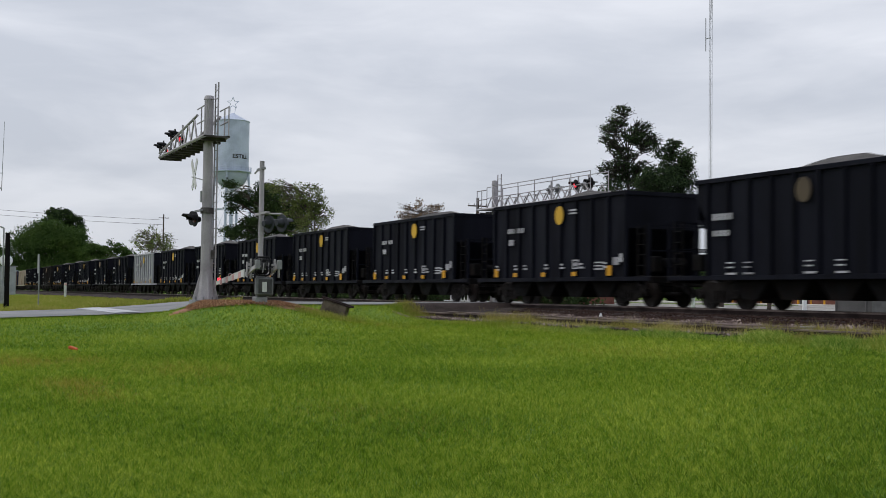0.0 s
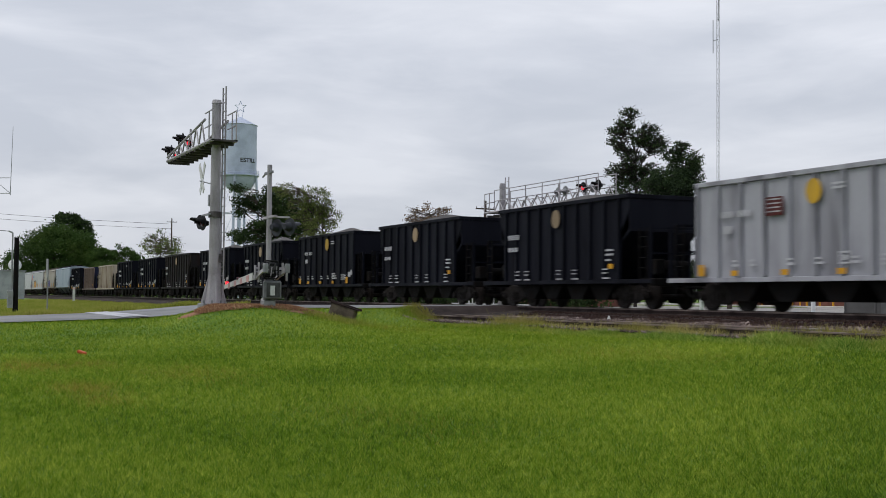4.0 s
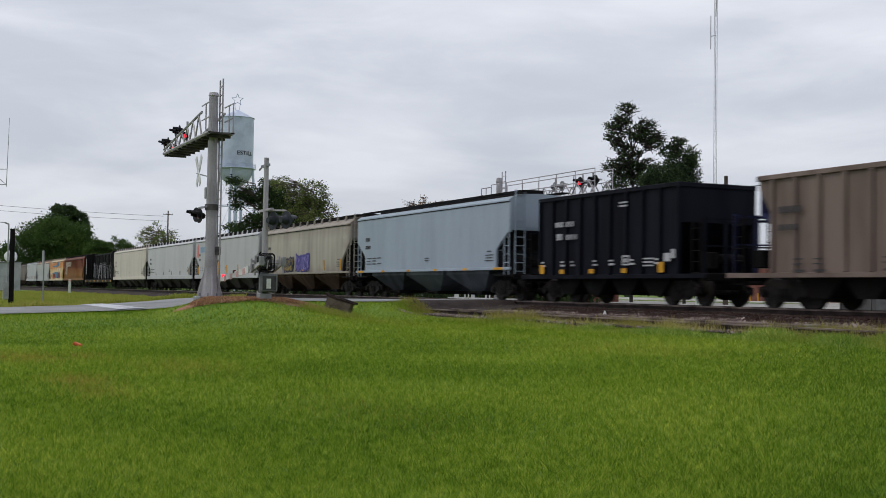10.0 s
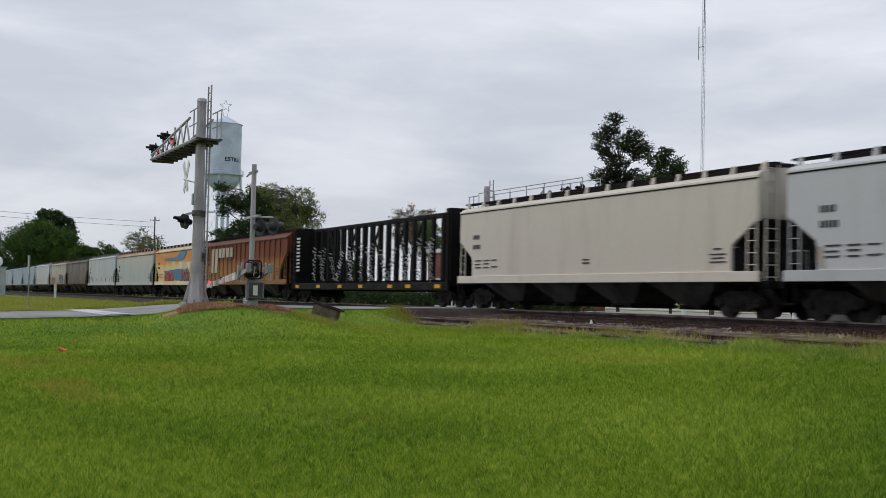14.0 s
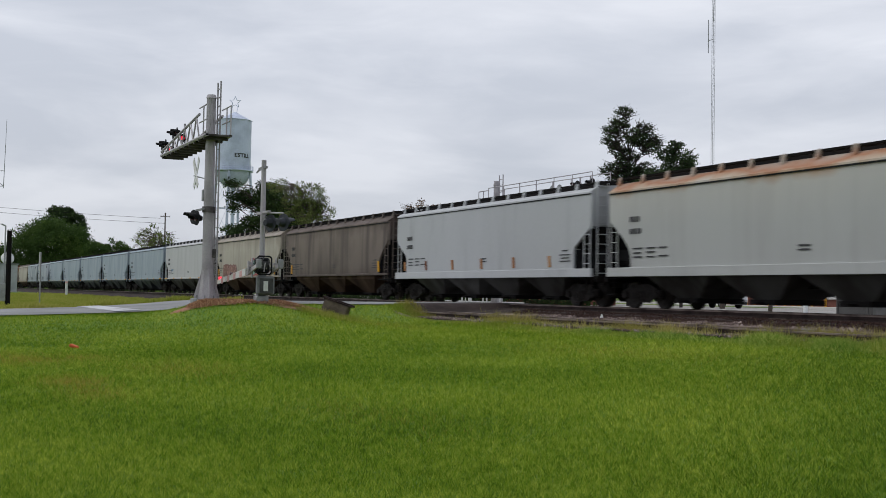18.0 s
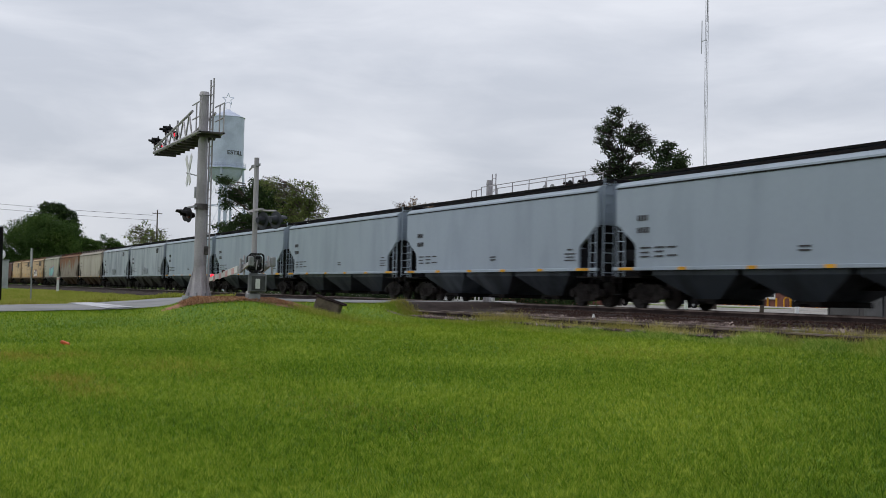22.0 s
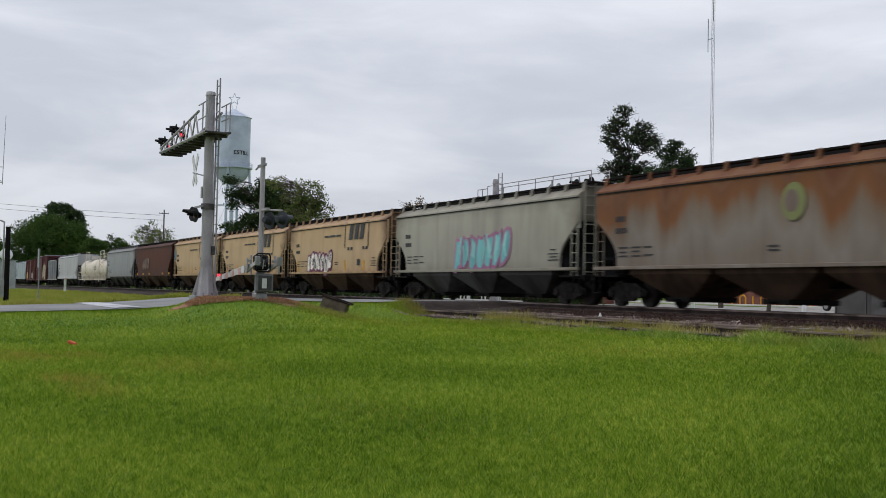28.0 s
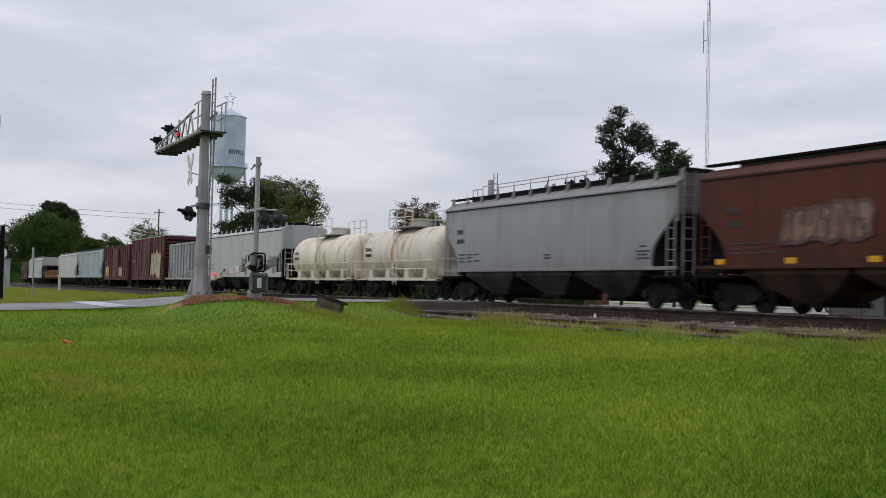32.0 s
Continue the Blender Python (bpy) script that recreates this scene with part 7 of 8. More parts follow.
def leaf_material(name, a, b, c, thin=0.0, big_scale=0.28, island=0.55, tuft=0.0, tuft_scale=9.0):
    m = bpy.data.materials.new(name)
    m.use_nodes = True
    n, l = m.node_tree.nodes, m.node_tree.links
    bs = n["Principled BSDF"]
    bs.inputs["Roughness"].default_value, bs.inputs["Specular IOR Level"].default_value = 0.75, 0.15
    geo = n.new("ShaderNodeNewGeometry")
    ramp = n.new("ShaderNodeValToRGB")
    ramp.color_ramp.elements[0].color, ramp.color_ramp.elements[1].color = (*lin(*a), 1), (*lin(*c), 1)
    e = ramp.color_ramp.elements.new(0.5)
    e.color = (*lin(*b), 1)
    big = n.new("ShaderNodeTexNoise")
    big.inputs["Scale"].default_value, big.inputs["Detail"].default_value = big_scale, 6.0
    l.new(geo.outputs["Position"], big.inputs["Vector"])
    mx = n.new("ShaderNodeMath")
    mx.operation = "MULTIPLY_ADD"
    mx.inputs[1].default_value = island
    l.new(geo.outputs["Random Per Island"], mx.inputs[0])
    sp = n.new("ShaderNodeMapRange")
    sp.inputs["From Min"].default_value, sp.inputs["From Max"].default_value = 0.32, 0.68
    sp.inputs["To Max"].default_value = 1.0 - island
    l.new(big.outputs["Fac"], sp.inputs["Value"])
    l.new(sp.outputs[0], mx.inputs[2])
    last = mx.outputs[0]
    if tuft:
        fine = n.new("ShaderNodeTexNoise")
        fine.inputs["Scale"].default_value, fine.inputs["Detail"].default_value = tuft_scale, 3.0
        l.new(geo.outputs["Position"], fine.inputs["Vector"])
        am = n.new("ShaderNodeMapRange")
        am.inputs["From Min"].default_value, am.inputs["From Max"].default_value = 0.3, 0.7
        am.inputs["To Min"].default_value, am.inputs["To Max"].default_value = -tuft, tuft
        l.new(fine.outputs["Fac"], am.inputs["Value"])
        ad = n.new("ShaderNodeMath")
        ad.operation = "ADD"
        l.new(last, ad.inputs[0])
        l.new(am.outputs[0], ad.inputs[1])
        last = ad.outputs[0]
    l.new(last, ramp.inputs[0])
    l.new(ramp.outputs[0], bs.inputs["Base Color"])
    if thin:
        tl, ms = n.new("ShaderNodeBsdfTranslucent"), n.new("ShaderNodeMixShader")
        ms.inputs[0].default_value = thin
        l.new(ramp.outputs[0], tl.inputs["Color"])
        l.new(bs.outputs[0], ms.inputs[1])
        l.new(tl.outputs[0], ms.inputs[2])
        l.new(ms.outputs[0], n["Material Output"].inputs[0])
    return m


def soup(name, co, per, mat):
    """A mesh of many loose faces with per corners each."""
    n = len(co)
    me = bpy.data.meshes.new(name)
    me.vertices.add(n)
    me.vertices.foreach_set("co", np.ascontiguousarray(co, dtype=np.float32).ravel())
    me.loops.add(n)
    me.loops.foreach_set("vertex_index", np.arange(n, dtype=np.int32))
    me.polygons.add(n // per)
    me.polygons.foreach_set("loop_start", np.arange(0, n, per, dtype=np.int32))
    me.polygons.foreach_set("loop_total", np.full(n // per, per, dtype=np.int32))
    me.update(calc_edges=True)
    me.materials.append(mat)
    return me


RNG = np.random.default_rng(11)


def blades(x, y, h, w, lean, mat, name, lift=0.0):
    """One bent grass blade (two triangles' worth, as one kite) at each place."""
    n = len(x)
    z = land(x, y) + lift
    a = RNG.uniform(0, 2 * np.pi, n)
    dx, dy = np.cos(a), np.sin(a)
    la = RNG.uniform(0, 2 * np.pi, n)
    lx, ly = np.cos(la) * lean * h, np.sin(la) * lean * h
    p0 = np.stack([x - dx * w, y - dy * w, z - 0.01], 1)
    p1 = np.stack([x + dx * w, y + dy * w, z - 0.01], 1)
    p2 = np.stack([x + dx * w * 0.8 + lx * 0.4, y + dy * w * 0.8 + ly * 0.4, z + h * 0.6], 1)
    p3 = np.stack([x + lx, y + ly, z + h], 1)
    co = np.stack([p0, p1, p2, p3], 1).reshape(-1, 3)
    return soup(name, co, 4, mat)


def spikes(x, y, h, w, lean, mat, name, lift=0.0):
    """One thin pointed grass blade at each place."""
    n = len(x)
    z = land(x, y) + lift
    a = RNG.uniform(0, 2 * np.pi, n)
    dx, dy = np.cos(a) * w, np.sin(a) * w
    la = RNG.uniform(0, 2 * np.pi, n)
    p0 = np.stack([x - dx, y - dy, z - 0.008], 1)
    p1 = np.stack([x + dx, y + dy, z - 0.008], 1)
    p2 = np.stack([x + np.cos(la) * lean * h, y + np.sin(la) * lean * h, z + h], 1)
    return soup(name, np.stack([p0, p1, p2], 1).reshape(-1, 3), 3, mat)


GRASS = leaf_material("lawn_blades", (42, 76, 11), (107, 141, 27), (190, 197, 80), 0.32, 0.22, 0.74, 0.16, 8.0)
PALE = leaf_material("pale_lawn_blades", (72, 102, 16), (136, 160, 38), (206, 208, 96), 0.32, 0.22, 0.74, 0.16, 8.0)
DEEP = leaf_material("deep_green_blades", (30, 62, 9), (80, 116, 22), (160, 174, 66), 0.32, 0.22, 0.74, 0.16, 8.0)
WORN = leaf_material("worn_lawn_blades", (116, 118, 34), (150, 138, 56), (186, 160, 84), 0.35, 0.8, 0.7)
WEED = leaf_material("tall_weeds", (82, 112, 28), (138, 152, 52), (196, 186, 108), 0.35)
STRAW = leaf_material("straw_weeds", (104, 108, 46), (158, 150, 78), (210, 196, 136), 0.3)
DRY = leaf_material("dry_grass", (126, 140, 48), (154, 158, 70), (186, 174, 104), 0.35)

# the lawn, in a fan that widens from the standpoint; thinner and coarser further off
N = 1350000
r = 7.0 * (47.0 / 7.0) ** RNG.uniform(0, 1, N) ** 0.9
an = np.radians(RNG.uniform(1.0, 64.0, N) ** 1.0)
px_, py_ = -r * np.cos(an), r * np.sin(an)
rim_ = ROAD_X1 + 0.3 - 3.0 * np.clip((py_ - 16.0) / 4.0, 0, 1)
keep = (py_ < np.interp(px_, [-41.5, -39.5], [18.7, 17.75]) + 0.35 * np.sin(px_ * 1.3) + 0.2 * np.sin(px_ * 3.1)) & (px_ > rim_)
keep &= ~(((px_ + 38.05) / 1.5) ** 2 + ((py_ - 11.3) / 2.4) ** 2 < 1)
px_, py_, r = px_[keep], py_[keep], r[keep]
patch = 0.5 + 0.5 * np.sin(0.9 * px_ + 1.7 * np.sin(0.5 * py_)) * np.sin(1.1 * py_ + 0.7)
tuft = 0.5 + 0.5 * np.sin(px_ * 9.1 + 3 * np.sin(py_ * 4.3)) * np.sin(py_ * 8.3 + 2 * np.sin(px_ * 3.7))
cell = np.floor(px_ / 0.11).astype(int) * 7919 + np.floor(py_ / 0.11).astype(int) * 104729
clump = (np.sin(cell * 12.9898) * 43758.5453) % 1.0
h = (0.016 + 0.05 * RNG.uniform(0, 1, len(r)) ** 2) * (0.5 + 0.1 * patch + 0.35 * tuft + 0.7 * clump) + 0.004 * (r / 20)
w = 0.0014 + 0.00026 * r
dry = np.zeros(len(r))
for wx, wy, wr, ws in ((-24.6, 2.4, 1.6, 0.75), (-24.4, 3.4, 1.2, 0.6), (-18.1, 2.5, 0.9, 0.8), (-20.3, 4.6, 1.6, 0.4), (-16.5, 2.5, 0.8, 0.6), (-34.5, 14.3, 2.2, 0.35), (-29.0, 17.4, 2.0, 0.4), (-20.2, 13.5, 2.6, 0.22), (-36.0, 13.0, 1.5, 0.3), (-12.6, 5.0, 1.3, 0.15)):
    dry = np.maximum(dry, ws * np.exp(-((px_ - wx) / wr / 1.3) ** 2 - ((py_ - wy) / wr / 0.5) ** 2))
sel = RNG.uniform(0, 1, len(r)) < dry
pale = ~sel & (RNG.uniform(0, 1, len(r)) < 0.75 * np.clip((py_ - 8.5) / 5.0, 0, 1) * np.interp(px_, [-24, -16], [1.0, 0.25]) * (0.55 + 0.45 * patch))
deep = ~sel & ~pale & (RNG.uniform(0, 1, len(r)) < 0.8 * np.clip((px_ + 1.25 * py_ + 1.0) / 4.0, 0, 1) * (0.6 + 0.4 * patch))
for pick, mat, nm, lab in ((deep, DEEP, "deep_grass", "deeper green grass at the right end of the lawn"), (~sel & ~pale & ~deep, GRASS, "lawn_grass", "short green mown grass blades of the lawn"), (pale, PALE, "pale_grass", "lighter yellow-green grass towards the railway"), (sel, WORN, "worn_grass", "yellow-brown worn grass patches in the lawn")):
    n = int(pick.sum())
    me = spikes(px_[pick], py_[pick], h[pick] * (0.85 if mat is WORN else 1.0), w[pick], RNG.uniform(0.3, 1.5, n), mat, nm)
    tagged(new(nm, me), lab, "grass", "", "stuff")

# far lawn strip beyond the road and towards the left, as coarse dry tufts
N = 110000
x = -52.5 - 120.0 * RNG.uniform(0, 1, N) ** 1.6
y = RNG.uniform(3.5, 22.0, N)
ok = ~((y > 14.6) & (x > -60.0))
x, y, N = x[ok], y[ok], int(ok.sum())
me = blades(x, y, RNG.uniform(0.05, 0.26, N) * (0.6 + 0.6 * np.sin(x * 0.31 + y) ** 2), np.full(N, 0.014), RNG.uniform(0.2, 0.9, N), DRY, "verge_grass")
tagged(new("verge_grass", me), "yellowish unmown grass of the far verge", "grass", "", "stuff")

# unmown grass and weeds that run up to the near siding rail, uneven and with bare gaps
N = 120000
x = -43.0 + 34.0 * RNG.uniform(0, 1, N) ** 0.85
y = 18.75 - np.abs(RNG.normal(0, 0.75, N))
n1 = 0.5 + 0.5 * np.sin(x * 0.83 + 1.9 * np.sin(x * 0.37)) * np.sin(x * 0.41 + y * 1.3 + 0.8)
n2 = 0.5 + 0.5 * np.sin(x * 3.1 + 2.0 * np.sin(y * 2.3)) * np.sin(y * 3.7 + x)
gap = np.zeros(N)
for gx_, gy_, gr in ((-31.6, 18.5, 0.9), (-28.7, 18.3, 1.2), (-23.9, 18.2, 1.4), (-22.6, 17.9, 1.2), (-38.0, 18.4, 1.3), (-36.6, 18.4, 1.0), (-17.2, 18.5, 0.6)):
    gap = np.maximum(gap, np.exp(-((x - gx_) / gr) ** 2 - ((y - gy_) / gr / 0.6) ** 2))
ok = RNG.uniform(0, 1, N) > gap * 1.1
ok &= RNG.uniform(0, 1, N) < 0.25 + 0.75 * n1
x, y, n1, n2 = x[ok], y[ok], n1[ok], n2[ok]
hh = (0.04 + 0.19 * n1 * (0.4 + 0.6 * n2)) * RNG.uniform(0.35, 1.2, len(x)) * np.interp(x, [-40, -30, -20, -16], [0.8, 1.0, 1.25, 1.5])
me = spikes(x, y, hh, np.full(len(x), 0.007), RNG.uniform(0.1, 1.0, len(x)), WEED, "siding_grass", np.where(y > 18.3, 0.05, 0.0))
tagged(new("siding_grass", me), "uneven yellow-green grass beside the siding rail", "grass", "", "stuff")
# lush tall grass along the far edge of the lawn
LUSH = leaf_material("lush_edge_grass", (56, 90, 22), (112, 146, 48), (204, 206, 116), 0.35, 0.9, 0.7)
N = 130000
x = RNG.uniform(-31.5, -11.0, N)
y = 18.55 - np.abs(RNG.normal(0, 0.8, N))
n1 = 0.5 + 0.5 * np.sin(x * 1.7 + 2.0 * np.sin(x * 0.6 + y)) * np.sin(y * 2.1 + x * 0.5)
cut = np.zeros(N)
for gx_, gy_, gr in ((-28.7, 18.3, 1.3), (-23.9, 18.3, 1.3), (-22.7, 17.9, 1.0), (-31.3, 18.4, 1.2), (-17.3, 18.6, 0.5)):
    cut = np.maximum(cut, np.exp(-((x - gx_) / gr) ** 2 - ((y - gy_) / gr / 0.5) ** 2))
ok = (RNG.uniform(0, 1, N) > cut * 1.3) & (RNG.uniform(0, 1, N) < 0.3 + 0.7 * n1) & (RNG.uniform(0, 1, N) < np.interp(x, [-31.5, -27, -21, -18], [0.2, 0.55, 0.9, 1.0]))
x, y, n1 = x[ok], y[ok], n1[ok]
hh = (0.05 + 0.24 * n1) * RNG.uniform(0.3, 1.15, len(x)) * np.interp(x, [-31, -26, -22, -16], [0.6, 0.9, 1.0, 1.2]) * np.interp(y, [15.8, 17.4], [0.3, 1.0])
me = spikes(x, y, hh, np.full(len(x), 0.011), RNG.uniform(0.3, 1.7, len(x)), LUSH, "edge_grass")
tagged(new("edge_grass", me), "lush unmown green grass at the siding's edge", "grass", "", "stuff")
# straw-like weed bunches between the rails
cx, cy, ch = [], [], []
for mx_, my_, k, spread, hgt in ((-34.2, 18.8, 60, 0.8, 0.4), (-20.6, 19.7, 46, 1.0, 0.36), (-17.5, 19.2, 30, 0.9, 0.36), (-26.6, 18.5, 40, 0.8, 0.36), (-36.0, 19.3, 26, 0.9, 0.30), (-38.6, 19.2, 10, 0.5, 0.24), (-42.1, 18.75, 26, 0.5, 0.24), (-41.0, 18.6, 18, 0.5, 0.2), (-43.0, 19.0, 10, 0.3, 0.2), (-29.0, 19.7, 14, 0.7, 0.26), (-26.6, 19.8, 14, 0.7, 0.25), (-22.3, 19.6, 18, 0.8, 0.26), (-20.3, 19.6, 10, 0.6, 0.24), (-24.0, 21.9, 8, 1.6, 0.15), (-30.0, 22.0, 10, 2.0, 0.15), (-18.0, 18.9, 12, 0.8, 0.24), (-34.0, 18.6, 22, 1.2, 0.30), (-29.5, 18.5, 22, 1.3, 0.30), (-25.2, 18.5, 26, 1.2, 0.32), (-21.5, 18.4, 28, 1.2, 0.34), (-18.5, 18.3, 24, 1.2, 0.36)):
    for _ in range(k):
        cx.append(RNG.normal(mx_, spread)), cy.append(RNG.normal(my_, 0.25)), ch.append(hgt * RNG.uniform(0.5, 1.2))
cnt = np.full(len(cx), 34)
bx, by = np.repeat(cx, cnt) + RNG.normal(0, 0.13, cnt.sum()), np.repeat(cy, cnt) + RNG.normal(0, 0.1, cnt.sum())
hh = np.repeat(ch, cnt) * RNG.uniform(0.4, 1.2, cnt.sum())
me = spikes(bx, by, hh, np.full(len(bx), 0.008), RNG.uniform(0.1, 0.9, len(bx)), STRAW, "siding_weeds", np.where(by > 21.0, 0.2, np.where(by > 18.9, 0.12, 0.03)))
tagged(new("siding_weeds", me), "straw-coloured weed bunches between the siding rails", "weeds", "", "stuff")
N = 5500
x = np.concatenate([RNG.normal(-35.85, 0.35, 2500), RNG.normal(-32.5, 1.6, 3000)])
y = np.concatenate([RNG.normal(12.95, 0.45, 2500), RNG.normal(17.9, 0.5, 3000)])
me = spikes(x, y, RNG.uniform(0.05, 0.28, N), np.full(N, 0.008), RNG.uniform(0.2, 1.0, N), WEED, "tall_grass")
tagged(new("tall_grass", me), "tall grass round the concrete block", "grass", "", "stuff")

# loose stones: light ones by the siding, dark ones on the main line's shoulder
N = 24000
sx = -41 + 31 * RNG.uniform(0, 1, N)
sy = np.concatenate([RNG.uniform(20.85, 22.6, 12000), RNG.uniform(18.0, 20.85, 8000), RNG.uniform(22.4, 23.6, N - 20000)])
heap = 0.5 + 0.5 * np.sin(sx * 0.9 + np.sin(sy * 2.0)) * np.sin(sx * 2.3 + sy * 1.7)
bed = np.where(sy < 20.85, 0.56, np.maximum(np.interp(sy, [20.9, 21.2, 22.2, 23.6], [0.63, 0.68, 0.76, 0.86]), np.where(sy > 22.9, 0.88, 0.88 - (22.9 - sy) * 0.446)))
sz_ = bed + 0.008 + RNG.uniform(-0.012, 0.03, N) * heap
rad = RNG.uniform(0.025, 0.06, N) * (0.7 + 0.5 * heap)
base = np.array([(1, 0, 0), (0, 1, 0), (-1, 0, 0), (0, -1, 0), (0, 0, 1), (0, 0, -1)], float)
tri = [(0, 1, 4), (1, 2, 4), (2, 3, 4), (3, 0, 4), (1, 0, 5), (2, 1, 5), (3, 2, 5), (0, 3, 5)]
pts = base[None] * (rad[:, None, None] * RNG.uniform(0.6, 1.25, (N, 6, 1)))
rot = RNG.uniform(0, 2 * np.pi, N)
c, s = np.cos(rot)[:, None], np.sin(rot)[:, None]
pts = np.stack([pts[..., 0] * c - pts[..., 1] * s, pts[..., 0] * s + pts[..., 1] * c, pts[..., 2]], -1) + np.stack([sx, sy, sz_], 1)[:, None]
LIGHT_BAND = 22.0 + 0.25 * np.sin(sx * 1.3) + 0.2 * np.sin(sx * 3.7 + 1)
STONES = leaf_material("ballast_stones", (48, 38, 35), (92, 78, 74), (184, 168, 162), 0.0, 1.1, 0.65)
STONES_DARK = leaf_material("rusty_ballast_stones", (34, 22, 19), (50, 34, 30), (74, 57, 52), 0.0, 1.1, 0.65)
for pick, mat, lab in ((sy < LIGHT_BAND, STONES, "loose grey and whitish stones between the siding rails"), (sy >= LIGHT_BAND, STONES_DARK, "dark rust-stained ballast stones of the main line")):
    me = bpy.data.meshes.new("ballast_stones")
    k = int(pick.sum())
    fi = (np.arange(k)[:, None, None] * 6 + np.array(tri)[None]).reshape(-1, 3)
    me.from_pydata(pts[pick].reshape(-1, 3).tolist(), [], fi.tolist())
    me.materials.append(mat)
    tagged(new("ballast_stones", me), lab, "gravel", "", "stuff")

# bare red earth round the signal base
bm = B()
nseg = 40
ctr = bm.verts.new((-38.05, 11.3, land_z(-38.05, 11.3) + 0.035))
rim = []
for i in range(nseg):
    a = 2 * math.pi * i / nseg
    k = 1 + 0.14 * math.sin(3 * a + 1) + 0.1 * math.sin(7 * a)
    x, y = -38.05 + 1.75 * k * math.cos(a), 11.3 + 2.7 * k * math.sin(a)
    rim.append((x, y, k))
prev = None
for f in (0.35, 0.7, 1.0):
    cur = [bm.verts.new((-38.05 + (x + 38.05) * f, 11.3 + (y - 11.3) * f, land_z(-38.05 + (x + 38.05) * f, 11.3 + (y - 11.3) * f) + 0.045 - 0.03 * f * f)) for x, y, k in rim]
    for i in range(nseg):
        j = (i + 1) % nseg
        bm.faces.new((ctr, cur[i], cur[j]) if prev is None else (prev[i], cur[i], cur[j], prev[j]))
    prev = cur
solid("bare_earth", bm, M["dirt"], "bare reddish earth and mulch round the signals", "soil", "structure")


MULCH = leaf_material("mulch_bits", (108, 78, 58), (162, 122, 94), (206, 174, 136), 0.0, 1.4, 0.7)
N = 16000
qa, qr = RNG.uniform(0, 2 * np.pi, N), np.sqrt(RNG.uniform(0, 1, N))
me = spikes(-38.05 + 1.7 * qr * np.cos(qa), 11.3 + 2.6 * qr * np.sin(qa), RNG.uniform(0.02, 0.075, N), RNG.uniform(0.01, 0.03, N), RNG.uniform(0.3, 1.8, N), MULCH, "mulch", 0.045)
tagged(new("mulch", me), "loose brown mulch and straw round the signals", "mulch", "", "stuff")


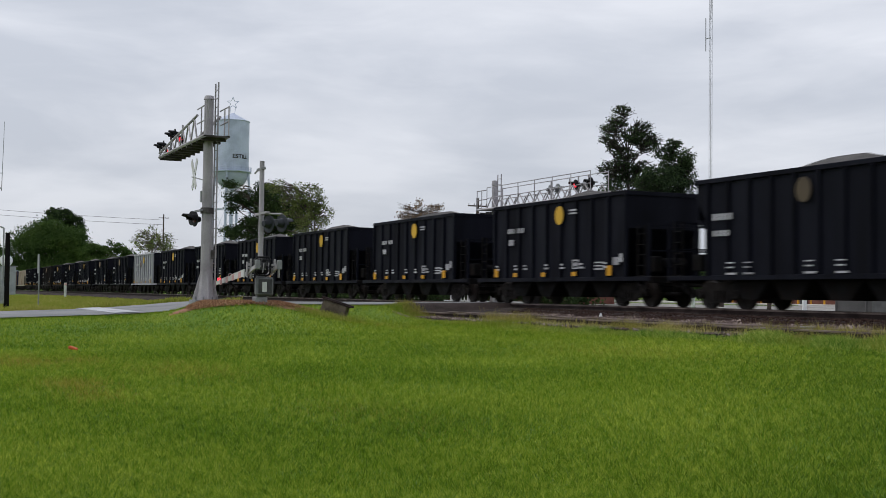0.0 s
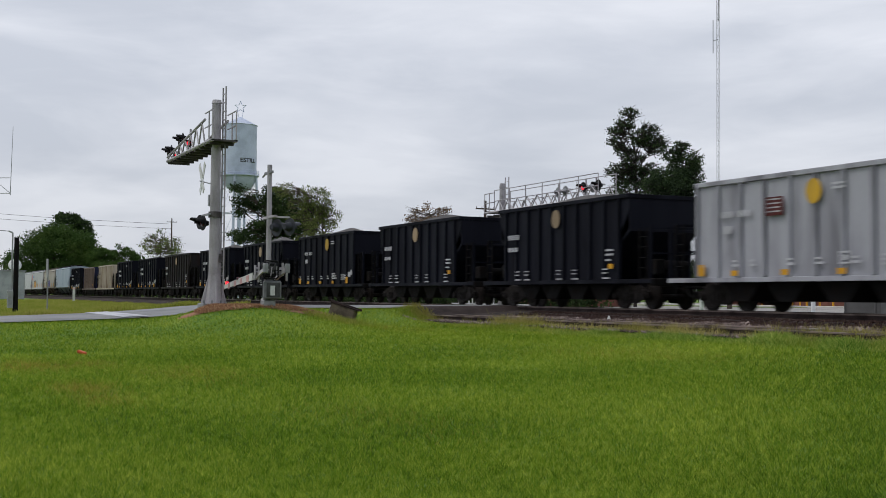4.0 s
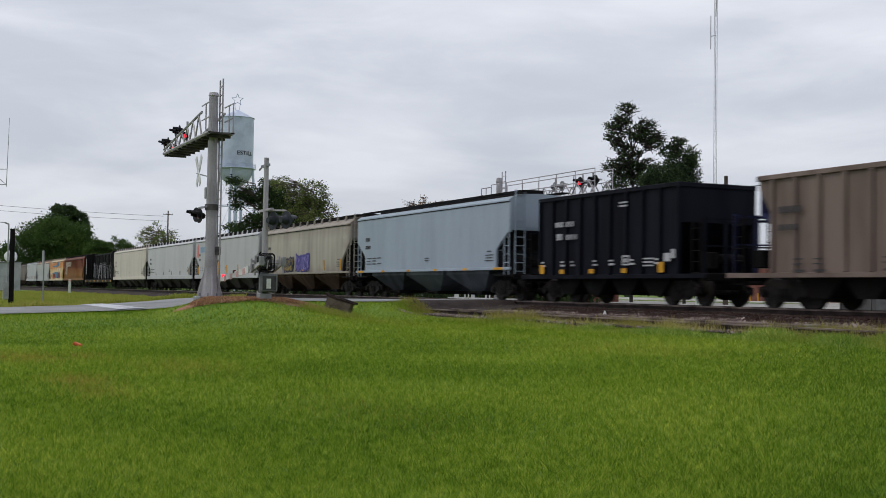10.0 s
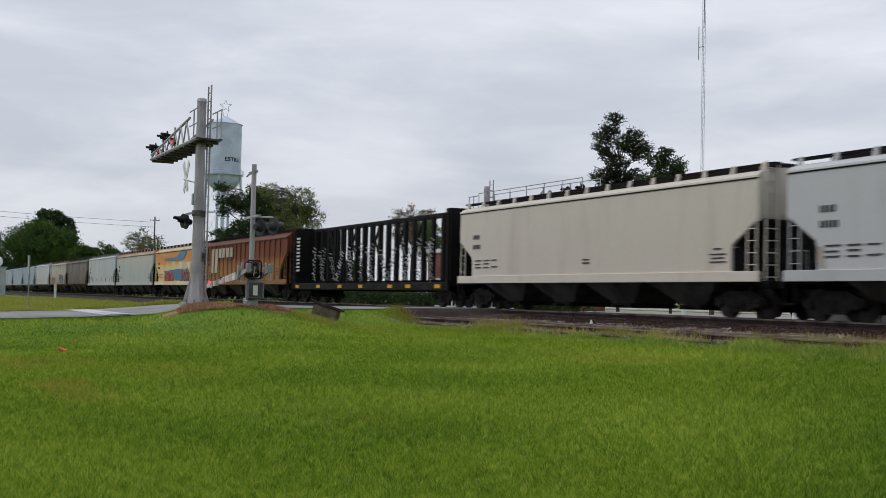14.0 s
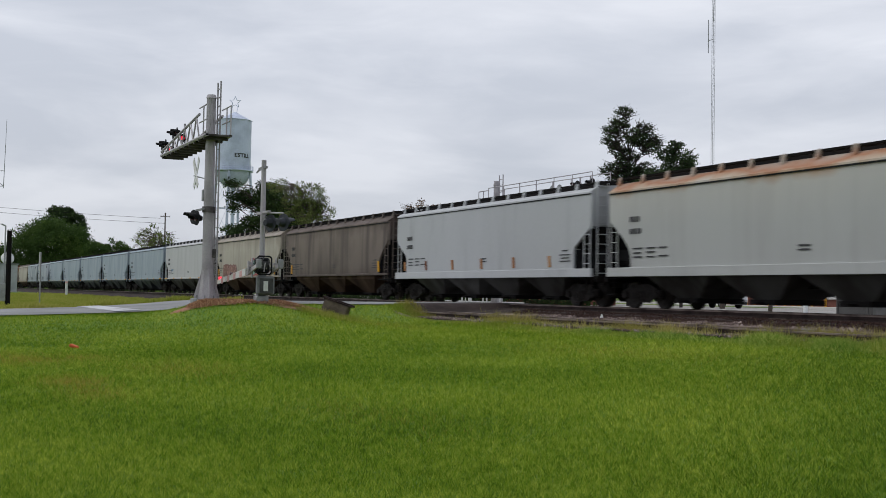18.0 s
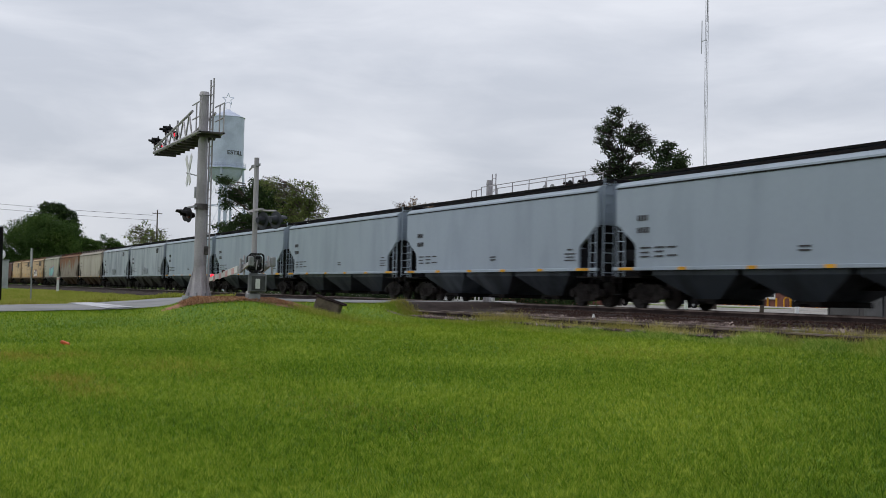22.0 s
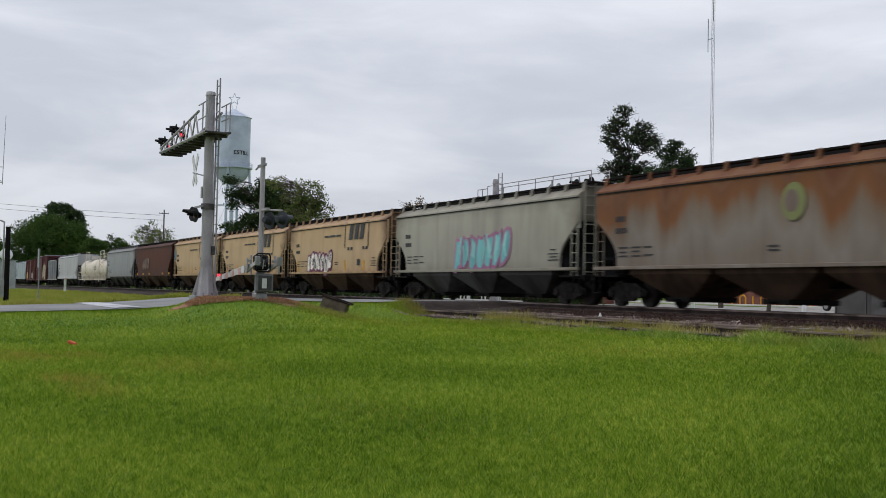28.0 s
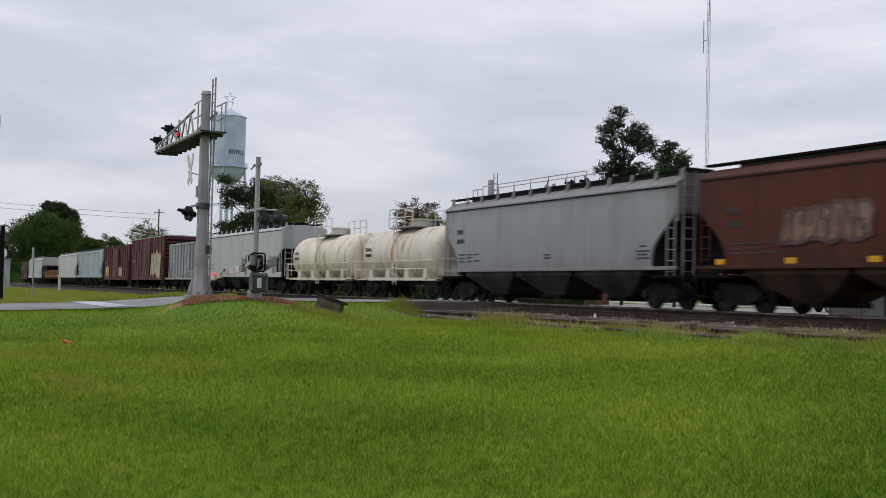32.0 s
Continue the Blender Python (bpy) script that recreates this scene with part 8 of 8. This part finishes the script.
def tree(name, x, y, z, height, crowns, leaves, leaf, mat, label, trunk_r=0.35, bark=None, limbs=9, bare=0, squash=0.7, pack=0.22, turn=0.0, clump=42, fat=1.0):
    """crowns: (dx, dy, dz, rx, rz) lobes of the crown, from the trunk's foot."""
    t = thing(name, (x, y, z), label, "tree", "trees")
    t.matrix_world = Matrix.Translation((x, y, z)) @ Matrix.Rotation(radians(turn), 4, "Z")
    bark = bark or M["tie"]
    crowns = [(a, b, c, d * fat, e * fat) for a, b, c, d, e in crowns]
    rnd = random.Random(int(abs(x) * 7 + y))
    bm = B()
    prev, pr = Vector((0, 0, -0.3)), trunk_r
    for i in range(1, 7):
        q = Vector((rnd.uniform(-0.2, 0.2) * trunk_r * 2, rnd.uniform(-0.2, 0.2) * trunk_r * 2, height * 0.82 * i / 6))
        tube(bm, prev, q, pr, trunk_r * (1 - 0.8 * i / 6), 8, False)
        prev, pr = q, trunk_r * (1 - 0.8 * i / 6)
    part("trunk", bm, bark, t)
    for k in range(limbs):
        c = crowns[k % len(crowns)]
        a = rnd.uniform(0, 2 * math.pi)
        tip = Vector((c[0] + c[3] * 0.75 * math.cos(a), c[1] + c[3] * 0.75 * math.sin(a), c[2] + c[4] * rnd.uniform(-0.5, 0.7)))
        root = Vector((0, 0, max(height * 0.15, tip.z - abs(tip.x) * 0.6 - 1.5)))
        root.z = min(root.z, height * 0.75)
        mid = root.lerp(tip, 0.5) + Vector((rnd.uniform(-0.4, 0.4), rnd.uniform(-0.4, 0.4), rnd.uniform(0, 0.6)))
        part("limb", tube(tube(B(), root, mid, trunk_r * 0.3, trunk_r * 0.18, 6, False), mid, tip, trunk_r * 0.18, trunk_r * 0.05, 6, False), bark, t)
    if bare:
        bm = B()
        for k in range(bare):
            c = crowns[k % len(crowns)]
            a, b = rnd.uniform(0, 2 * math.pi), rnd.uniform(-0.7, 0.9)
            tip = Vector((c[0] + c[3] * 1.05 * math.cos(a), c[1] + c[3] * 1.05 * math.sin(a), c[2] + c[4] * b))
            root = Vector((c[0] * 0.6, c[1] * 0.6, c[2] + c[4] * b * 0.5 - 0.4))
            mid = root.lerp(tip, 0.55) + Vector((rnd.uniform(-0.5, 0.5), rnd.uniform(-0.5, 0.5), rnd.uniform(-0.2, 0.4)))
            tube(bm, root, mid, 0.05, 0.035, 4, False)
            tube(bm, mid, tip, 0.035, 0.015, 4, False)
            tube(bm, mid, mid.lerp(tip, 0.7) + Vector((rnd.uniform(-0.7, 0.7), rnd.uniform(-0.7, 0.7), rnd.uniform(-0.3, 0.5))), 0.03, 0.012, 4, False)
        tagged(part("brushwood", bm, bark, t, "leafless grey twigs"), kind="stuff")
    # leaves grow in tufts on the lobes' shells
    vol = np.array([c[3] ** 2 * c[4] for c in crowns]) ** 0.67
    pick = RNG.choice(len(crowns), size=max(30, int(leaves / clump)), p=vol / vol.sum())
    C = np.array(crowns, float)[pick]
    d = RNG.normal(size=(len(pick), 3))
    d /= np.linalg.norm(d, axis=1)[:, None]
    rr = RNG.uniform(0.35, 1.0, len(pick)) ** 0.6
    tuft = C[:, :3] + d * rr[:, None] * np.stack([C[:, 3], C[:, 3], C[:, 4]], 1)
    per = leaves // len(pick)
    size = np.mean([c[3] for c in crowns]) * pack
    p = np.repeat(tuft, per, 0) + np.clip(RNG.normal(size=(len(pick) * per, 3)), -1.5, 1.5) * size * RNG.uniform(0.3, 1.0, (len(pick) * per, 1)) * np.array([1, 1, squash])
    n = len(p)
    u, v = RNG.normal(size=(n, 3)), RNG.normal(size=(n, 3))
    u /= np.linalg.norm(u, axis=1)[:, None]
    v -= (v * u).sum(1)[:, None] * u
    v /= np.linalg.norm(v, axis=1)[:, None]
    L = leaf * RNG.uniform(0.5, 1.2, (n, 1))
    co = np.stack([p - u * L, p - v * L * 0.55, p + u * L, p + v * L * 0.55], 1).reshape(-1, 3)
    tagged(part("crown", soup("crown_leaves", co, 4, mat), mat, t), "many small leaves in uneven tufts", kind="stuff")
    return t


M["bark_dark"] = material("dark_pine_bark", lin(52, 46, 42), 0.9, 0.0, lin(36, 32, 30), scale=3.0)
LEAF_DARK = leaf_material("dark_leaves", (26, 38, 22), (44, 62, 32), (78, 98, 50), 0.25)
LEAF_PINE = leaf_material("dark_needles", (30, 42, 28), (48, 64, 40), (80, 98, 58), 0.25)
LEAF_MID = leaf_material("mid_green_leaves", (44, 62, 30), (66, 90, 42), (104, 124, 64), 0.3, 0.12, 0.35)
LEAF_LOOSE = leaf_material("loose_leaves", (62, 76, 38), (92, 106, 54), (134, 140, 84), 0.3)
LEAF_DRY = leaf_material("brownish_leaves", (92, 76, 60), (112, 92, 72), (140, 118, 92))

tree("pine_tree", -88.0, 60.0, 0.8, 18.0, [(-0.65, 0.0, 17.4, 0.75, 0.6), (-1.0, 0.4, 16.5, 0.8, 0.45), (1.3, -0.2, 15.9, 0.75, 0.55), (-1.7, 0.2, 15.8, 0.75, 0.45), (0.25, -0.4, 15.2, 1.1, 0.7), (2.3, 0.0, 14.7, 0.7, 0.5), (1.1, 0.4, 14.9, 0.9, 0.5), (1.9, -0.3, 14.1, 0.7, 0.45), (-1.8, -0.6, 14.8, 0.6, 0.4), (-1.2, 0.3, 14.1, 0.7, 0.45), (-0.3, 0.3, 13.5, 0.9, 0.5), (-0.7, -0.3, 12.7, 0.7, 0.45), (-0.1, 0.0, 12.1, 0.8, 0.5), (-1.8, 0.4, 12.2, 0.9, 0.5), (1.3, -0.4, 12.3, 0.8, 0.45), (-1.0, 0.3, 11.5, 1.0, 0.6), (0.6, 0.3, 11.5, 1.0, 0.6), (0.2, 0, 10.2, 2.4, 1.0)],
     13200, 0.10, LEAF_PINE, "tall ragged dark pine tree with thin bare lower branches", 0.17, limbs=36, bare=420, turn=55.7, pack=0.27, clump=14, fat=1.18, bark=M["bark_dark"])
tree("pine_tree", -80.2, 60.0, 0.8, 14.0, [(-0.6, 0.0, 13.5, 0.5, 0.4), (-1.2, 0.4, 12.8, 0.8, 0.6), (0.5, -0.4, 12.4, 0.7, 0.6), (-0.3, 0.4, 11.7, 1.2, 0.9), (-1.4, -0.5, 10.7, 1.8, 0.9), (0.5, 0.0, 10.9, 0.7, 1.0), (-2.6, 0.6, 10.3, 1.2, 0.8), (-0.8, -0.9, 9.9, 1.8, 0.8), (-0.8, 0, 8.4, 2.2, 1.2)],
     19000, 0.12, LEAF_PINE, "smaller dark pine tree with dense crown", 0.15, limbs=16, bare=70, turn=53.2, pack=0.2, clump=12, fat=1.15, bark=M["bark_dark"])
tree("oak_tree", -191.0, 60.0, 0.8, 17.0, [(-9.2, 0.0, 18.6, 1.5, 0.7), (-5.6, 1.6, 16.4, 3.2, 1.4), (-8.6, -0.5, 14.6, 1.0, 0.8), (-2.4, 1.0, 13.8, 3.2, 2.9), (-2.8, -0.6, 17.8, 1.9, 1.5), (0.1, 0.0, 12.5, 4.2, 2.3), (-6.8, 2.1, 10.6, 4.2, 1.1), (-5.9, -0.8, 12.1, 1.6, 1.0), (2.7, 0.7, 13.9, 2.3, 2.6), (-1.5, -0.9, 16.0, 2.9, 2.3), (0, 0, 8.0, 6.5, 2.4), (-9.0, 0, 16.8, 0.8, 1.0)],
     40000, 0.2, LEAF_DARK, "broad dark green spreading tree behind the crossing", 0.5, limbs=26, bare=60, turn=72.6, pack=0.26)
tree("oak_tree", -172.0, 59.0, 0.8, 16.0, [(-5.9, 0.0, 17.0, 1.8, 1.2), (-3.5, 0.9, 16.0, 1.8, 1.8), (-1.2, -1.2, 15.9, 2.4, 1.8), (0.3, 0.5, 14.5, 1.8, 1.5), (1.2, -0.5, 12.7, 1.8, 1.5), (-1.2, 0.0, 13.3, 2.6, 2.1), (-3.5, 1.0, 13.5, 2.1, 2.4), (-0.5, -1.3, 11.2, 2.6, 1.5), (-1.5, 0, 8.5, 3.0, 2.0)],
     9500, 0.16, LEAF_LOOSE, "lighter green tree with loose feathery crown", 0.3, limbs=24, bare=160, turn=71.1, pack=0.22, clump=16)
tree("oak_tree", -378.0, 45.0, 0.8, 24.0, [(-1.1, 0.0, 13.2, 9.2, 7.4), (-6.1, 3.4, 15.4, 6.8, 4.9), (4.5, -2.8, 14.5, 5.5, 5.5), (-9.8, 1.6, 10.7, 5.5, 5.5), (6.2, 1.9, 11.6, 6.2, 4.3), (-14.1, -1.1, 9.4, 3.7, 3.7), (-2.3, 0.0, 19.0, 5.5, 3.1), (0, 0, 6, 12, 4)],
     60000, 0.34, LEAF_MID, "huge round green oak tree far down the line", 0.9, limbs=12, turn=83.2, pack=0.25)
tree("oak_tree", -400.0, 47.6, 0.8, 25.0, [(2.2, -1.4, 24.0, 4.9, 2.6), (0.0, 0.0, 25.6, 3.0, 1.5), (5.9, 1.6, 22.3, 3.3, 3.4), (8.3, -0.9, 19.3, 1.9, 2.6), (6, 0, 15, 4, 5)],
     16000, 0.34, LEAF_DARK, "dark bumpy tree top behind the round oak", 0.7, limbs=12, turn=83.2, pack=0.25)
tree("oak_tree", -325.0, 47.0, 0.8, 12.0, [(2.9, 0.0, 11.2, 3.2, 1.6), (5.9, 1.4, 10.8, 2.7, 1.3), (8.3, -0.8, 12.1, 1.6, 1.2), (9.8, 0.6, 10.9, 2.1, 1.1), (6.3, -0.2, 13.1, 0.7, 1.1), (1.0, 0.0, 10.9, 2.7, 2.1), (5, 0, 7.5, 7, 2.5)],
     16000, 0.26, LEAF_MID, "low green bushy tree far down the line", 0.5, limbs=8, turn=81.8)
tree("oak_tree", -287.0, 57.0, 0.8, 16.0, [(-5, 0, 12.0, 4.0, 3), (3, 0, 13, 4.5, 3), (9, 0, 11, 4.0, 3)],
     1500, 0.28, LEAF_LOOSE, "thin sparse tree beside a utility pole", 0.3, limbs=10, bare=140)
tree("dead_tree", -200.5, 90.0, 0.8, 18.6, [(0, 0, 15.5, 4.3, 2.6), (-3.0, 0, 13.5, 3.2, 2.2), (3.4, 0, 13.2, 3.2, 2.2)],
     2600, 0.22, LEAF_DRY, "half-dead brownish tree with bare twigs", 0.35, limbs=14, bare=260)
tree("oak_tree", -190.0, 88.0, 0.8, 15.5, [(0, 0, 12.5, 2.6, 2.2), (1.5, 0, 10.0, 3.0, 2.5)],
     4000, 0.22, LEAF_MID, "small green tree beside the half-dead one", 0.25, limbs=8)
tree("oak_tree", -72.0, 44.0, 0.66, 7.5, [(0, 0, 5.0, 2.4, 2.2), (-2.2, 0, 4.0, 2.0, 1.8), (2.0, 0, 3.6, 1.8, 1.8)],
     7000, 0.14, LEAF_DARK, "dark bushy tree beyond the track", 0.2, limbs=8)


def hedge(x0, x1, y, h0, h1, leaves, leaf, mat, label):
    n = leaves
    x = RNG.uniform(x0, x1, n)
    top = h0 + (h1 - h0) * (0.5 + 0.25 * np.sin(x * 0.07 + y) + 0.25 * np.sin(x * 0.19 + 2 * y))
    p = np.stack([x, y + RNG.normal(0, 0.015 * abs(y), n), 0.5 + top * RNG.uniform(0, 1, n) ** 0.6], 1)
    u, v = RNG.normal(size=(n, 3)), RNG.normal(size=(n, 3))
    u /= np.linalg.norm(u, axis=1)[:, None]
    v /= np.linalg.norm(v, axis=1)[:, None]
    L = leaf * RNG.uniform(0.5, 1.2, (n, 1))
    co = np.stack([p - u * L, p - v * L * 0.6, p + u * L, p + v * L * 0.6], 1).reshape(-1, 3)
    tagged(new("tree_line", soup("tree_line", co, 4, mat)), label, "trees", "", "stuff")


hedge(-118, -60, 38.5, 1.0, 1.9, 26000, 0.14, LEAF_DARK, "low dark hedge beyond the track")
hedge(-330, -116, 40.0, 1.5, 3.0, 16000, 0.22, LEAF_DARK, "dark scrub along the railway")
hedge(-900, -330, 130, 8, 14, 30000, 1.1, LEAF_MID, "distant green line of trees")
hedge(-330, -120, 170, 7, 11, 14000, 0.9, LEAF_DARK, "distant dark line of trees")
hedge(-120, 120, 140, 5, 8, 12000, 0.8, LEAF_DARK, "distant dark line of trees")
hedge(-1600, -420, 75, 8, 16, 26000, 1.6, LEAF_MID, "distant woods along the railway")
hedge(-1500, -380, -60, 6, 12, 16000, 1.6, LEAF_MID, "distant woods on the near side")


def motions():
    """The train runs ahead at one speed; its wheels turn."""
    for car, u in CARS:
        walk(car, [(0.0, pose(u, MAIN_Y, TOP)), (32.0, pose(u + SPEED * 32.0, MAIN_Y, TOP))])
    street = ((red_car, ((0.0, -8.0), (4.5, -41.0), (6.8, -68.9), (11.0, -121.9), (20.0, -235.0), (32.0, -380.0))),
              (pickup, ((0.0, -28.0), (12.6, -65.3), (13.4, -67.0), (17.6, -78.6), (19.4, -84.4), (25.0, -103.0), (32.0, -130.0))),
              (blue_car, ((0.0, 180.0), (19.0, -56.0), (20.2, -68.0), (21.2, -76.3), (22.4, -84.7), (25.0, -94.0), (32.0, -116.0))),
              (dark_suv, ((0.0, 120.0), (22.0, -20.0), (26.0, -50.0), (28.2, -64.9), (32.0, -66.5))))
    for car, rows in street:
        walk(car, [(t, pose(x, 63.5, 0.66, 0, 0, 180)) for t, x in rows])
    first = WHEELSETS[0]
    walk(first, [(k / 30, pose(0, 0, 0, 0, (84.0 * k) % 360, 0)) for k in range(961)])
    for w in WHEELSETS[1:]:
        data = w.animation_data_create()
        data.action = first.animation_data.action
        data.action_slot = first.animation_data.action_slot


motions()
